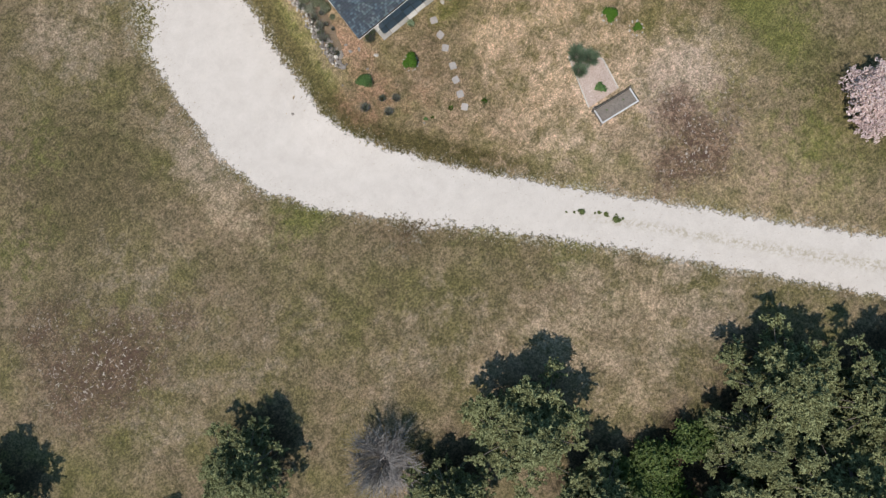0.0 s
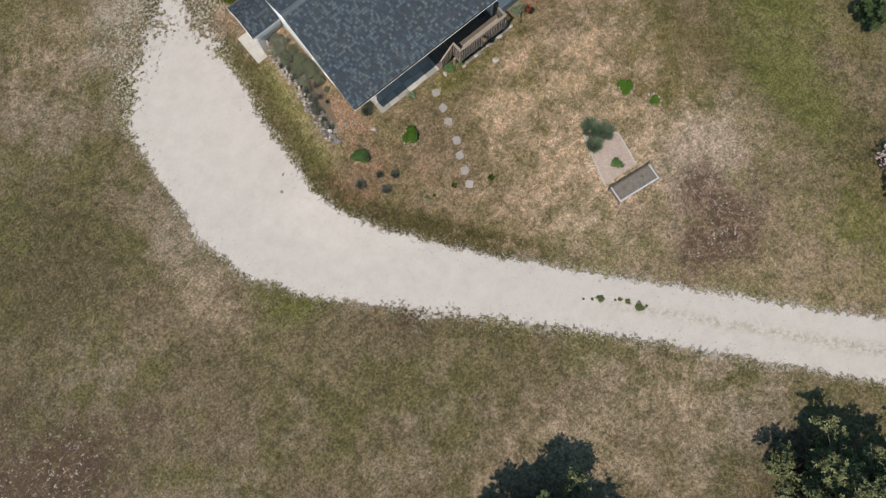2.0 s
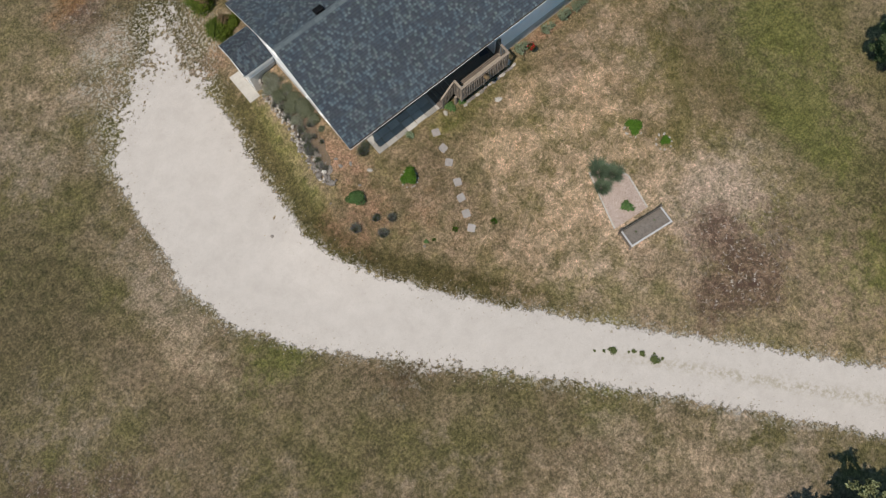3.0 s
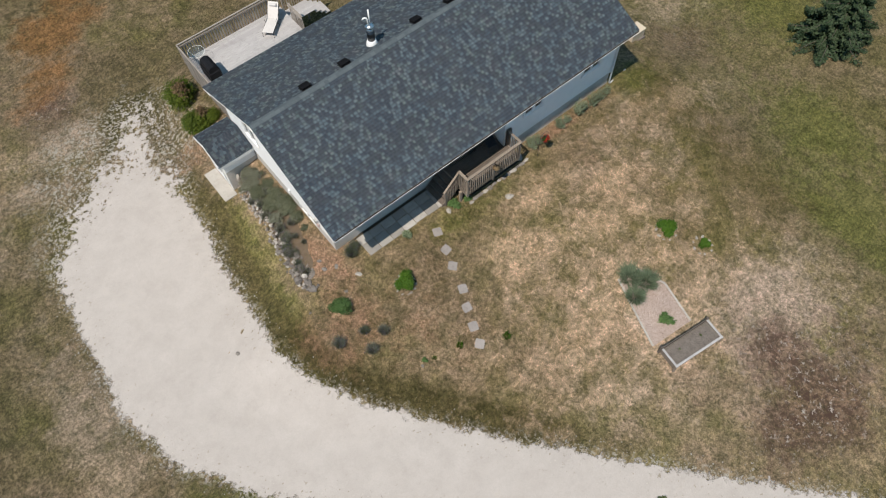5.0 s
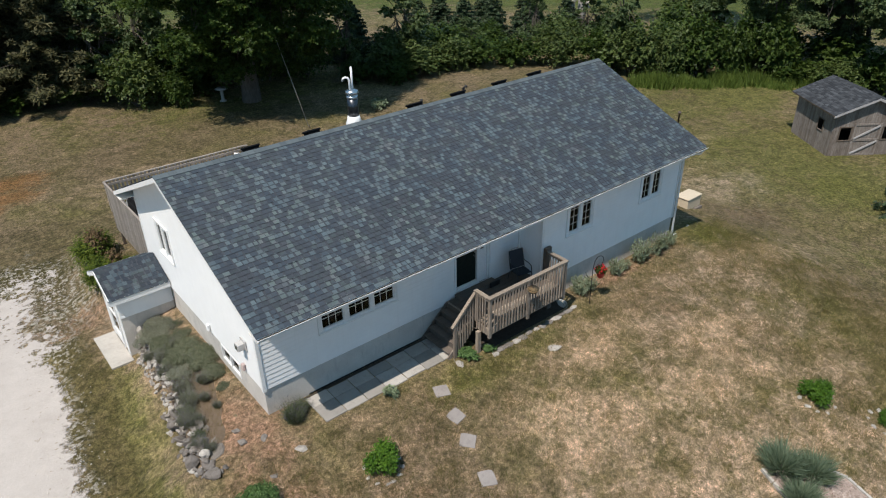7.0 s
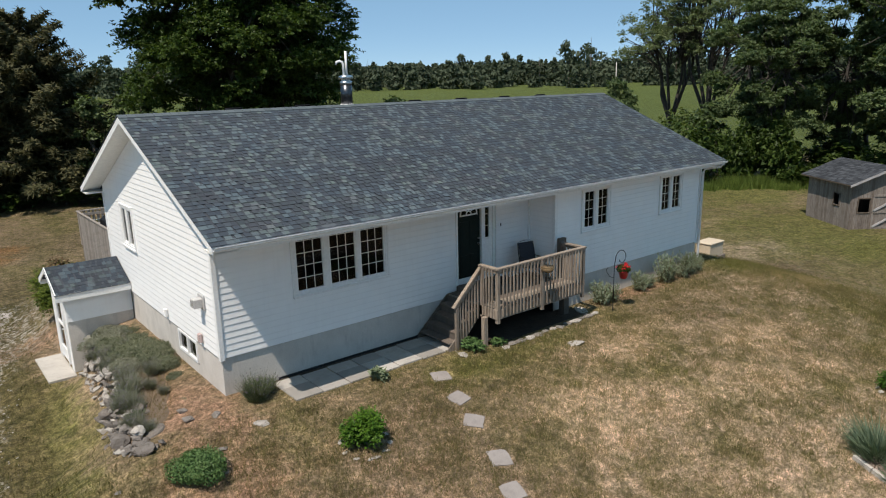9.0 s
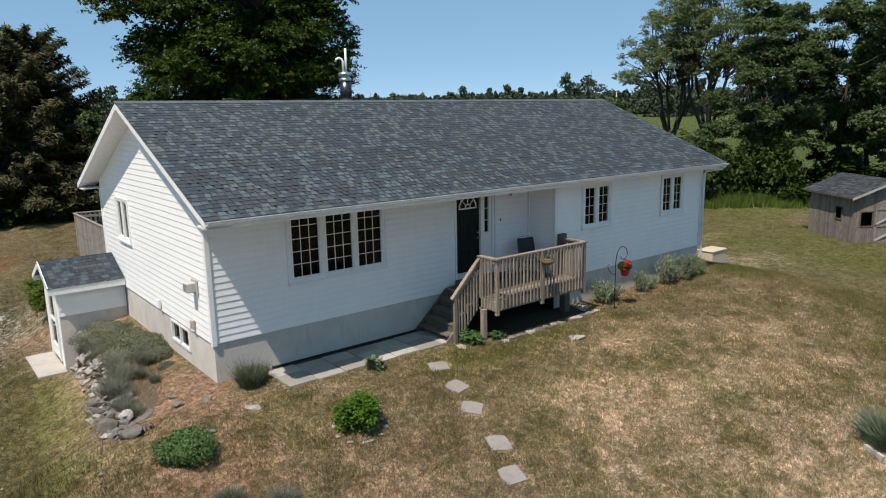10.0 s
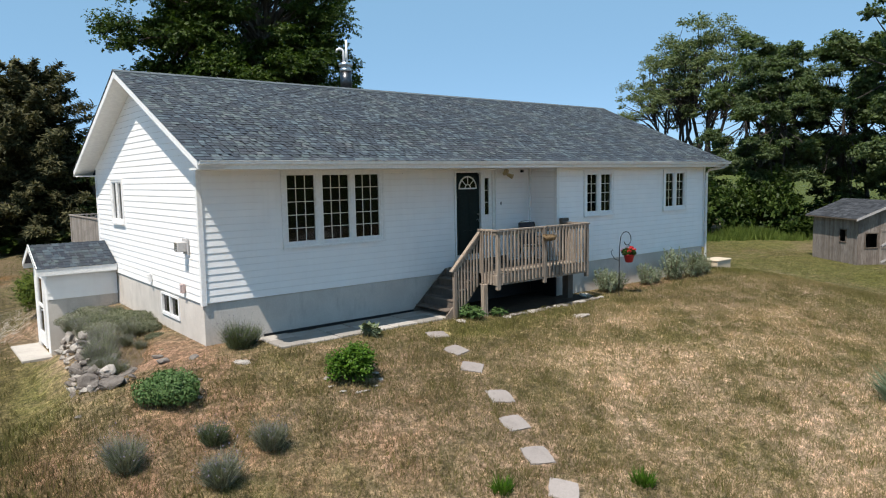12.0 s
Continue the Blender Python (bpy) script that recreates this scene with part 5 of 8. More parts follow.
# steps down to the paving, with a sloping rail
for i in range(4):
    z = DZ - 0.2 * (i + 1)
    x1 = DX0 - 0.03 - 0.235 * i
    part("tread", boxed(x1 - 0.27, x1, 13.22, 14.42, z - 0.04, z, 0.005), STAIR_WOOD, deck, "worn brown stair tread")
    part("riser", boxed(x1 - 0.02, x1, 13.24, 14.41, z, z + 0.158), DARK_WOOD, deck)
for y in (13.18, 14.43):
    bm = bmesh.new()
    prism(bm, [(DX0 - 0.04, y, DZ - 0.02), (DX0 - 0.04, y, DZ - 0.3), (DX0 - 0.72, y, -0.02), (DX0 - 1.05, y, -0.02), (DX0 - 1.05, y, 0.08)], (0, 0.036, 0))
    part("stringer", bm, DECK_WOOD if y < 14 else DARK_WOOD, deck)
part("rail_post", boxed(10.22, 10.30, 13.10, 13.18, -0.06, 1.1, 0.004), DECK_WOOD, deck)
balusters((10.32, 13.14), (11.0, 13.14), 0.02, 1.15, 0.72, 1.86, 7, deck)
bm = bmesh.new()
bar(bm, (10.16, 13.15, 1.10), (11.06, 13.15, 1.99), 0.10, 0.036)
part("cap_rail", bm, DECK_WOOD, deck)
bm = bmesh.new()
bar(bm, (10.22, 13.145, 1.07), (11.06, 13.145, 1.90), 0.036, 0.085)
part("rail", bm, DECK_WOOD, deck)
# thin black strip along the foot of the front foundation
part("black_sheet", boxed(6.15, DX0 - 0.02, 14.508, 14.519, -0.1, 0.055), DARK, house, "added black sheet on the foundation")
# black sheets behind the deck and dark soil under it: under-deck shade, painted in
part("black_sheet", boxed(DX0 + 0.02, SX - 0.05, 14.452, 14.492, -0.2, 0.76), DARK, house, "added black sheet on the foundation")
part("black_sheet", boxed(SX - 0.045, SX - 0.008, 13.5, 14.44, -0.2, 0.76), DARK, house, "added black sheet on the foundation")
# added sheet, coloured dark to paint in the shade below the boards
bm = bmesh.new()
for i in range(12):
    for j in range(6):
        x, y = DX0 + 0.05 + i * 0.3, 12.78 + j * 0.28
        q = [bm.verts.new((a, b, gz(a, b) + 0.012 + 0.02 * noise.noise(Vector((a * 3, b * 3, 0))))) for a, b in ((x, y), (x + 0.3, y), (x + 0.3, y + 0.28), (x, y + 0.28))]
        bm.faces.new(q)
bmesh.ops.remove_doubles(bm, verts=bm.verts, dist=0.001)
tagged(part("bare_soil", bm, DARK_FILL, None, "", True), "dark soil sheet with the under-deck shade put into its colour", "soil", kind="structure")
# threshold steps before the door
part("door_step", boxed(11.35, 12.9, 14.16, 14.44, DZ + 0.001, 1.13, 0.006), DARK_WOOD, deck, "dark wooden threshold step")
part("side_box", boxed(12.55, 12.95, 14.1, 14.15, DZ + 0.001, 1.2, 0.01), DARK, deck)

# shepherd's basket on the front rail
basket = thing("flower_basket", (12.60, 12.42, 1.80), "round straw-coloured coir basket hung on the deck rail", "flower basket")
bm = bmesh.new()
tube(bm, [(12.60, 12.33, 1.70), (12.60, 12.33, 1.74), (12.60, 12.33, 1.84), (12.60, 12.33, 1.86), (12.60, 12.33, 1.80)], [0.06, 0.13, 0.18, 0.165, 0.10], 14)
part("liner", bm, plain("coir_liner", (0.20, 0.135, 0.07), 0.95, grain=90, amount=0.5, bump=0.8), basket, "", True)
bm = bmesh.new()
tube(bm, [(12.60, 12.50, 1.98), (12.60, 12.40, 2.05), (12.60, 12.33, 1.86)], [0.008] * 3, 6)
part("hook", bm, DARK, basket)

# chair on the deck
chair = thing("patio_chair", (13.55, 13.75, DZ), "dark mesh patio chair with a tubular frame", "chair")
cm = pose(13.55, 13.78, DZ, 0, 0, -12)
for s in (-0.26, 0.26):
    bm = bmesh.new()
    tube(bm, [cm @ Vector(p) for p in ((s, -0.28, 0.012), (s, -0.24, 0.38), (s, -0.2, 0.62), (s, -0.05, 0.65), (s, 0.22, 0.64))], [0.014] * 5, 8)
    part("arm_frame", bm, DARK, chair, "", True)
    bm = bmesh.new()
    tube(bm, [cm @ Vector(p) for p in ((s, 0.34, 0.012), (s, 0.2, 0.42), (s, 0.28, 0.75), (s * 0.95, 0.34, 1.02))], [0.014] * 4, 8)
    part("back_leg", bm, DARK, chair, "", True)
bm = bmesh.new()
tube(bm, [cm @ Vector(p) for p in ((-0.247, 0.34, 1.02), (-0.18, 0.35, 1.06), (0, 0.355, 1.075), (0.18, 0.35, 1.06), (0.247, 0.34, 1.02))], [0.014] * 5, 8)
part("top_rail", bm, STEEL, chair, "", True)
bm = bmesh.new()
prism(bm, [cm @ Vector(p) for p in ((-0.25, -0.24, 0.41), (0.25, -0.24, 0.41), (0.25, 0.2, 0.40), (-0.25, 0.2, 0.40))], (0, 0, 0.018))
part("seat", bm, FABRIC, chair)
bm = bmesh.new()
prism(bm, [cm @ Vector(p) for p in ((-0.25, 0.2, 0.44), (0.25, 0.2, 0.44), (0.235, 0.335, 1.03), (-0.235, 0.335, 1.03))], cm.to_3x3() @ Vector((0, -0.015, 0.004)))
part("backrest", bm, FABRIC, chair)

# pavers along the front
paving = tagged(thing("pavement", (8.2, 13.9, 0)), "grey square concrete pavers along the house front", "paving", kind="structure")
rp = random.Random(5)
for i in range(7):
    x, x1 = 5.95 + 0.667 * i, 5.95 + 0.667 * (i + 1)
    cut = 13.94 + rp.uniform(-0.03, 0.03)
    for y0, y1 in ((13.25 + rp.uniform(-0.02, 0.02), cut), (cut, 14.40 + rp.uniform(-0.015, 0.015))):
        gap = rp.uniform(0.004, 0.014)
        bm = boxed(x + gap, x1 - gap, y0 + gap, y1 - gap, -0.06, 0.026 + rp.uniform(-0.012, 0.012), 0.008)
        bmesh.ops.transform(bm, matrix=Matrix.Translation((x, y0, 0)) @ Matrix.Rotation(radians(rp.uniform(-0.7, 0.7)), 4, "Z") @ Matrix.Translation((-x, -y0, 0)), verts=bm.verts)
        part("paver", bm, PAVER, paving)
tagged(part("soil_strip", boxed(5.6, 10.62, 14.40, 14.488, -0.06, 0.008), DARK_FILL), "narrow dark strip between the pavers and the foundation", "soil", kind="structure")
rough = tagged(thing("stepping_stone_path", (8.2, 10, -0.4)), "row of flat grey stepping stones across the lawn", "stepping stones", kind="structure")
STEPS = ((9.08, 12.32, 10), (8.83, 11.4, 40), (8.57, 10.62, -15), (8.26, 9.53, 8), (7.87, 8.78, 20), (7.55, 7.97, 12), (7.29, 7.22, -8))
for x, y, r in STEPS:
    bm = bmesh.new()
    ring = []
    for i in range(16):
        # a squarish slab with worn corners
        a = 2 * math.pi * i / 16
        reach = 0.212 / max(abs(math.cos(a)), abs(math.sin(a))) ** 0.86 * rp.uniform(0.94, 1.05)
        ring.append(Vector((reach * math.cos(a), reach * math.sin(a), 0)))
    prism(bm, [p + Vector((0, 0, -0.05)) for p in ring], (0, 0, 0.068))
    bmesh.ops.bevel(bm, geom=[e for e in bm.edges if all(v.co.z > 0 for v in e.verts)], offset=0.012, segments=1, affect="EDGES")
    h = 0.25
    up = Vector((gz(x - h, y) - gz(x + h, y), gz(x, y - h) - gz(x, y + h), 2 * h)).normalized()
    m = Matrix.Translation((x, y, gz(x, y))) @ up.to_track_quat("Z", "Y").to_matrix().to_4x4() @ Matrix.Rotation(radians(r - 30), 4, "Z")
    bmesh.ops.transform(bm, matrix=m, verts=bm.verts)
    part("stepping_stone", bm, STONE_STEP, rough)
zp = -1.16
pad = tagged(new("entry_slab", mesh_of(boxed(2.48, 3.18, 20.95, 23.05, zp - 0.3, zp, 0.01), "entry_slab", PALE_SLAB)), "pale concrete slab before the side entry", "slab", kind="structure")

# rear deck with a tall board railing, and its landing
back = thing("rear_deck", (8, 25.5, 0), "bleached wooden rear deck with upright board railing", "deck")
BX0, BX1, BY1, BZ, BT = 5.07, 11.0, 28.1, 1.15, 2.2
k = 0
y = NY + 0.03
while y < BY1:
    part("deck_board", boxed(BX0, BX1, y, min(y + 0.138, BY1), BZ - 0.036, BZ, 0.003), PALE_WOOD, back)
    y += 0.144
rails = (((BX0, NY + 0.05), (BX0, BY1)), ((BX0, BY1), (BX1, BY1)), ((BX1, BY1), (BX1, 28.0)), ((BX1, 26.95), (BX1, 25.6)))
for a, b in rails:
    long = math.hypot(b[0] - a[0], b[1] - a[1])
    cnt = int(long / 0.15)
    for i in range(cnt):
        q = (i + 0.5) / cnt
        x, y = a[0] + (b[0] - a[0]) * q, a[1] + (b[1] - a[1]) * q
        dx, dy = (0.042, 0.012) if abs(b[0] - a[0]) > abs(b[1] - a[1]) else (0.012, 0.042)
        foot = (BZ - 0.2) if a[0] == BX1 or y > BY1 - 0.1 else BZ - 0.9
        part("rail_board", boxed(x - dx, x + dx, y - dy, y + dy, foot + rp.uniform(-0.02, 0.02), BT - 0.03), GREY_WOOD if rp.random() < 0.85 else DECK_WOOD, back)
    bm = bmesh.new()
    bar(bm, (*a, BT), (*b, BT), 0.075, 0.036)
    part("cap_rail", bm, GREY_WOOD, back)
    for z in (BZ - 0.1, BT - 0.14):
        bm = bmesh.new()
        s = 0.045
        ox, oy = ((s, 0) if a[0] == BX0 and b[0] == BX0 else (-s, 0)) if a[0] == b[0] else (0, -s)
        bar(bm, (a[0] + ox, a[1] + oy, z), (b[0] + ox, b[1] + oy, z), 0.04, 0.09)
        part("rail", bm, GREY_WOOD, back)
for x, y in ((BX0 + 0.1, BY1 - 0.15), (BX1 - 0.15, BY1 - 0.15), (8, BY1 - 0.15), (BX0 + 0.1, 25.5), (BX1 - 0.15, 25.5)):
    part("support_post", boxed(x, x + 0.1, y, y + 0.1, gz(x, y) - 0.1, BZ - 0.04), DARK_WOOD, back)
for i in range(7):
    part("deck_board", boxed(BX1 + 0.02, BX1 + 1.5, 27.0 + i * 0.144, 27.138 + i * 0.144, BZ - 0.336, BZ - 0.3, 0.003), PALE_WOOD, back)
for i in range(3):
    part("tread", boxed(BX1 + 1.52 + i * 0.28, BX1 + 1.8 + i * 0.28, 27.0, 28.0, BZ - 0.55 - i * 0.2, BZ - 0.51 - i * 0.2), PALE_WOOD, back)
for y in (28.03,):
    balusters((BX1 + 0.2, y), (BX1 + 1.45, y), BZ - 0.35, BZ + 0.62, BZ - 0.35, BZ + 0.62, 9, back, mat=GREY_WOOD)
    balusters((BX1 + 1.5, y), (BX1 + 2.35, y), BZ - 0.4, BZ + 0.6, BZ - 1.1, BZ - 0.05, 6, back, mat=GREY_WOOD)
    bm = bmesh.new()
    bar(bm, (BX1 + 0.1, y, BZ + 0.64), (BX1 + 1.5, y, BZ + 0.64), 0.09, 0.036)
    bar(bm, (BX1 + 1.5, y, BZ + 0.63), (BX1 + 2.4, y, BZ - 0.08), 0.09, 0.036)
    part("cap_rail", bm, GREY_WOOD, back)
    for x in (BX1 + 1.45, BX1 + 0.1):
        part("rail_post", boxed(x, x + 0.08, y - 0.04, y + 0.04, gz(x, y) - 0.1, BZ + 0.62), GREY_WOOD, back)

# sun lounger, glass table and covered grill on the rear deck
lm = pose(9.95, 27.15, BZ, 0, 0, -48)
lounger = thing("sun_lounger", (9.95, 27.15, BZ), "white sling sun lounger with a raised back and dark frame", "sun lounger")
for s in (-0.3, 0.3):
    bm = bmesh.new()
    tube(bm, [lm @ Vector(p) for p in ((s, -0.85, 0.015), (s, -0.85, 0.3), (s, 0.2, 0.32), (s, 0.75, 0.85))], [0.016] * 4, 8)
    part("side_rail", bm, DARK, lounger, "", True)
    bm = bmesh.new()
    tube(bm, [lm @ Vector(p) for p in ((s * 1.05, 0.1, 0.015), (s * 1.05, -0.2, 0.5), (s * 1.05, 0.35, 0.55))], [0.014] * 3, 8)
    part("armrest", bm, DARK, lounger, "", True)
    bm = bmesh.new()
    tube(bm, [lm @ Vector(p) for p in ((s, 0.2, 0.32), (s, 0.45, 0.015))], [0.014] * 2, 8)
    part("leg", bm, DARK, lounger, "", True)
bm = bmesh.new()
prism(bm, [lm @ Vector(p) for p in ((-0.29, -0.85, 0.315), (0.29, -0.85, 0.315), (0.29, 0.2, 0.30), (-0.29, 0.2, 0.30))], (0, 0, 0.02))
part("seat", bm, CLOTH, lounger)
bm = bmesh.new()
prism(bm, [lm @ Vector(p) for p in ((-0.29, 0.2, 0.31), (0.29, 0.2, 0.31), (0.28, 0.8, 0.92), (-0.28, 0.8, 0.92))], lm.to_3x3() @ Vector((0, -0.02, 0.02)))
part("backrest", bm, CLOTH, lounger)
bm = boxed(-0.2, 0.2, 0.62, 0.78, 0.80, 0.93, 0.03, lm @ Matrix.Translation((0, -0.06, 0.0)))
part("headrest", bm, CLOTH, lounger)
table = thing("glass_table", (5.7, 27.45, BZ), "round glass-topped patio table on white legs", "table")
bm = bmesh.new()
tube(bm, [(5.7, 27.45, BZ + 0.70), (5.7, 27.45, BZ + 0.712)], [0.42, 0.42], 24)
part("tabletop", bm, CLEAR_GLASS, table, "clear glass top").visible_shadow = False
bm = bmesh.new()
arc = [(5.7 + 0.43 * math.cos(a), 27.45 + 0.43 * math.sin(a), BZ + 0.705) for a in np.linspace(0, 2 * math.pi, 25)]
tube(bm, arc, [0.008] * 25, 6)
part("rim", bm, GUTTER, table, "", True)
for i in range(4):
    a = math.pi / 4 + i * math.pi / 2
    bm = bmesh.new()
    tube(bm, [(5.7 + 0.36 * math.cos(a), 27.45 + 0.36 * math.sin(a), BZ), (5.7 + 0.2 * math.cos(a), 27.45 + 0.2 * math.sin(a), BZ + 0.4), (5.7 + 0.4 * math.cos(a), 27.45 + 0.4 * math.sin(a), BZ + 0.70)], [0.010] * 3, 6)
    part("leg", bm, GUTTER, table, "", True)
grill = thing("covered_grill", (5.75, 26.2, BZ), "barbecue under a black cover", "grill")
bm = boxed(5.42, 6.05, 25.6, 26.7, BZ, BZ + 0.72, 0.05)
bmesh.ops.transform(bm, matrix=Matrix.Identity(4), verts=bm.verts)
BLACK_COVER = plain("black_vinyl_cover", (0.010, 0.010, 0.012), 0.6, grain=9, amount=0.3, spec=0.2)
part("cover", bm, BLACK_COVER, grill)
bm = bmesh.new()
ring = [(5.46, 25.65, BZ + 0.72), (6.0, 25.65, BZ + 0.72), (5.98, 25.65, BZ + 0.92), (5.82, 25.65, BZ + 1.03), (5.62, 25.65, BZ + 1.03), (5.48, 25.65, BZ + 0.92)]
prism(bm, ring, (0, 0.95, 0))
part("lid_cover", bm, BLACK_COVER, grill)


# ---------------------------------------------------------------- plants
def leaf_quads(points, ways, size, rng, long=1.6, spread=0.6):
    """Small leaf-shaped pieces at the points, each facing roughly along its way."""
    n = len(points)
    normal = ways + rng.normal(0, spread, (n, 3))
    normal /= np.linalg.norm(normal, axis=1, keepdims=True) + 1e-9
    other = rng.normal(0, 1, (n, 3))
    u = np.cross(normal, other)
    u /= np.linalg.norm(u, axis=1, keepdims=True) + 1e-9
    v = np.cross(normal, u)
    s = (size * rng.uniform(0.6, 1.35, n))[:, None]
    a, b = points - u * s * long / 2, points + u * s * long / 2
    c = points + v * s * 0.5 + normal * s * 0.12
    d = points - v * s * 0.5 + normal * s * 0.12
    verts = np.stack((a, c, b, d), 1).reshape(-1, 3)
    return verts, np.arange(4 * n).reshape(n, 4)


def leaf_tris(points, ways, size, rng, long=1.7, spread=0.6):
    """Like leaf_quads, but one pointed triangle a leaf, for crowns of very many."""
    n = len(points)
    normal = ways + rng.normal(0, spread, (n, 3))
    normal /= np.linalg.norm(normal, axis=1, keepdims=True) + 1e-9
    u = np.cross(normal, rng.normal(0, 1, (n, 3)))
    u /= np.linalg.norm(u, axis=1, keepdims=True) + 1e-9
    v = np.cross(normal, u)
    s = (size * rng.uniform(0.6, 1.35, n))[:, None]
    verts = np.stack((points - u * s * long / 2 - v * s * 0.5, points - u * s * long / 3 + v * s * 0.5, points + u * s * long / 2), 1).reshape(-1, 3)
    return verts, np.arange(3 * n).reshape(n, 3)


def sprays(rng, centre, radius, n, per, flat=0.75, down=-0.55, thin=0.2):
    """Leaves along short twigs that fan out of a clump's middle: places and ways."""
    m = max(3, n // per)
    d = rng.normal(0, 1, (m * 3, 3))
    d /= np.linalg.norm(d, axis=1, keepdims=True)
    d = d[d[:, 2] > down][:m]
    m = len(d)
    reach = radius * rng.uniform(0.55, 1.15, m)
    k = rng.uniform(0.3, 1.0, (m, per)) ** 0.8
    at = d[:, None, :] * (reach[:, None] * k)[..., None]
    at = at + rng.normal(0, 1, (m, per, 3)) * (thin * radius * (1.25 - k))[..., None] * np.array((1, 1, 0.55))
    at[..., 2] = at[..., 2] * flat - 0.06 * radius * k ** 2
    way = np.repeat((d * 0.5 + np.array((0, 0, 0.75)))[:, None, :], per, 1)
    return np.asarray(centre) + at.reshape(-1, 3), way.reshape(-1, 3)


def blades(points, ways, length, width, rng):
    """Thin pointed blades that rise along the ways."""
    n = len(points)
    w = ways / (np.linalg.norm(ways, axis=1, keepdims=True) + 1e-9)
    side = np.cross(w, rng.normal(0, 1, (n, 3)))
    side /= np.linalg.norm(side, axis=1, keepdims=True) + 1e-9
    ln = (length * rng.uniform(0.6, 1.25, n))[:, None]
    wd = (width * rng.uniform(0.7, 1.3, n))[:, None]
    verts = np.stack((points - side * wd / 2, points + side * wd / 2, points + w * ln), 1).reshape(-1, 3)
    return verts, np.arange(3 * n).reshape(n, 3)


def leafy(name, verts, faces, material, parent, label="", kind=""):
    ob = new(name, sheet(name, verts, faces, material))
    if label:
        ob["label"] = label
    if kind:
        ob["kind"] = kind
    return hang(ob, parent)


def shell(rng, n, centre, radii, inner=0.6, up=-0.3):
    """Random places in the outer part of a rounded clump, with the way outwards."""
    d = rng.normal(0, 1, (n * 2, 3))
    d /= np.linalg.norm(d, axis=1, keepdims=True)
    d = d[d[:, 2] > up][:n]
    r = rng.uniform(inner ** 3, 1, (len(d), 1)) ** (1 / 3)
    return np.asarray(centre) + d * r * np.asarray(radii), d


def limbs(bm, start, ends, r0, r1, rng, sides=6, sag=0.12):
    for e in ends:
        a, b = Vector(start), Vector(e)
        k = rng.uniform(0.35, 0.6)
        bend = a.lerp(b, k) + Vector(rng.normal(0, sag, 3)) * (b - a).length * 0.6
        bend.z += (b - a).length * 0.06
        mid2 = bend.lerp(b, 0.5) + Vector(rng.normal(0, sag, 3)) * (b - a).length * 0.25
        tube(bm, [a, bend, mid2, b], [r0, r0 * 0.65 + r1 * 0.35, r0 * 0.35 + r1 * 0.65, r1], sides, False)


def broad_tree(name, height, radius, base, seed, leaf, leaves, size, clumps=46, trunk_r=0.3, bark=None, label="", low=0.3, gaps=0.0, fork=3, clump_r=0.3, taper_by=0.35, rough=0.13, core=0.35, lower=-1.0, per=14, thin=0.2, long=1.7, group="", apart=0.2):
    """A broad-leaved tree at the origin: trunk, limbs and a crown of leaf clumps."""
    rng = np.random.default_rng(seed)
    tree = thing(name, (0, 0, 0), label, "tree", group)
    bm = bmesh.new()
    mid = height * low
    tops = []
    lean = rng.normal(0, 0.03, 2) * height
    tube(bm, [(0, 0, -0.3), (lean[0] * 0.2, lean[1] * 0.2, height * 0.12), (lean[0] * 0.6, lean[1] * 0.6, mid)], [trunk_r * 1.35, trunk_r, trunk_r * 0.8], 10, False)
    forks = [Vector((lean[0] * 0.6 + radius * 0.35 * math.cos(a), lean[1] * 0.6 + radius * 0.35 * math.sin(a), height * rng.uniform(0.55, 0.72))) for a in (2 * math.pi * (i + rng.uniform(0, 0.5)) / fork for i in range(fork))]
    limbs(bm, (lean[0] * 0.6, lean[1] * 0.6, mid * 0.96), forks, trunk_r * 0.7, trunk_r * 0.4, rng, 8, 0.08)
    centre = np.array((lean[0], lean[1], (base + height) / 2))
    half = np.array((radius, radius, (height - base) / 2))
    vs, fs, count = [], [], 0
    spots = []
    tries = 0
    while len(spots) < clumps and tries < 4000:
        tries += 1
        d = rng.normal(0, 1, 3)
        d /= np.linalg.norm(d)
        if d[2] < lower:
            continue
        r = rng.uniform(core, 1.0) ** 0.5
        p = centre + d * r * half * rng.uniform(0.95 - rough, 0.95 + rough)
        taper = 1.0 - taper_by * max(-0.3, (p[2] - centre[2]) / half[2])
        p[:2] = centre[:2] + (p[:2] - centre[:2]) * taper
        if all(np.linalg.norm((p - q) / half) > apart for q in spots):
            spots.append(p)
    for p in spots:
        f = min(forks, key=lambda q: (q - Vector(p)).length)
        k = rng.uniform(0.1, 0.6)
        root = Vector((lean[0] * 0.6, lean[1] * 0.6, mid)).lerp(f, 0.6 + 0.4 * k)
        limbs(bm, root, [Vector(p)], trunk_r * 0.24, 0.02, rng, 5, 0.1)
        if rng.random() < gaps:
            continue
        cr = radius * clump_r * rng.uniform(0.65, 1.3)
        n = int(leaves / clumps * (cr / (radius * clump_r)) ** 2)
        pts, way = sprays(rng, p, cr, n, per, thin=thin)
        v, q = leaf_tris(pts, way, size, rng, long)
        vs.append(v)
        fs.append(q + count)
        count += len(v)
    part("trunk", bm, bark or BARK, tree, "", True)
    leafy("crown", np.concatenate(vs), np.concatenate(fs), leaf, tree)
    return tree


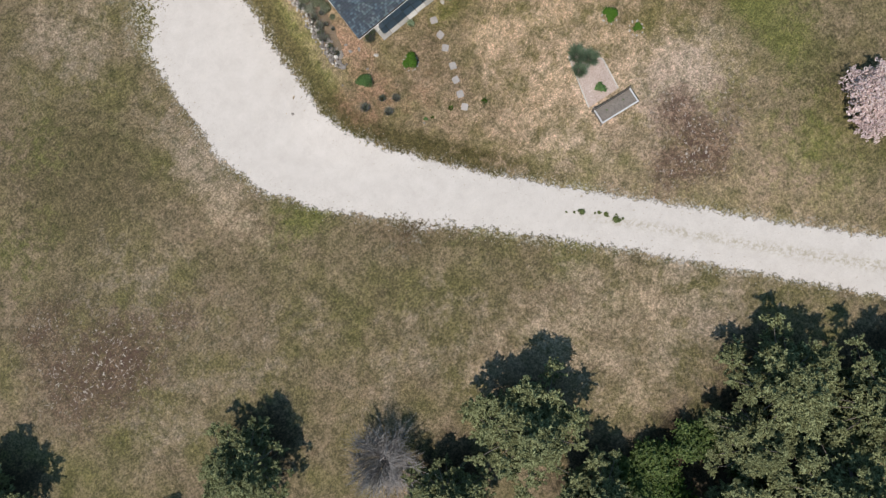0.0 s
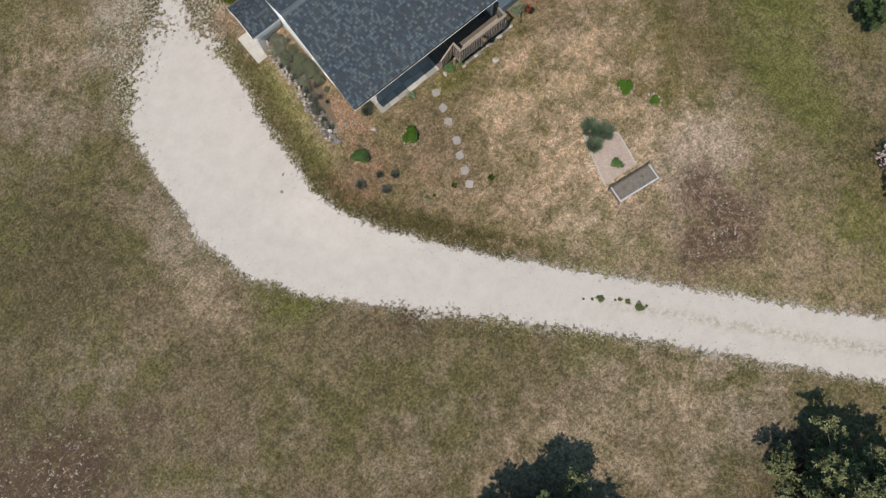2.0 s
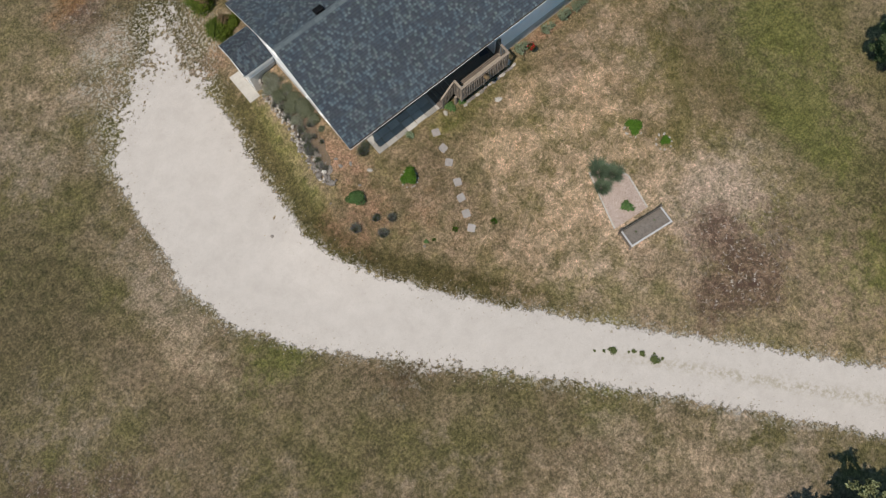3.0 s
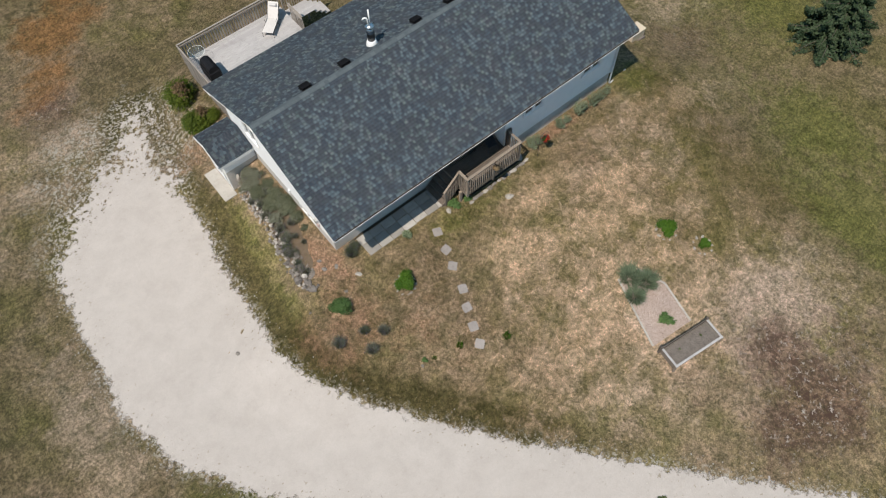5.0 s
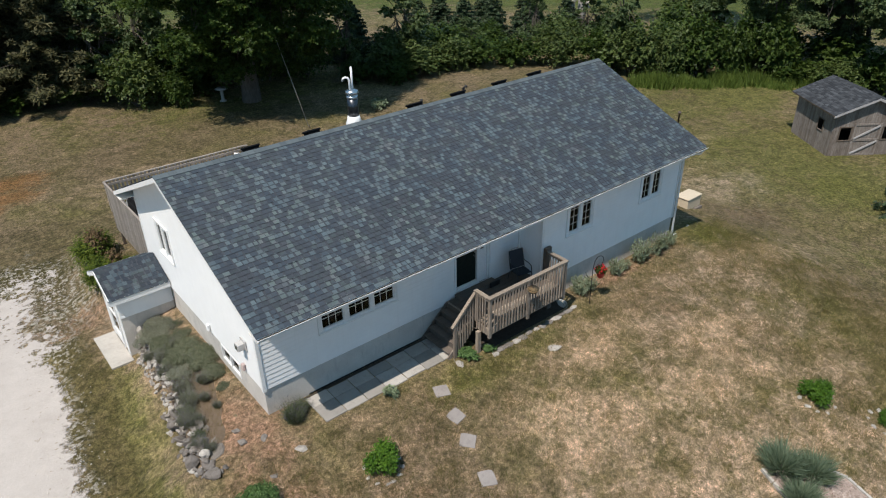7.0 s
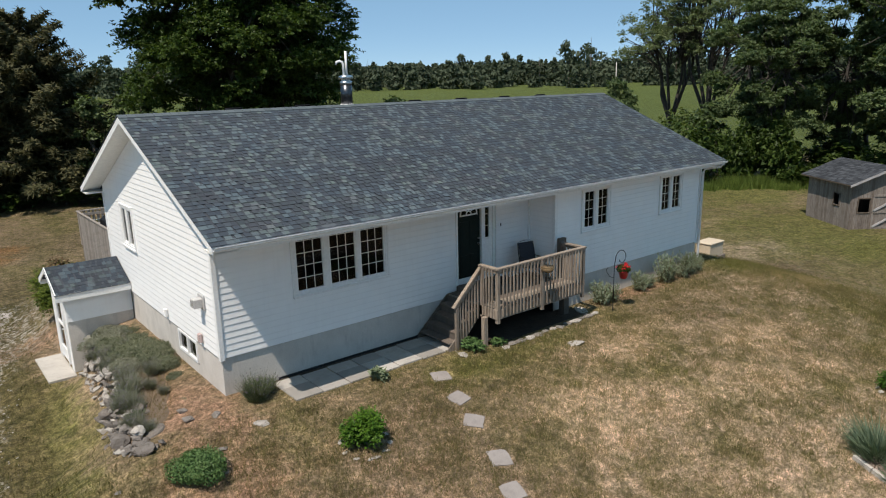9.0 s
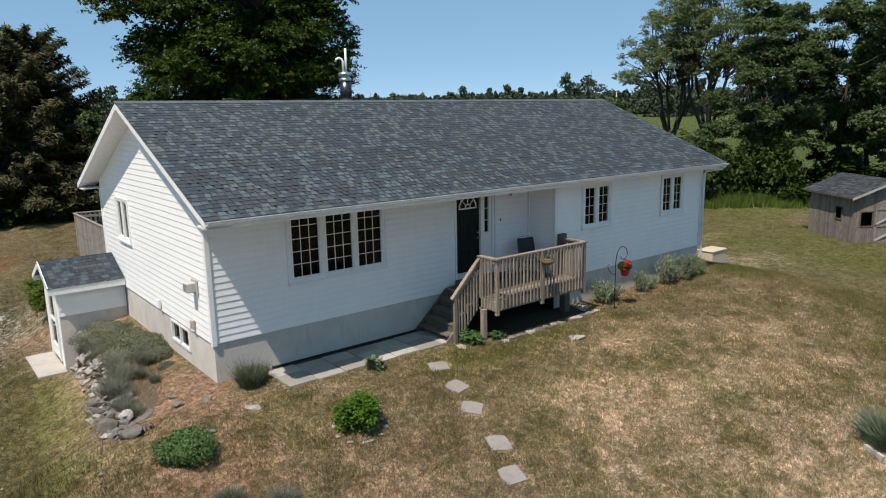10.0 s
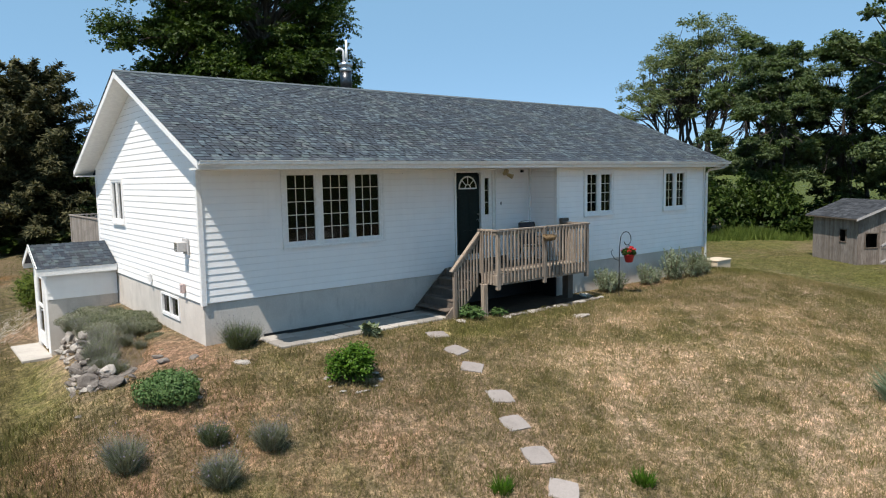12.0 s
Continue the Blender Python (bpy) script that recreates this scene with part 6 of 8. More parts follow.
def spruce_tree(name, height, radius, seed, leaf, tiers, size, per=60, droop=0.25, label="", ragged=0.15, base=0.06, power=0.9, group="", long=2.6):
    """A conifer at the origin: straight trunk, whorls of drooping boughs set with sprays."""
    rng = np.random.default_rng(seed)
    tree = thing(name, (0, 0, 0), label, "tree", group)
    bm = bmesh.new()
    tube(bm, [(0, 0, -0.3), (0, 0, height * 0.5), (0, 0, height * 0.98)], [0.03 * height * 0.6, 0.02 * height * 0.5, 0.015], 8, False)
    vs, fs, count = [], [], 0
    for i in range(tiers):
        k = i / (tiers - 1)
        z = height * (base + (0.97 - base) * k)
        reach = radius * (1 - k) ** power + 0.05 * radius
        n = max(4, int(9 * (1 - k) + 4))
        for j in range(n):
            a = 2 * math.pi * (j + rng.uniform(0, 0.8)) / n
            ln = reach * rng.uniform(1 - ragged * 2.2, 1 + ragged)
            way = np.array((math.cos(a), math.sin(a), -droop + 0.5 * k))
            tip = np.array((0, 0, z)) + way * ln
            tube(bm, [(0, 0, z), Vector(tip * 0.6 + np.array((0, 0, z)) * 0.4 + np.array((0, 0, 0.04 * ln))), Vector(tip)], [0.012 + 0.012 * ln, 0.01 + 0.004 * ln, 0.006], 4, False)
            m = int(per * (0.3 + ln / radius))
            s = rng.uniform(0.12, 1.0, m) ** 0.75
            side = np.array((-math.sin(a), math.cos(a), 0))
            wid = 0.30 * ln * (1.05 - s) + 0.06
            pts = np.array((0, 0, z)) + s[:, None] * way * ln + (rng.uniform(-1, 1, m) * wid)[:, None] * side + np.stack((0 * s, 0 * s, -0.10 * ln * s * rng.uniform(0, 1, m) + 0.05 * (1 - s)), 1)
            v, q = leaf_tris(pts, np.tile(way * 0.35 + np.array((0, 0, 0.8)), (m, 1)), size, rng, long, 0.5)
            vs.append(v)
            fs.append(q + count)
            count += len(v)
    part("trunk", bm, BARK, tree, "", True)
    leafy("crown", np.concatenate(vs), np.concatenate(fs), leaf, tree)
    return tree


def shrub(name, radius, height, seed, leaf, n, size, label, clumps=7, category="shrub", group=""):
    """A leafy bush at the origin, of several clumps on short stems."""
    rng = np.random.default_rng(seed)
    ob = thing(name, (0, 0, 0), label, category, group)
    vs, fs, count = [], [], 0
    bm = bmesh.new()
    for i in range(clumps):
        a = rng.uniform(0, 2 * math.pi)
        r = radius * 0.62 * math.sqrt(rng.uniform(0, 1)) if i else 0
        cr = radius * rng.uniform(0.42, 0.6)
        c = np.array((r * math.cos(a), r * math.sin(a), height * rng.uniform(0.42, 0.62) * (1 - 0.3 * r / radius)))
        if size > 0.03:
            pts, way = sprays(rng, c, cr * 1.1, n // clumps, 9, 0.42 * height / cr, -0.8, 0.13)
        else:
            pts, way = shell(rng, n // clumps, c, (cr, cr, height * 0.42), 0.45, -0.8)
        pts[:, 2] = np.maximum(pts[:, 2], 0.02)
        v, q = (leaf_quads if 0.03 < size < 0.1 else leaf_tris)(pts, way + np.array((0, 0, 0.35)), size, rng)
        vs.append(v)
        fs.append(q + count)
        count += len(v)
        limbs(bm, (0, 0, -0.05), [c], 0.012 + 0.012 * height, 0.004, rng, 4)
    part("stem", bm, BARK, ob)["kind"] = "stuff"
    leafy("foliage", np.concatenate(vs), np.concatenate(fs), leaf, ob, kind="stuff")
    return ob


def spiky(name, radius, height, seed, leaf, n, width, label, bloom=None, category="plant", lean=0.75, group=""):
    """A tuft of upright narrow leaves, as lavender or an ornamental grass."""
    rng = np.random.default_rng(seed)
    ob = thing(name, (0, 0, 0), label, category, group)
    a, r = rng.uniform(0, 2 * math.pi, n), radius * 0.55 * np.sqrt(rng.uniform(0, 1, n))
    pts = np.stack((r * np.cos(a), r * np.sin(a), rng.uniform(0, 0.5, n) * height * 0.6), 1)
    way = np.stack((np.cos(a) * r / radius * 1.6 * lean, np.sin(a) * r / radius * 1.6 * lean, np.ones(n)), 1) + rng.normal(0, 0.22, (n, 3))
    lobe = 0.86 + 0.26 * np.sin(3 * a + seed) * np.sin(2 * a + 2 * seed) + 0.14 * np.sin(7 * a + r / radius * 9)
    v, q = blades(pts, way, height * 0.62 * lobe * rng.uniform(0.55, 1.2, n), width, rng)
    leafy("foliage", v, q, leaf, ob, kind="stuff")
    if bloom is not None:
        m = n // 6
        tips = v.reshape(-1, 3, 3)[:m, 2]
        vv, qq = leaf_quads(tips, np.tile((0, 0, 1.0), (m, 1)), max(width * 1.2, 0.014), rng, 2.4)
        leafy("bloom", vv, qq, bloom, ob, "pale flower spikes", kind="stuff")
    return ob


def stand(ob, x, y, turn=0, scale=1.0, sink=0.0, sz=None):
    """Put a thing that was built at the origin on the ground."""
    ob.matrix_basis = pose(x, y, gz(x, y) - sink, 0, 0, turn) @ Matrix.Diagonal((scale, scale, sz or scale, 1))
    return ob


def again(ob, x, y, turn=0, scale=1.0, label="", sz=None, sink=0.0):
    c = copy_thing(ob, Matrix.Identity(4))
    c.matrix_basis = pose(x, y, gz(x, y) - sink, 0, 0, turn) @ Matrix.Diagonal((scale, scale, sz or scale, 1))
    if label:
        c["label"] = label
    return c


FEATHER = make_leaf("feathery_leaf", (0.095, 0.135, 0.088), (0.240, 0.300, 0.205), 0.6, 0.25)
HERB_DULL = make_leaf("dull_herb_leaf", (0.085, 0.098, 0.058), (0.245, 0.255, 0.175), 0.6, 0.2)
GREYHERB = make_leaf("grey_herb_leaf", (0.080, 0.105, 0.055), (0.215, 0.240, 0.150), 0.6, 0.2)


# rocks
def rock_mesh(seed, mat, name="rock"):
    """A broken field stone: the hull of a few random points, with its edges worn."""
    q = random.Random(seed)
    bm = bmesh.new()
    for i in range(15):
        d = Vector((q.gauss(0, 1), q.gauss(0, 1), q.gauss(0, 1))).normalized() * q.uniform(0.8, 1.15)
        bm.verts.new((d.x, d.y, d.z * 0.75))
    hull = bmesh.ops.convex_hull(bm, input=bm.verts[:])
    bmesh.ops.delete(bm, geom=[v for v in bm.verts if not v.link_faces], context="VERTS")
    bmesh.ops.dissolve_limit(bm, angle_limit=radians(14), verts=bm.verts[:], edges=bm.edges[:])
    bmesh.ops.bevel(bm, geom=bm.edges[:], offset=0.09, segments=1, affect="EDGES")
    return mesh_of(bm, name, mat, False)


ROCKS = [rock_mesh(i + 1, ROCK) for i in range(9)]
WHITES = [rock_mesh(i + 21, WHITE_ROCK) for i in range(4)]
rk = random.Random(3)

# raised bed between the west wall and the dry-stone edge
BED_LINE = ((3.45, 21.3), (3.42, 20.6), (3.34, 19.4), (3.28, 18.2), (3.12, 17.2), (2.95, 16.2), (2.82, 15.2), (2.8, 14.3), (2.95, 13.75), (3.3, 13.62))


def bed_edge(y):
    for (ax, ay), (bx, by) in zip(BED_LINE, BED_LINE[1:9]):
        if by <= y <= ay:
            return ax + (bx - ax) * (y - ay) / (by - ay)
    return 3.0


def bed_z(y):
    """Height of the bed along the wall."""
    return float(np.interp(y, (13.8, 14.6, 15.6, 16.8, 17.6, 19, 21.3), (-0.2, -0.1, -0.1, -0.05, 0.02, -0.12, -0.2)))


bm = bmesh.new()
grid = []
for i in range(31):
    y = 13.75 + (21.26 - 13.75) * i / 30
    e = bed_edge(y) + 0.12
    row = []
    for j in range(9):
        k = j / 8
        x = e + (LX + 0.05 - e) * k
        z = bed_z(y) - (0.16 + 0.22 * step01(np.array((y - 15) / 3)).item()) * (1 - k) ** 1.3 + 0.03 * noise.noise(Vector((x * 2, y * 2, 0)))
        row.append(bm.verts.new((x, y, z)))
    row.insert(0, bm.verts.new((e - 0.03, y, gz(e - 0.1, y) - 0.1)))
    grid.append(row)
for a, b in zip(grid, grid[1:]):
    for j in range(len(a) - 1):
        bm.faces.new((a[j], a[j + 1], b[j + 1], b[j]))
for row in (grid[0], grid[-1]):
    lows = [bm.verts.new((v.co.x, v.co.y, gz(v.co.x, v.co.y) - 0.4)) for v in row]
    for j in range(len(row) - 1):
        bm.faces.new((row[j], row[j + 1], lows[j + 1], lows[j]))
tagged(part("garden_bed", bm, SOIL, None, "", True), "raised bed of dry brown soil beside the house", "flower bed", kind="structure")

rockery = thing("rock_wall", (3.0, 17.5, -0.8), "low dry-stone edging of weathered grey field rocks", "rock wall")
for (ax, ay), (bx, by) in zip(BED_LINE, BED_LINE[1:]):
    long = math.hypot(bx - ax, by - ay)
    cnt = max(2, int(long / 0.15))
    for i in range(cnt):
        for layer in range(5 if ay > 15 else (3 if ay > 14 else 2)):
            q = (i + rk.random()) / cnt
            x, y = ax + (bx - ax) * q + rk.uniform(-0.2, 0.12) + 0.055 * layer, ay + (by - ay) * q
            low = gz(x, y)
            top = max(low + 0.15, bed_z(y) - 0.10 if ay > 15 else low + 0.2)
            z = low + (top - low) * layer / 4.0
            north = y > 17.2
            s = rk.uniform(0.045, 0.10) if north else rk.uniform(0.05, 0.125)
            s *= 1.7 if rk.random() < (0.08 if north else 0.2) else 1
            me = rk.choice(WHITES) if rk.random() < (0.7 if north else 0.3) else rk.choice(ROCKS)
            piece("rock", me, pose(x, y, z + s * 0.3, rk.uniform(-35, 35), rk.uniform(-35, 35), rk.uniform(0, 360)) @ Matrix.Diagonal((s * rk.uniform(0.9, 1.7), s, s * rk.uniform(0.6, 1.2), 1)), rockery)
for x, y, s in ((3.3, 13.9, 0.2), (3.75, 13.8, 0.15), (3.05, 14.15, 0.22), (3.95, 14.1, 0.12), (3.4, 14.4, 0.24), (3.65, 14.2, 0.16), (3.15, 14.9, 0.24), (3.5, 14.85, 0.14), (3.3, 15.6, 0.22), (3.55, 15.4, 0.13), (3.35, 16.6, 0.2), (3.75, 17.6, 0.12), (3.45, 18.0, 0.2), (4.0, 14.6, 0.1), (3.5, 19.2, 0.18), (4.1, 18.5, 0.1)):
    z = bed_z(y) - 0.2 if x < 3.9 else gz(x, y)
    piece("rock", rk.choice(ROCKS if y < 17 else WHITES), pose(x, y, z + s * 0.35, rk.uniform(-25, 25), rk.uniform(-25, 25), rk.uniform(0, 360)) @ Matrix.Diagonal((s * 1.3, s, s * 0.8, 1)), rockery)

# herbs and lavender that fill the bed
carpet = shrub("creeping_thyme", 0.55, 0.34, 31, LAVENDER, 7000, 0.024, "grey-green creeping thyme mat in the raised bed", 9, "plant", group="bed herbs")
thyme2 = shrub("oregano", 0.5, 0.42, 32, HERB_DULL, 9500, 0.025, "mounded grey-green oregano in the raised bed", 8, "plant", group="bed herbs")
lav = spiky("lavender", 0.33, 0.66, 33, LAVENDER, 1700, 0.010, "grey-green lavender clump with faint violet spikes", BLOOM, group="lavender clumps")
lav2 = spiky("lavender", 0.32, 0.58, 34, GREYHERB, 1600, 0.010, "dark green lavender clump with few violet spikes", BLOOM, group="lavender clumps")
first = True
for x, y, s, kind in ((4.3, 20.6, 1.0, 0), (3.85, 19.6, 0.9, 1), (4.4, 18.9, 1.0, 1), (4.45, 17.9, 0.95, 1), (4.5, 17.2, 0.75, 1), (3.95, 18.6, 0.95, 1), (4.0, 20.3, 0.8, 0), (4.5, 19.7, 0.8, 1),
                      (3.6, 18.9, 0.7, 2), (3.6, 20.3, 0.85, 0), (4.25, 18.2, 0.75, 3), (3.75, 17.8, 0.8, 0), (3.55, 17.2, 0.85, 2), (3.5, 16.6, 0.95, 2), (4.15, 17.1, 0.7, 2), (4.5, 16.5, 0.45, 1),
                      (4.05, 15.9, 0.42, 2), (4.3, 15.2, 0.35, 1), (3.35, 15.7, 0.85, 2), (3.2, 15.2, 0.7, 3), (3.3, 14.6, 0.6, 2), (4.6, 18.5, 0.7, 3), (4.55, 20.3, 0.8, 3), (3.3, 16.2, 0.9, 3), (3.4, 19.4, 0.7, 2), (3.45, 18.2, 0.8, 2), (3.1, 14.9, 0.75, 2), (3.9, 16.4, 0.5, 2), (4.2, 19.3, 0.7, 2), (3.9, 20.8, 0.7, 3), (3.15, 15.9, 0.8, 2)):
    src = (carpet, thyme2, lav, lav2)[kind]
    m = pose(x, y, bed_z(y) - 0.10 - (0.12 if x < 3.6 else 0), 0, 0, rk.uniform(0, 360)) @ Matrix.Scale(s, 4)
    copy_thing(src, m)
stand(carpet, 3.95, 20.9)
carpet.matrix_basis = pose(4.1, 20.95, bed_z(20.9) - 0.1)
thyme2.matrix_basis = pose(4.55, 18.2, bed_z(18.2) - 0.1)

# lawn plants in front
stand(lav, 2.48, 10.95, 20, 0.95)
again(lav2, 3.65, 10.72, 70, 0.8)
again(lav, 4.31, 10.22, 140, 0.85)
again(lav, 3.42, 9.9, 200, 0.92)
again(lav2, 5.36, 13.9, 0, 1.12, "dark lavender clump against the foundation corner")
stand(lav2, 5.62, 14.1, 110, 0.9)
peony = stand(shrub("peony_bush", 0.52, 0.74, 41, PEONY, 14000, 0.034, "round bright green peony bush in a stone ring", 7, group="bushes in stone rings"), 6.36, 11.24, 0, 0.93)
again(peony, 17.75, 5.8, 60, 0.9, "bright green leafy bush in a stone ring")
again(peony, 18.65, 4.2, 130, 0.55, "small green bush in a ring of pale stones")
herb = stand(shrub("catmint", 0.52, 0.44, 42, HERB, 9000, 0.028, "low blue-green leafy herb mound on the lawn", 10, "plant"), 3.46, 12.12)
herb.matrix_basis = herb.matrix_basis @ Matrix.Rotation(radians(-50), 4, "Z") @ Matrix.Diagonal((1.12, 0.85, 1.3, 1))
sedum = stand(shrub("sedum", 0.34, 0.36, 43, HERB, 2200, 0.04, "blue-green sedum beside the deck steps", 6, "plant", group="sedums"), 10.55, 12.92)
again(sedum, 11.25, 12.75, 40, 0.65)
again(sedum, 14.5, 2.8, 10, 1.15, "green perennial growing in the mulched bed")
again(sedum, 4.95, 8.2, 10, 0.45, "small dark plant beside pale stones")
stand(shrub("mullein", 0.3, 0.34, 44, SAGE, 90, 0.16, "pale silvery rosette at the edge of the paving", 3, "plant"), 7.86, 13.08)
tuft = stand(spiky("grass_clump", 0.24, 0.3, 45, PEONY, 260, 0.018, "tall bright green grass clump in the lawn", group="grass clumps"), 6.54, 7.68)
again(tuft, 8.46, 6.72, 50, 1.1)
again(tuft, 5.35, 8.0, 90, 0.6)
feather = stand(spiky("russian_sage", 0.7, 0.9, 46, FEATHER, 1300, 0.026, "feathery blue-green perennial at the end of the bed", lean=1.35, group="feathery perennials"), 14.65, 5.2)
again(feather, 15.15, 4.6, 80, 0.95)
again(feather, 14.2, 4.45, 160, 0.85)


def leafy_stems(name, radius, height, seed, leaf, stems, per, size, label, category, group):
    """A loose perennial: thin stems that lean outwards, each set with small leaves to its tip."""
    rng = np.random.default_rng(seed)
    ob = thing(name, (0, 0, 0), label, category, group)
    bm = bmesh.new()
    spots, ways = [], []
    for i in range(stems):
        a, r = rng.uniform(0, 2 * math.pi), radius * math.sqrt(rng.uniform(0, 1))
        top = height * rng.uniform(0.6, 1.1) * (1 - 0.35 * (r / radius) ** 2)
        foot = np.array((0.3 * r * math.cos(a), 0.3 * r * math.sin(a), 0.0))
        tip = np.array((r * math.cos(a), r * math.sin(a), top))
        knee = 0.5 * (foot + tip) + np.array((0, 0, 0.08 * top))
        tube(bm, [Vector(foot), Vector(knee), Vector(tip)], [0.006, 0.005, 0.003], 4, False)
        q = rng.uniform(0.12, 1.03, per)[:, None]
        spots.append((1 - q) ** 2 * foot + 2 * q * (1 - q) * knee + q ** 2 * tip + rng.normal(0, 0.026, (per, 3)) * (1.35 - 0.9 * q))
        ways.append(rng.normal(0, 0.6, (per, 3)) + np.array((0, 0, 0.9)))
    pts = np.concatenate(spots)
    pts[:, 2] = np.maximum(pts[:, 2], 0.015)
    v, q = leaf_quads(pts, np.concatenate(ways), size, rng, 3.4)
    part("stem", bm, BROWN_TWIG, ob)["kind"] = "stuff"
    leafy("foliage", v, q, leaf, ob, kind="stuff")
    return ob


sage = leafy_stems("wormwood", 0.42, 0.86, 47, WORMWOOD, 46, 54, 0.019, "silvery grey-green shrub along the foundation", "shrub", "foundation shrubs")
for i, (x, y, q, tall) in enumerate(((17.55, 13.0, 0.8, 0.85), (18.05, 13.02, 0.6, 0.6), (18.85, 13.0, 0.95, 1.3), (19.25, 13.05, 0.6, 0.7), (19.8, 12.97, 0.9, 1.1), (20.35, 13.0, 0.72, 0.95), (20.85, 13.02, 0.55, 0.75), (15.65, 13.0, 0.95, 0.9), (16.1, 12.95, 0.75, 0.75))):
    (stand if i == 0 else again)(sage, x, y, i * 50, q, sz=tall)
# stone rings
for name, cx0, cy0, r, n in (("stone_ring", 6.34, 11.24, 0.46, 12), ("stone_ring", 17.75, 5.8, 0.5, 10), ("stone_ring", 18.6, 4.2, 0.45, 9)):
    ring = thing(name, (cx0, cy0, gz(cx0, cy0)), "ring of small pale stones round a bush", "stones", "stone rings")
    for i in range(n):
        a = 2 * math.pi * i / n + rk.uniform(-0.15, 0.15)
        x, y = cx0 + r * math.cos(a), cy0 + r * math.sin(a)
        s = rk.uniform(0.05, 0.09)
        piece("stone", rk.choice(WHITES), pose(x, y, gz(x, y) + s * 0.2, 0, 0, rk.uniform(0, 360)) @ Matrix.Diagonal((s * 1.5, s, s * 0.6, 1)), ring)
edging = thing("stone_edging", (13, 12.7, 0), "line of flat pale stones under the deck edge", "stones")
for i in range(13):
    x = 11.3 + i * 0.3
    s = rk.uniform(0.12, 0.18)
    y = 12.56 + rk.uniform(-0.04, 0.04) + 0.006 * i
    piece("stone", rk.choice(ROCKS if i % 3 else WHITES), pose(x, y, gz(x, y) + 0.015, 0, 0, rk.uniform(-15, 15)) @ Matrix.Diagonal((s * 1.45, s * 0.8, s * 0.4, 1)), edging)
for x, y, s in ((12.92, 11.65, 0.2), (4.45, 13.85, 0.12), (5.0, 12.9, 0.14), (4.1, 12.6, 0.1), (11.35, 12.95, 0.17), (4.75, 8.1, 0.1), (14.75, 13.0, 0.22), (2.3, 12.9, 0.07), (3.9, 12.0, 0.07), (10.2, 12.85, 0.16), (-1.21, 13.87, 0.13)):
    ob = new("field_stone", rk.choice(WHITES if s > 0.13 else ROCKS))
    ob.matrix_basis = pose(x, y, gz(x, y) + s * 0.06, 8, 5, rk.uniform(0, 360)) @ Matrix.Diagonal((s * 1.3, s * 0.9, s * 0.5, 1))
    tagged(ob, "flat pale limestone lying in the grass", "stone", "field stones")

# mulched bed with a low edging, and the raised planter
bed = tagged(thing("mulch_bed", (14.5, 3.6, -1.3)), "bed of pale wood-chip mulch with a low edging", "flower bed", kind="structure")
corners = [Vector((14.2, 5.5, 0)), Vector((13.25, 2.3, 0)), Vector((15.4, 2.05, 0)), Vector((15.75, 4.0, 0)), Vector((15.2, 5.3, 0))]
bm = bmesh.new()
cen = Vector((14.6, 3.6, 0))
rings = []
for k in (0.0, 0.25, 0.5, 0.75, 1.0):
    row = []
    for i in range(len(corners)):
        for q in range(6):
            p = corners[i].lerp(corners[(i + 1) % len(corners)], q / 6)
            p = cen.lerp(p, max(k, 0.02))
            row.append(bm.verts.new((p.x, p.y, gz(p.x, p.y) + 0.035 + 0.02 * noise.noise(p * 3))))
    rings.append(row)
for a, b in zip(rings, rings[1:]):
    for i in range(len(a)):
        bm.faces.new((a[i], a[(i + 1) % len(a)], b[(i + 1) % len(a)], b[i]))
bm.faces.new(rings[0])
part("mulch", bm, MULCH, bed)
rng = np.random.default_rng(64)
k = 2600
a, b = rng.integers(0, 5, k), rng.uniform(0, 1, (k, 2))
pts = []
for i in range(k):
    p = cen.lerp(corners[a[i]].lerp(corners[(a[i] + 1) % 5], b[i, 0]), math.sqrt(b[i, 1]) * 0.98)
    pts.append((p.x, p.y, gz(p.x, p.y) + 0.05))
v, q = leaf_quads(np.array(pts), np.tile((0, 0, 1.0), (k, 1)), 0.03, rng, 2.0, 0.35)
CHIP = make_leaf("pale_wood_chip", (0.24, 0.17, 0.14), (0.66, 0.55, 0.49), 0.9, 0.0)
leafy("wood_chip_litter", v, q, CHIP, bed, "", "stuff")
for a, b in ((0, 1), (2, 3), (3, 4)):
    p, q = corners[a], corners[b]
    for i in range(8):
        u, v = p.lerp(q, i / 8), p.lerp(q, (i + 0.94) / 8)
        bm = bmesh.new()
        bar(bm, (u.x, u.y, gz(u.x, u.y) + 0.03), (v.x, v.y, gz(v.x, v.y) + 0.03), 0.07, 0.12)
        part("edging_block", bm, PALE_SLAB, bed)
planter = thing("raised_planter", (14.5, 1.3, -1.7), "long raised wooden planter filled with dry soil", "planter")
pm = pose(14.47, 1.3, -1.15, 0, 0, -8)
L2, W2 = 1.3, 0.5
for x0, x1, y0, y1, z0, z1, mat in ((-L2, L2, -W2, -W2 + 0.04, -0.42, 0.0, DECK_WOOD), (-L2, L2, W2 - 0.04, W2, -0.42, 0.12, DARK_WOOD), (-L2, -L2 + 0.04, -W2 + 0.04, W2 - 0.04, -0.42, 0.0, DECK_WOOD), (L2 - 0.04, L2, -W2 + 0.04, W2 - 0.04, -0.42, 0.0, DECK_WOOD)):
    part("side_board", boxed(x0, x1, y0, y1, z0, z1, 0.004, pm), mat, planter)
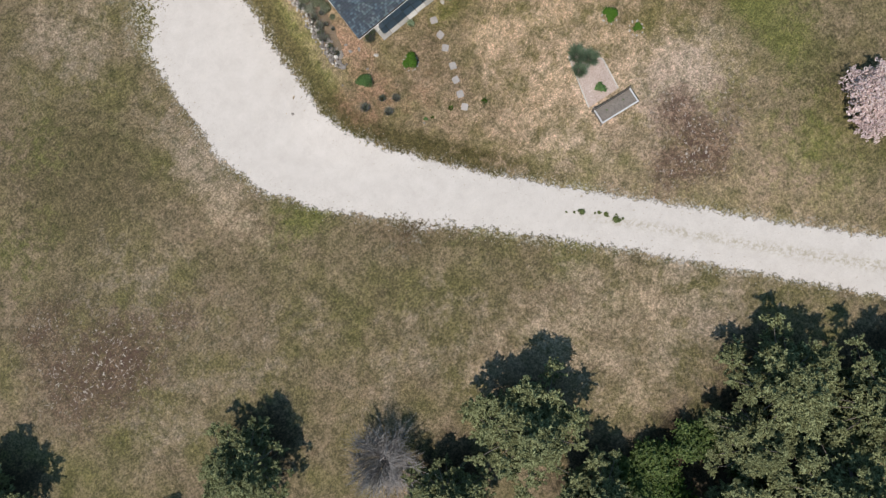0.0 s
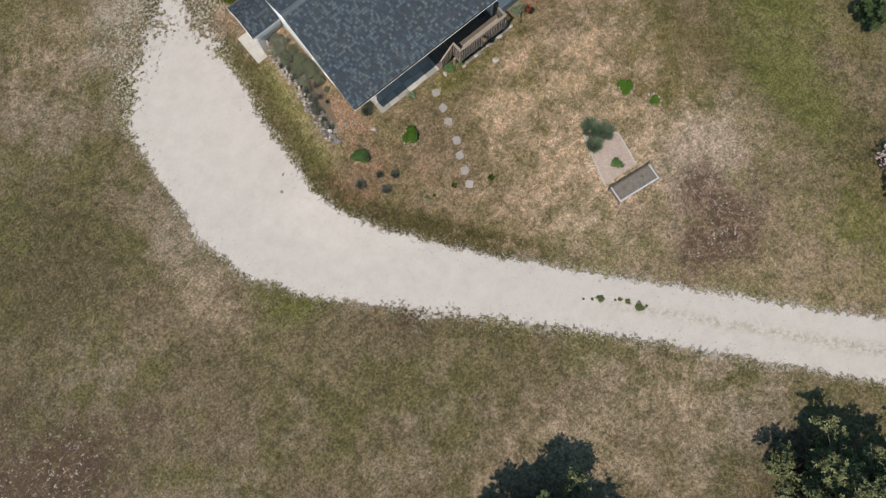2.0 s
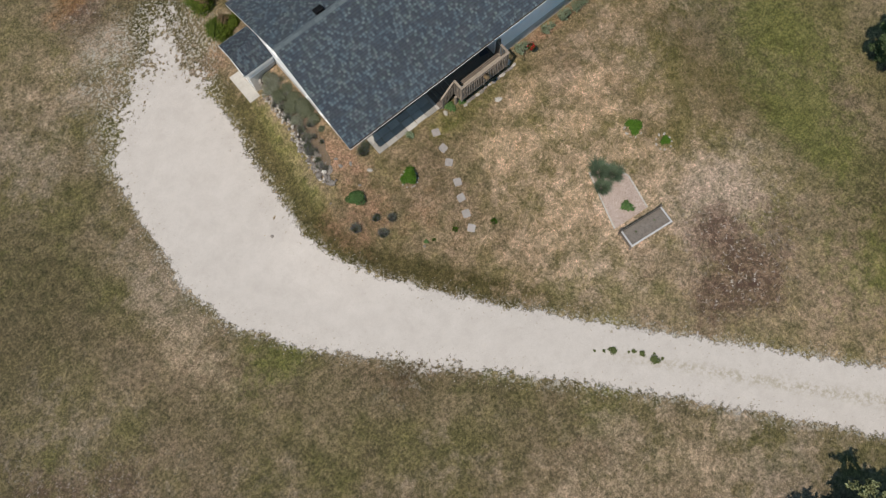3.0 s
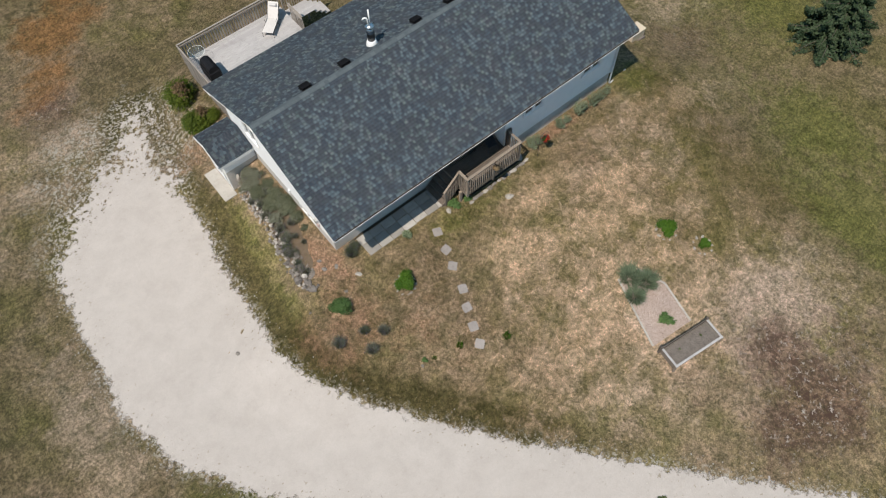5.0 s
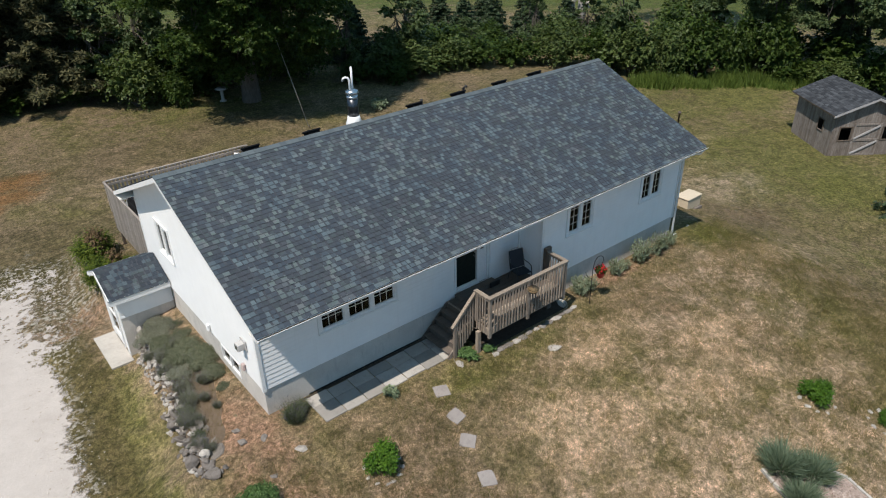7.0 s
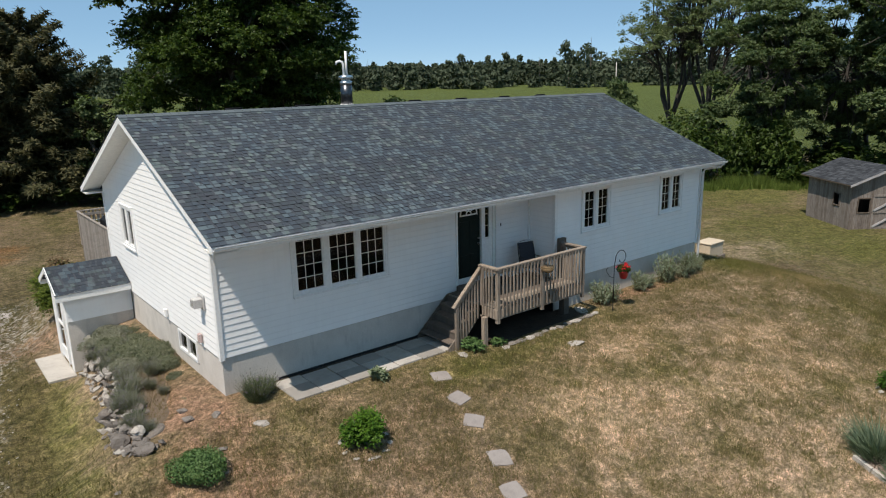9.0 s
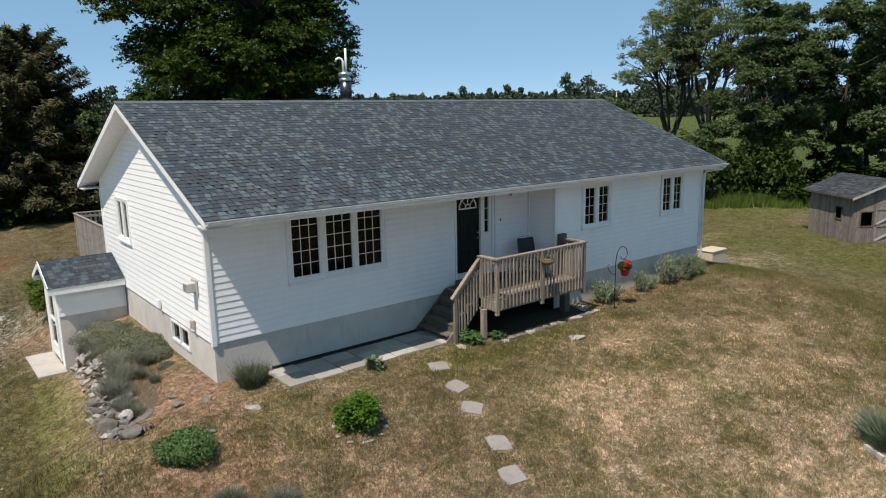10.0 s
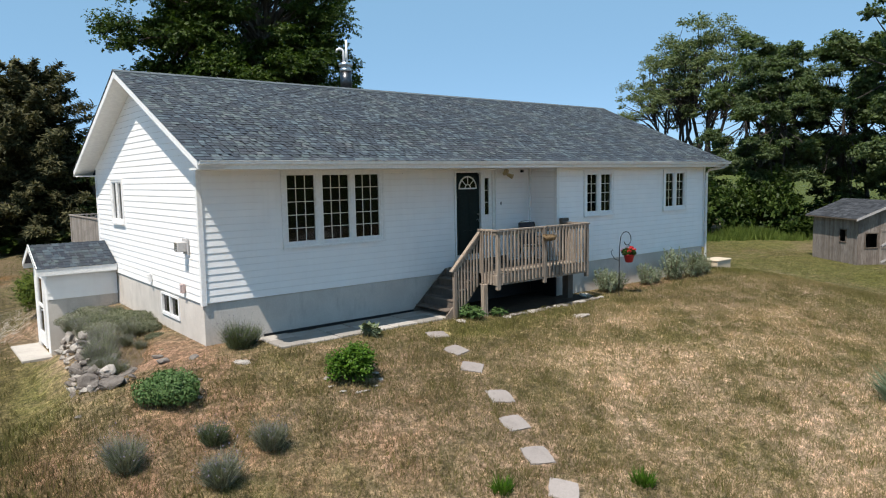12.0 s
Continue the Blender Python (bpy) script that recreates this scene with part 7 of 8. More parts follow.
for x0, x1, y0, y1 in ((-L2 - 0.03, L2 + 0.03, -W2 - 0.03, -W2 + 0.07), (-L2 - 0.03, -L2 + 0.07, -W2 + 0.07, W2), (L2 - 0.07, L2 + 0.03, -W2 + 0.07, W2)):
    part("cap_board", boxed(x0, x1, y0, y1, 0.002, 0.03, 0.004, pm), PALE_WOOD, planter)
for sx in (-1, 1):
    for sy in (-1, 1):
        part("leg", boxed(sx * L2 - 0.05, sx * L2 + 0.05, sy * W2 - 0.05, sy * W2 + 0.05, -0.75, -0.02 if sy < 0 else 0.16, 0.004, pm), DARK_WOOD if sy > 0 else DECK_WOOD, planter)
part("soil", boxed(-L2 + 0.05, L2 - 0.05, -W2 + 0.05, W2 - 0.05, -0.4, -0.05, 0.01, pm), GREY_SOIL, planter)
for x, y in ((13.85, 1.45), (15.05, 1.3)):
    c = copy_thing(tuft, pose(x, y, -1.22, 0, 0, x * 90) @ Matrix.Scale(0.34, 4))
    c["label"] = "small green seedlings in the planter soil"

# shepherd's hook with a red pot
hook = thing("shepherd_hook", (15.45, 12.5, 0), "black wrought-iron shepherd's hook in the lawn", "plant hook")
hx, hy = 15.50, 12.46
bm = bmesh.new()
pts = [(hx, hy, -0.1), (hx, hy, 1.30)]
for i in range(15):
    # half a circle over the pot, ending in a curl
    a = math.pi - math.pi * 1.75 * i / 14
    r = 0.21 if i < 9 else 0.21 - 0.025 * (i - 8)
    pts.append((hx + 0.21 + r * math.cos(a), hy - 0.05 - 0.02 * math.cos(a), 1.50 + r * math.sin(a) * 1.1))
tube(bm, pts, [0.012] * len(pts), 7)
part("pole", bm, DARK, hook, "", True)
bm = bmesh.new()
pts = [(hx, hy, 0.95), (hx - 0.12, hy + 0.05, 1.0), (hx - 0.2, hy + 0.09, 1.12), (hx - 0.22, hy + 0.1, 1.22), (hx - 0.17, hy + 0.08, 1.26)]
tube(bm, pts, [0.009] * 5, 6)
part("side_arm", bm, DARK, hook, "", True)
pot = thing("hanging_pot", (hx + 0.2, hy - 0.1, 1.0), "red hanging pot of red geraniums", "flower pot")
px, py, pz = hx + 0.35, hy - 0.06, 0.88
bm = bmesh.new()
tube(bm, [(px, py, pz), (px, py, pz + 0.02), (px, py, pz + 0.19), (px, py, pz + 0.2), (px, py, pz + 0.225), (px, py, pz + 0.225), (px, py, pz + 0.17)], [0.085, 0.10, 0.145, 0.16, 0.16, 0.14, 0.13], 18)
part("pot", bm, RED, pot, "", True)
rng = np.random.default_rng(61)
pts, way = shell(rng, 420, (px, py, pz + 0.27), (0.2, 0.2, 0.12), 0.3, -0.6)
v, q = leaf_quads(pts, way, 0.045, rng)
leafy("foliage", v, q, BRUSH, pot)
pts, way = shell(rng, 44, (px - 0.02, py, pz + 0.34), (0.23, 0.2, 0.1), 0.5, -0.2)
v, q = leaf_quads(pts, way, 0.045, rng)
leafy("bloom", v, q, RED_BLOOM, pot, "red geranium flowers", "stuff")
bm = bmesh.new()
for a in (0.3, 2.4, 4.5):
    tube(bm, [(px + 0.15 * math.cos(a), py + 0.15 * math.sin(a), pz + 0.21), (px, py, 1.37)], [0.004] * 2, 4)
part("hanger", bm, DARK, pot)

# golden junipers by the side entry
jun = stand(shrub("golden_juniper", 1.15, 1.4, 51, JUNIPER, 15000, 0.045, "rounded golden-green juniper with a brown centre", 11, group="junipers"), 4.0, 27.5, 0, 1.02, sink=0.1)
again(jun, 3.85, 25.2, 90, 0.9, sink=0.1)
again(jun, 4.55, 25.1, 200, 0.5, sink=0.1)
dead = stand(shrub("dry_juniper_top", 0.62, 1.62, 52, BROWN_TWIG, 3600, 0.05, "dry brown twigs in the heart of the junipers", 6, group="dry juniper tops"), 4.15, 27.4, sink=0.0)
again(dead, 4.1, 25.3, 80, 0.75)


# ---------------------------------------------------------------- shed, boxes, poles
SHED = pose(37.89, 14.74, gz(38.9, 15.8) - 0.04, 0, 0, -36.5)
SL, SD, SH, SR = 3.75, 3.85, 2.45, 3.2          # front, depth, wall height, ridge height
shed = thing("garden_shed", (39, 15, -1.4), "small weathered grey board shed with shingled roof", "shed")


def board_wall(a, b, top, holes, parent):
    """Upright boards from a to b in the shed's plan; holes are spans along it."""
    long = math.hypot(b[0] - a[0], b[1] - a[1])
    wx, wy = (b[0] - a[0]) / long, (b[1] - a[1]) / long
    ox, oy = wy, -wx
    n = int(long / 0.16)
    for i in range(n):
        u0, u1 = long * i / n + 0.003, long * (i + 1) / n - 0.003
        mid = (u0 + u1) / 2
        spans = [(0.0 + rk.uniform(0, 0.04), top(mid))]
        for h0, h1, z0, z1 in holes:
            if h0 < mid < h1:
                spans = [q for lo, hi in spans for q in ((lo, min(hi, z0)), (max(lo, z1), hi)) if q[1] - q[0] > 0.03]
        for lo, hi in spans:
            bm = bmesh.new()
            j = rk.uniform(0, 0.008)
            prism(bm, [(a[0] + wx * u + ox * j, a[1] + wy * u + oy * j, z) for u, z in ((u0, lo), (u1, lo), (u1, hi), (u0, hi))], (ox * 0.022, oy * 0.022, 0))
            bmesh.ops.transform(bm, matrix=SHED, verts=bm.verts)
            part("board", bm, SHED_WOOD, parent)


def front_top(u):
    return SH + (SR - SH) * (1 - abs(u - SL / 2) / (SL / 2)) - 0.06


front_holes = [(0.38, 1.0, 0.92, 1.62), (2.72, 3.4, 0.92, 1.62)]
side_holes = [(2.45, 2.95, 1.15, 1.75)]
for a, b, top, holes in (((0, 0), (SL, 0), front_top, front_holes), ((0, SD), (0, 0), lambda u: SH, side_holes), ((SL, 0), (SL, SD), lambda u: SH, []), ((SL, SD), (0, SD), front_top, [])):
    w0 = bmesh.new()
    box(w0, min(a[0], b[0]) + 0.03, max(a[0], b[0]) - 0.03 if a[0] != b[0] else a[0] + 0.08, min(a[1], b[1]) + 0.03, (max(a[1], b[1]) - 0.03) if a[1] != b[1] else a[1] + 0.08, SH - 0.12, SH - 0.04)
    bmesh.ops.transform(w0, matrix=SHED, verts=w0.verts)
    wall = part("wall", w0, DARK_WOOD, shed, "silvered vertical boards")
    board_wall(a, b, top, holes, wall)
for u0, u1, z0, z1, face in ((0.38, 1.0, 0.92, 1.62, 0), (2.72, 3.4, 0.92, 1.62, 0), (2.45, 2.95, 1.15, 1.75, 1)):
    bm = bmesh.new()
    for a, b, c, d in ((u0 - 0.05, u1 + 0.05, z0 - 0.05, z0), (u0 - 0.05, u1 + 0.05, z1, z1 + 0.05), (u0 - 0.05, u0, z0, z1), (u1, u1 + 0.05, z0, z1)):
        if face == 0:
            box(bm, a, b, -0.055, -0.025, c, d)
        else:
            box(bm, -0.055, -0.025, SD - b, SD - a, c, d)
    bmesh.ops.transform(bm, matrix=SHED, verts=bm.verts)
    part("window_frame", bm, DARK_WOOD, shed)
bm = bmesh.new()
for a, b, c, d in ((1.12, 2.6, 0.86, 0.98), (1.12, 2.6, 0.04, 0.14), (1.12, 2.6, 1.72, 1.82), (1.12, 1.2, 0.14, 1.72), (2.52, 2.6, 0.14, 1.72)):
    box(bm, a, b, -0.06, -0.03, c, d)
bmesh.ops.transform(bm, matrix=SHED, verts=bm.verts)
shed_door = part("door", bm, SHED_WOOD, shed, "board door with pale diagonal braces")
for a, b in (((1.2, 0.16), (2.5, 0.84)), ((1.2, 1.0), (2.5, 1.7))):
    bm = bmesh.new()
    bar(bm, (a[0], -0.075, a[1]), (b[0], -0.075, b[1]), 0.028, 0.1)
    bmesh.ops.transform(bm, matrix=SHED, verts=bm.verts)
    part("brace", bm, PALE_WOOD, shed_door)
bm = bmesh.new()
box(bm, 0.1, SL - 0.1, 0.1, SD - 0.1, 0.02, 0.06)
bmesh.ops.transform(bm, matrix=SHED, verts=bm.verts)
part("floor", bm, DARK_WOOD, shed)
bm = bmesh.new()
o = 0.32
dz = (SR - SH) / (SL / 2)
ring = [(-o, -o, SH - o * dz), (SL / 2, -o, SR), (SL + o, -o, SH - o * dz), (SL + o, -o, SH - o * dz + 0.06), (SL / 2, -o, SR + 0.06), (-o, -o, SH - o * dz + 0.06)]
prism(bm, ring, (0, SD + 2 * o, 0))
bmesh.ops.transform(bm, matrix=SHED, verts=bm.verts)
shed_roof = part("roof", bm, DARK_WOOD, shed, "dark grey shingled roof")
run = math.hypot(1, dz)
for sgn in (1, -1):
    bm = bmesh.new()
    long = (SL / 2 + o) * run
    for row in range(int(long / 0.15) + 1):
        s0, s1 = row * 0.15, min(row * 0.15 + 0.17, long)
        y = -o - 0.02
        while y < SD + o:
            y1 = min(y + rk.choice((0.18, 0.25, 0.33)), SD + o + 0.02)
            ring = []
            for yy, s, h in ((y, s0, 0.0), (y1 - 0.005, s0, 0.0), (y1 - 0.005, s1, 0.0), (y, s1, 0.0), (y, s0, 0.016), (y1 - 0.005, s0, 0.016), (y1 - 0.005, s1, 0.006), (y, s1, 0.006)):
                x = -o + s / run
                ring.append(bm.verts.new((x if sgn > 0 else SL - x, yy, SH - o * dz + 0.062 + dz * s / run + h)))
            for f in ((4, 5, 6, 7), (0, 1, 5, 4), (1, 2, 6, 5), (3, 0, 4, 7), (2, 3, 7, 6)):
                bm.faces.new([ring[i] for i in f])
            y = y1
    bmesh.ops.transform(bm, matrix=SHED, verts=bm.verts)
    ob = part("shingle_field", bm, SHED_SHINGLE, shed_roof)
    ob["kind"] = "stuff"
for sgn in (1, -1):
    bm = bmesh.new()
    xa, xb = (-o, SL / 2) if sgn > 0 else (SL + o, SL / 2)
    prism(bm, [(xa, -o - 0.025, SH - o * dz + 0.07), (xb, -o - 0.025, SR + 0.07), (xb, -o - 0.025, SR - 0.06), (xa, -o - 0.025, SH - o * dz - 0.06)], (0, 0.024, 0))
    bmesh.ops.transform(bm, matrix=SHED, verts=bm.verts)
    part("rake_board", bm, PALE_WOOD, shed_roof, "pale rake board")
jug = thing("plastic_jug", (0, 0, 0), "white plastic jug on the grass by the shed", "jug")
jp = SHED @ Vector((3.9, -0.3, 0))
bm = bmesh.new()
jz = gz(jp.x, jp.y)
tube(bm, [(jp.x, jp.y, jz), (jp.x, jp.y, jz + 0.3), (jp.x, jp.y, jz + 0.4), (jp.x, jp.y, jz + 0.46)], [0.16, 0.17, 0.08, 0.06], 14)
part("body", bm, PVC, jug, "", True)

gen = thing("storage_box", (26.4, 15.4, -1.1), "cream plastic equipment box on a low pad beyond the house", "storage box")
bz = -0.73
part("pad", boxed(24.86, 25.98, 14.84, 15.64, bz - 0.4, bz + 0.08, 0.01), SHED_WOOD, gen)
part("body", boxed(24.92, 25.92, 14.92, 15.56, bz + 0.081, bz + 0.58, 0.02), CREAM, gen)
part("lid", boxed(24.89, 25.95, 14.89, 15.59, bz + 0.581, bz + 0.65, 0.025), CREAM, gen)
for i in range(5):
    part("louvre", boxed(25.92, 25.932, 14.98 + i * 0.11, 15.04 + i * 0.11, bz + 0.16, bz + 0.40), PAVER, gen)

bath = thing("birdbath", (17.0, 45.3, -1.1), "pale stone birdbath on a pedestal", "birdbath")
bx, by = 17.0, 45.6
b0 = gz(bx, by)
bm = bmesh.new()
tube(bm, [(bx, by, b0), (bx, by, b0 + 0.06), (bx, by, b0 + 0.12), (bx, by, b0 + 0.7), (bx, by, b0 + 0.75)], [0.24, 0.22, 0.11, 0.1, 0.16], 16)
part("pedestal", bm, PALE_SLAB, bath, "", True)
bm = bmesh.new()
tube(bm, [(bx, by, b0 + 0.75), (bx, by, b0 + 0.86), (bx, by, b0 + 0.88), (bx, by, b0 + 0.86), (bx, by, b0 + 0.80)], [0.16, 0.45, 0.46, 0.42, 0.1], 20)
part("bowl", bm, PALE_SLAB, bath, "", True)

pole = thing("utility_pole", (0, 0, 0), "thin pale utility pole out in the field", "pole")
ux, uy = 128, 98
bm = bmesh.new()
tube(bm, [(ux, uy, gz(ux, uy) - 0.5), (ux, uy, gz(ux, uy) + 9.5)], [0.14, 0.1], 8)
part("post", bm, PALE_BARK, pole, "", True)
stake = thing("garden_stake", (35.9, 22.7, -1.38), "dark post with a small cap in the lawn", "post")
sx, sy = 35.9, 22.7
bm = bmesh.new()
tube(bm, [(sx, sy, gz(sx, sy)), (sx, sy, gz(sx, sy) + 0.75), (sx, sy, gz(sx, sy) + 0.76), (sx, sy, gz(sx, sy) + 0.9)], [0.05, 0.05, 0.11, 0.09], 10)
part("post", bm, DARK_WOOD, stake, "", True)

rope = thing("rope", (18.67, 36.85, -1.14), "thin pale rope tied from a maple limb to the grass", "rope")
bm = bmesh.new()
tube(bm, [(18.67, 36.85, gz(18.67, 36.85) - 0.02), (18.42, 38.25, 2.1), (18.25, 39.3, 4.5), (18.1, 40.4, 7.2)], [0.014] * 4, 6)
part("cord", bm, PALE_BARK, rope, "", True)
bm = bmesh.new()
tube(bm, [(18.67, 36.85, gz(18.67, 36.85) - 0.05), (18.68, 36.83, gz(18.67, 36.85) + 0.14)], [0.02, 0.024], 6)
part("peg", bm, DARK_WOOD, rope, "", True)

# ---------------------------------------------------------------- trees
maple = stand(broad_tree("maple_tree", 24, 6.9, 1.4, 101, MAPLE, 420000, 0.115, 250, 0.5, label="huge dark green maple behind the house", clump_r=0.23, per=22, thin=0.13, rough=0.10, taper_by=0.12, apart=0.13), 18.5, 44.3, 0)
right_a = stand(broad_tree("ash_tree", 19, 4.9, 1.6, 102, ASH, 80000, 0.14, 74, 0.22, label="tall green ash at the lawn's edge", gaps=0.12, clump_r=0.22, rough=0.26, bark=DARK_BARK, group="ash trees at the lawn's edge"), 51.2, 24.2, 40, 0.76)
again(right_a, 54.6, 22.6, 160, 0.79, "tall leafy ash beyond the shed")
again(right_a, 52.6, 28.4, 250, 0.84)
again(right_a, 56.4, 20.6, 20, 0.80)
again(right_a, 50.8, 15.4, 300, 1.06)
locust = stand(broad_tree("locust_tree", 20, 6.2, 5.0, 103, LOCUST, 46000, 0.105, 120, 0.26, label="open-crowned locust with visible grey limbs", low=0.2, gaps=0.12, fork=6, clump_r=0.16, core=0.45, lower=-0.25, bark=DARK_BARK, apart=0.14, rough=0.2, group="locust trees"), 56.6, 38.2, 0, 0.83)
again(locust, 57.3, 33.8, 130, 0.92)
BRIGHT_BRUSH = make_leaf("sunny_shrub_leaf", (0.038, 0.066, 0.018), (0.140, 0.180, 0.058))
hedge = shrub("wild_shrub", 2.1, 3.2, 111, BRIGHT_BRUSH, 7000, 0.135, "dense wild green shrub in the hedgerow", 14, group="hedgerow shrubs")
hedge2 = shrub("wild_shrub", 1.9, 2.6, 112, MAPLE, 6200, 0.13, "dark green wild shrub in the hedgerow", 13, group="hedgerow shrubs")
spots = ((26.8, 43.5, 1.1, 1), (28.5, 41.8, 1.0, 0), (31, 42, 1.15, 1), (33.5, 41.2, 1.0, 0), (36, 40.5, 1.0, 0), (38.5, 39, .9, 0), (40.5, 37.0, 1.0, 0), (42.2, 34.5, .95, 0), (42.8, 31.6, 1.0, 1), (43.6, 29.2, 1.0, 0),
         (45.6, 28.0, 1.2, 1), (47.5, 26.2, 1.15, 0), (49.2, 24.6, 1.2, 1), (50.0, 22.5, 1.1, 0), (50.2, 19.6, 1.1, 1), (31, 45.5, 1.25, 1), (35, 44.5, 1.3, 1), (39, 43.2, 1.1, 0), (44, 40, 1.05, 0), (47, 36, 1.2, 0), (48.5, 31.5, 1.4, 0),
         (24.0, 46.5, 1.0, 1), (21, 48.5, 1.1, 1), (15.5, 50.5, 1.15, 0), (12.5, 51.0, 1.2, 1), (18.5, 50, 1.2, 0), (10.0, 52.3, 1.2, 1), (6.5, 53, 1.1, 1), (2.5, 53.5, 1.2, 1), (53, 26.5, 1.5, 0), (55, 22, 1.5, 1), (51.5, 17, 1.3, 1), (52, 33, 1.5, 1),
         (13.5, 49.5, .8, 0), (14.2, 46.6, .7, 1), (12.2, 48.2, .9, 1), (21.5, 47.5, 1.2, 1), (23.5, 48.6, 1.3, 1), (19.2, 49.2, 1.3, 1), (16.6, 49.2, 1.2, 1))
for i, (x, y, s, kind) in enumerate(spots):
    src = (hedge, hedge2)[(i * 7 + kind) % 3 > 0]
    again(src, x, y, i * 67, s * (0.85 + 0.35 * ((i * 37) % 11) / 11), sz=s * (0.6 + 1.15 * ((i * 53) % 13) / 13))
young = stand(broad_tree("young_tree", 6.5, 2.0, 0.8, 151, ASH, 9000, 0.15, 34, 0.1, label="young leafy tree in the hedgerow", clump_r=0.34, rough=0.25, per=12, group="young hedgerow trees"), 31.5, 44.2)
for i, (x, y, q) in enumerate(((36.8, 42.6, .6), (45.2, 38.0, .7), (41.4, 40.6, .6), (48.4, 29.4, 1.05), (27.0, 45.5, .8), (43.8, 33.0, .8), (23.0, 48.0, .9), (11.0, 51.0, .95), (13.2, 50.6, .9), (9.0, 52.6, 1.05), (14.8, 49.8, .75))):
    again(young, x, y, i * 61, q, sz=q * (0.85 + 0.3 * (i % 3)))
stand(hedge, 29.8, 43.6, 10, 1.1)
stand(hedge2, 34.0, 42.8, 10, 1.2)
stand(shrub("white_flowering_bush", 0.9, 0.9, 113, SAGE, 900, 0.13, "pale flowering bush at the edge of the trees", 7), 24.2, 37.3, 0, 0.8)
rng = np.random.default_rng(114)
k = 26000
q = rng.uniform(0, 1, k)
x = np.interp(q, (0, 0.3, 0.6, 1), (40.6, 43.6, 46.4, 50.2)) + rng.normal(0, 0.28, k) + 0.4 * np.sin(q * 31)
y = np.interp(q, (0, 0.3, 0.6, 1), (29.0, 27.2, 25.0, 20.4)) + rng.normal(0, 0.42, k) + 0.3 * np.sin(q * 47)
tall = 0.55 + 0.35 * np.sin(q * 37) * np.sin(q * 91) + 0.25 * np.sin(q * 13)
v, f = blades(np.stack((x, y, ground(x, y) - 0.02), 1), np.stack((rng.normal(0, 0.3, k), rng.normal(0, 0.3, k), np.ones(k)), 1), np.clip(tall, 0.25, 1.2), 0.05, rng)
tagged(new("tall_weeds", sheet("tall_weeds", v, f, WEED)), "band of tall green weeds before the trees", "weeds", kind="stuff")
blue = stand(spruce_tree("spruce_tree", 4.6, 2.3, 121, SPRUCE, 17, 0.10, 130, label="blue-green spruce standing on the lawn", group="spruces"), 34.4, 8.4)
for i, (x, y, s) in enumerate(((43.5, 48.5, .95), (41.0, 44.6, .95), (38.4, 45.4, 1.0), (46.5, 46.0, .95), (40, 50.5, .9), (38.7, 52, 0.8), (29.5, 48.5, 1.0), (49, 43.5, .8))):
    again(blue, x, y, i * 77, s, "young spruce in the hedgerow")
pine = stand(spruce_tree("pine_tree", 13.4, 6.1, 122, PINE, 30, 0.135, 210, -0.14, "big shaggy pine with brown-green boughs", 0.22, 0.05, 0.45, group="pines", long=5.0), 8.1, 54.6, 0, 0.93)
again(pine, 2.6, 56.5, 120, 0.95)
again(pine, 5.4, 55.6, 40, 0.82)
again(pine, -4.5, 56.0, 210, 1.05)
again(pine, 6.9, 58.4, 300, 0.88)
# dead snags in the hedgerow
snag = thing("dead_snag", (51, 42.6, -1.1), "bleached broken trunk standing in the hedgerow", "tree trunk")
bm = bmesh.new()
rng = np.random.default_rng(7)
tube(bm, [(50.6, 43.0, -1.4), (50.5, 43.1, 1.5), (50.4, 43.2, 3.4), (50.35, 43.2, 4.7)], [0.42, 0.34, 0.28, 0.1], 9)
limbs(bm, (50.5, 43.1, 1.2), [(51.4, 42.6, 1.6), (51.5, 42.9, 0.9), (49.9, 43.5, 3.0)], 0.16, 0.08, rng)
part("trunk", bm, PALE_BARK, snag, "", True)
copy_thing(snag, pose(49.6, 44.1, -1.3, 0, 0, 130) @ Matrix.Scale(0.9, 4))

# trees south of the drive
cedar = stand(broad_tree("cedar_tree", 7.4, 2.7, 0.4, 131, CEDAR, 62000, 0.074, 110, 0.16, label="bushy grey-green cedar south of the drive", low=0.4, clump_r=0.25, taper_by=0.62, rough=0.34, gaps=0.06, core=0.2, per=26, thin=0.085, long=3.2, group="cedars south of the drive"), -2.2, -9.9)
cedar_b = stand(broad_tree("cedar_tree", 7.0, 2.8, 0.4, 137, CEDAR, 60000, 0.074, 104, 0.16, label="ragged green cedar south of the drive", low=0.4, clump_r=0.27, taper_by=0.55, rough=0.38, gaps=0.08, core=0.2, per=26, thin=0.085, long=3.2, group="cedars south of the drive"), 10.4, -17.0, 30, 0.98)
again(cedar_b, -16.4, -1.2, 70, 0.76, "small yellowish-green cedar south of the drive", sz=0.8)
again(cedar_b, -8.6, -10.2, 140, 0.76)
again(cedar, 13.4, -20.6, 200, 1.0, sz=1.1)
again(cedar_b, 16.6, -22.2, 110, 0.8)
again(cedar, 8.1, -22.4, 250, 1.1)
again(cedar_b, -30.6, 7.0, 10, 0.9)
again(cedar, 3.6, -21.4, 10, 0.9)
again(cedar, -1.6, -15.4, 80, 0.8)
again(cedar_b, 7.2, -18.6, 150, 0.75)
again(cedar, -23.6, -0.6, 150, 0.4)
again(hedge, 2.3, -16.4, 10, 0.75, "bright green shrub between the cedars")
again(hedge, 4.8, -17.0, 100, 0.7)
again(hedge, 0.6, -16.6, 200, 0.7)
again(hedge2, 6.5, -20.5, 200, 0.8)
again(hedge2, 1.5, -19.0, 90, 0.9)
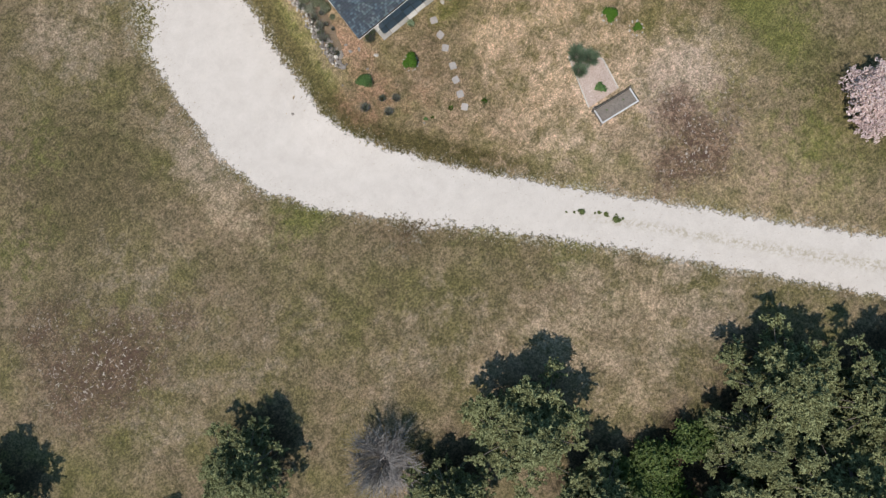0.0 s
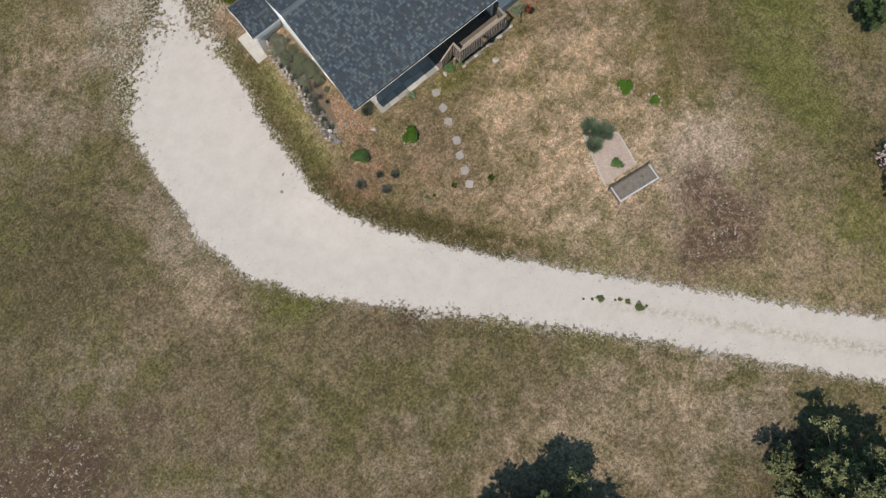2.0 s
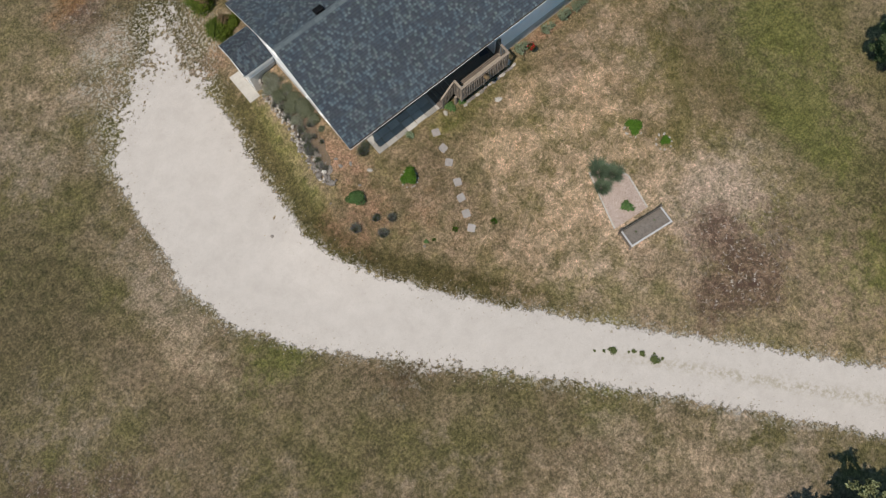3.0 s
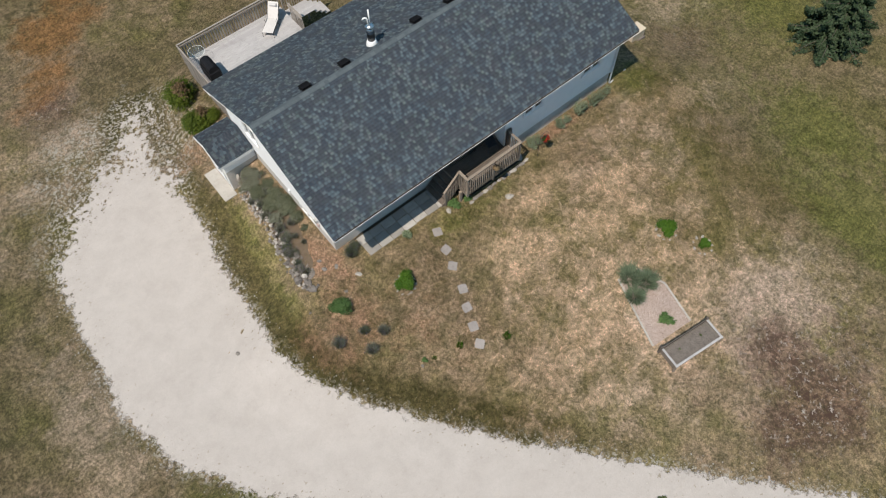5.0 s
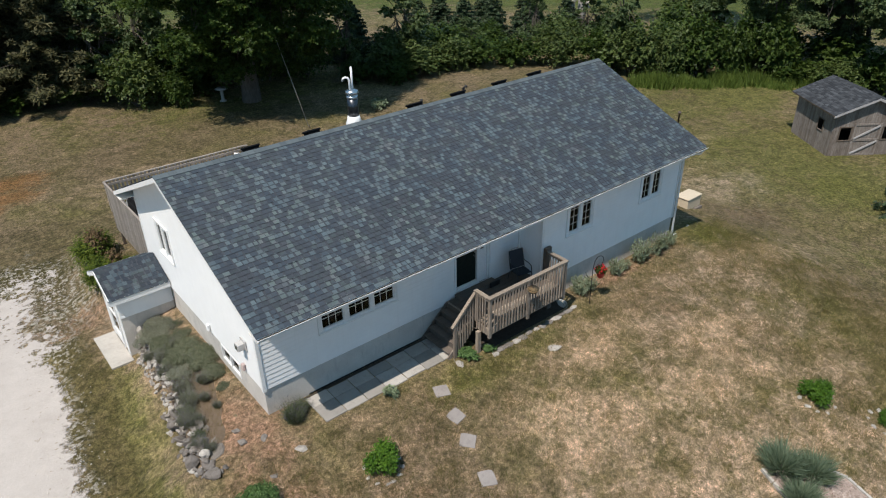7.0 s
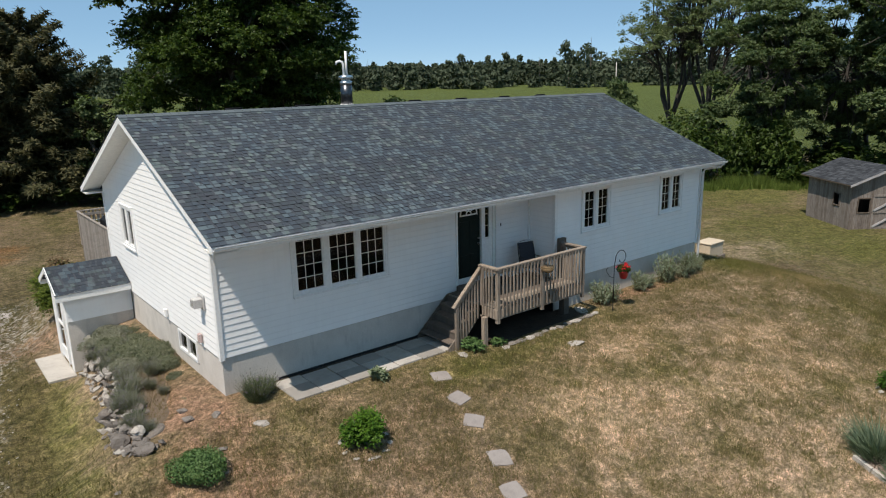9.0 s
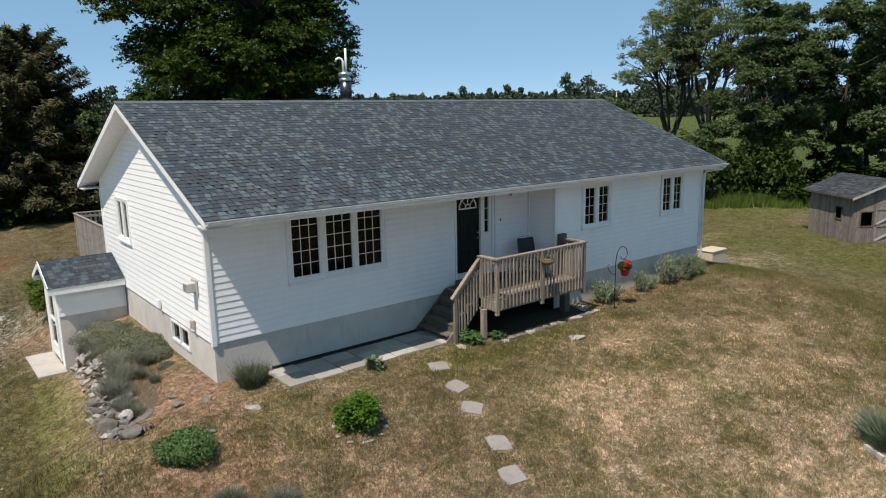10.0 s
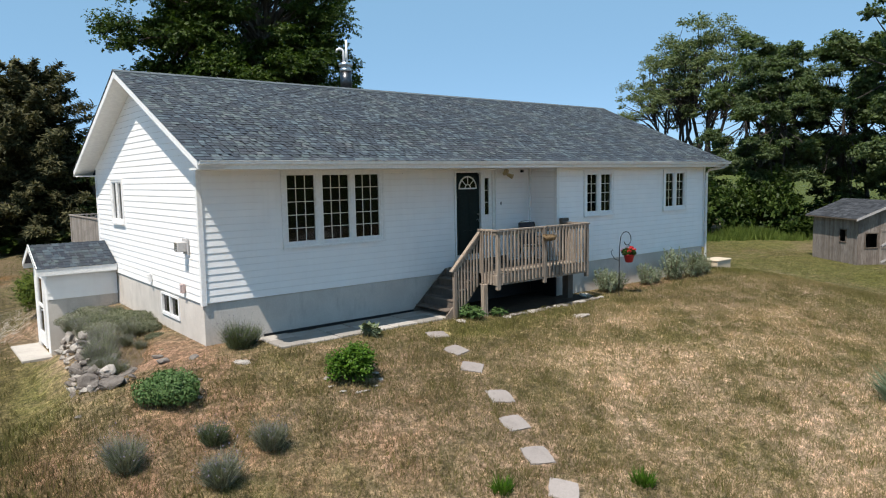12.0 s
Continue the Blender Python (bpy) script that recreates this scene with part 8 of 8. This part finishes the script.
GREY_TWIG = make_bark("grey_twig", (0.15, 0.135, 0.128), (0.29, 0.27, 0.262))
bare = thing("bare_shrub", (-10.1, -6.2, -2), "leafless grey shrub with fine twigs", "shrub")
rng = np.random.default_rng(77)
bm = bmesh.new()
b0 = gz(-10.1, -6.2)
for i in range(120):
    a, r = rng.uniform(0, 2 * math.pi), 2.1 * math.sqrt(rng.uniform(0.02, 1))
    e = Vector((-10.1 + r * math.cos(a), -6.2 + r * math.sin(a), b0 + rng.uniform(1.8, 3.8) - 0.4 * r))
    limbs(bm, (-10.1, -6.2, b0 - 0.1), [e], 0.026, 0.010, rng, 3, 0.06)
    for j in range(24):
        s = Vector((-10.1, -6.2, b0)).lerp(e, rng.uniform(0.4, 1.0))
        limbs(bm, s, [s + Vector((rng.normal(0, 0.3) + 0.35 * math.cos(a), rng.normal(0, 0.3) + 0.35 * math.sin(a), rng.uniform(0.1, 0.6)))], 0.013, 0.006, rng, 3, 0.05)
part("brushwood", bm, GREY_TWIG, bare)["kind"] = "stuff"
blossom = stand(broad_tree("blossom_tree", 3.3, 2.2, 0.1, 141, PINK, 22000, 0.085, 60, 0.1, label="low spreading tree covered in pale pink blossom", clump_r=0.32, core=0.15), 26.6, -8.7)
again(right_a, 31.5, -0.6, 0, 0.3, "young green tree at the lawn's edge")

# far woods across the field
rng = np.random.default_rng(9)
vs, fs, count = [], [], 0
bm = bmesh.new()
for i in range(560):
    a = radians(2 + 108 * (i + rng.uniform(0, 1)) / 560)
    r = rng.uniform(370, 430) if i % 2 else rng.uniform(300, 420)
    x, y = r * math.cos(a), r * math.sin(a)
    h = rng.uniform(10, 12.5) * (1.45 if rng.random() < 0.12 else 1)
    w = h * rng.uniform(0.3, 0.5)
    z = gz(x, y)
    tube(bm, [(x, y, z - 1), (x, y, z + h * 0.6)], [0.3, 0.15], 5, False)
    if i % 9 == 0:
        # a bleached dead stem among the living
        tube(bm, [(x + w, y, z - 1), (x + w + 0.4, y, z + h * 0.7), (x + w + 0.2, y, z + h * 1.2)], [0.22, 0.15, 0.04], 5, False)
        limbs(bm, (x + w + 0.3, y, z + h * 0.6), [(x + w + 1.8, y + 0.5, z + h), (x + w - 1.2, y - 0.6, z + h * 1.05)], 0.1, 0.03, rng, 4)
    sharp = rng.random() < 0.35
    for k in range(7):
        q = (k + 0.5) / 7
        rr = w * ((1.05 - q) if sharp else math.sin(math.pi * min(0.95, 0.2 + 0.75 * q)))
        pts, way = shell(rng, 72, (x + rng.normal(0, w * 0.2), y + rng.normal(0, w * 0.2), z + h * q), (rr, rr, h * 0.12), 0.3, -1)
        v, f = leaf_tris(pts, way, 1.12, rng)
        vs.append(v)
        fs.append(f + count)
        count += len(v)
FAR_LEAF = make_leaf("far_woods_leaf", (0.046, 0.064, 0.040), (0.098, 0.120, 0.076), 0.8, 0.1)
woods = thing("far_woods", (0, 0, 0), "distant belt of mixed trees across the field", "woods", kind="stuff")
leafy("foliage", np.concatenate(vs), np.concatenate(fs), FAR_LEAF, woods)
part("trunk_belt", bm, BARK, woods)["kind"] = "stuff"


# ---------------------------------------------------------------- grass and loose stones
def on_lawn(x, y):
    ok = drive_gap(x, y) > 0.12
    for x0, x1, y0, y1 in ((4.85, 21.7, 14.4, 23.0), (14.1, 21.7, 13.4, 14.5), (6.0, 10.64, 13.24, 14.5), (2.45, 4.9, 20.9, 23.3), (5, 12.6, 22.9, 28.2), (13.2, 15.7, 0.8, 4.2), (11.1, 14.6, 12.6, 14.5), (2.9, 4.9, 13.9, 21.3)):
        ok &= ~((x > x0) & (x < x1) & (y > y0) & (y < y1))
    for sx, sy, turn in STEPS:
        ok &= np.hypot(x - sx - 0.02, y - sy + 0.03) > 0.27
    return ok


def grass(name, n, x0, x1, y0, y1, length, width, seed, label):
    rng = np.random.default_rng(seed)
    x, y = rng.uniform(x0, x1, n), rng.uniform(y0, y1, n)
    # tufts: the blades crowd round common points
    x = x + rng.normal(0, 0.03, n)
    m = masks(x, y)
    keep = on_lawn(x, y) & (rng.uniform(0, 1, n) > 0.55 * m["bare"] + 0.45 * m["soil"])
    x, y = x[keep], y[keep]
    lump = np.sin(x * 2.9 + 1.3 * np.sin(y * 1.7)) * np.sin(y * 3.3 + 1.1 * np.sin(x * 2.1)) + 0.6 * np.sin(x * 7.1 + y * 3.0) * np.sin(y * 8.3 - x * 2.2)
    rim = np.minimum(np.minimum(x - x0, x1 - x), np.minimum(y - y0, y1 - y))
    keep = (rng.uniform(-1.5, 1.0, len(x)) < 0.5 * lump + 0.5) & (rng.uniform(0, 1, len(x)) < step01(rim / 3.0))
    x, y, lump = x[keep], y[keep], lump[keep]
    k = len(x)
    way = np.stack((rng.normal(0, 0.4, k), rng.normal(0, 0.4, k), np.ones(k)), 1)
    tall = length * (0.75 + 0.3 * np.clip(lump, 0, 1) + 0.5 * patch("green", x, y) + 0.5 * np.exp(-((drive_gap(x, y) - 0.95) / 0.75) ** 2))
    v, q = blades(np.stack((x, y, ground(x, y) - 0.008), 1), way, tall, width, rng)
    fl = {a: np.repeat(b, 3) for a, b in masks(x, y).items()}
    tagged(new(name, sheet(name, v, q, BLADES, fl)), label, "grass", kind="stuff")


grass("grass", 760000, -2.5, 26, 1.0, 14.4, 0.11, 0.011, 201, "short dry lawn grass in straw and olive tones")
grass("grass", 150000, 15, 44, 3, 30, 0.09, 0.014, 202, "short lawn grass, greener towards the shed")
grass("grass", 170000, -14, 8, -6, 30, 0.09, 0.014, 203, "rough dry grass along the drive")
grass("grass", 130000, -30, 34, -18, 8, 0.12, 0.022, 204, "rough dry meadow grass south of the drive")
grass("grass", 70000, -5, 32, 24, 52, 0.12, 0.02, 205, "dry grass behind the house")

# dry wisps between the herbs of the raised bed
rng = np.random.default_rng(206)
k = 9000
y = rng.uniform(13.9, 21.2, k)
e = np.array([bed_edge(v) for v in y]) + 0.15
q = rng.uniform(0, 1, k)
x = e + (LX - e) * q
low = np.array([bed_z(v) for v in y]) - (0.16 + 0.22 * step01((y - 15) / 3)) * (1 - q) ** 1.3
v, f = blades(np.stack((x, y, low - 0.01), 1), np.stack((rng.normal(0, 0.55, k), rng.normal(0, 0.55, k), np.ones(k)), 1), np.full(k, 0.11), 0.010, rng)
tagged(new("dry_wisps", sheet("dry_wisps", v, f, BLADES, {a: np.repeat(b, 3) for a, b in masks(x, y).items()})), "thin dry grass between the herbs of the bed", "grass", kind="stuff")

# stray stones at the drive's edge
rng = np.random.default_rng(211)
x, y = rng.uniform(-9, 20, 60000), rng.uniform(-16, 31, 60000)
gap = drive_gap(x, y)
keep = (gap > -0.7) & (gap < 0.9) & (rng.uniform(0, 1, 60000) < np.exp(-np.abs(gap) / 0.5))
x, y = x[keep][:5000], y[keep][:5000]
size = rng.uniform(0.012, 0.04, len(x))
octa = np.array(((1, 0, 0), (0, 1, 0), (-1, 0, 0), (0, -1, 0), (0, 0, 0.7), (0, 0, -0.7)))
tri = np.array(((0, 1, 4), (1, 2, 4), (2, 3, 4), (3, 0, 4), (1, 0, 5), (2, 1, 5), (3, 2, 5), (0, 3, 5)))
turn = rng.uniform(0, 6.28, len(x))
c, s = np.cos(turn)[:, None], np.sin(turn)[:, None]
ox = octa[None, :, 0] * (1 + 0.3 * rng.normal(0, 1, (len(x), 6)))
oy = octa[None, :, 1] * (1 + 0.3 * rng.normal(0, 1, (len(x), 6)))
vx = x[:, None] + size[:, None] * (c * ox - s * oy)
vy = y[:, None] + size[:, None] * (s * ox + c * oy)
vz = ground(x, y)[:, None] + 0.012 + size[:, None] * octa[None, :, 2]
v = np.stack((vx, vy, vz), 2).reshape(-1, 3)
f = (tri[None] + 6 * np.arange(len(x))[:, None, None]).reshape(-1, 3)
tagged(new("loose_gravel", sheet("loose_gravel", v, f, WHITE_ROCK)), "scattered pale stones along the drive's edge", "gravel", kind="stuff")

# weeds in the middle of the drive
rw = random.Random(8)
DRIVE_WEED = make_leaf("drive_weed_leaf", (0.062, 0.082, 0.028), (0.165, 0.190, 0.075), 0.7, 0.15)
mat_weed = shrub("drive_weed", 0.34, 0.2, 45, DRIVE_WEED, 1500, 0.032, "low green weed growing in the drive", 6, "weed", group="weeds in the drive")
for i, (x, y, s) in enumerate(((10.0, -4.1, 1.0), (9.3, -2.95, 0.3), (9.75, -3.45, 0.65), (8.75, -2.4, 0.85), (8.35, -2.1, 0.35), (9.5, -3.1, 0.5), (10.4, -4.3, 0.35), (10.25, -3.85, 0.25), (8.0, -1.8, 0.3))):
    (again if i else stand)(mat_weed, x, y, rw.uniform(0, 360), s)
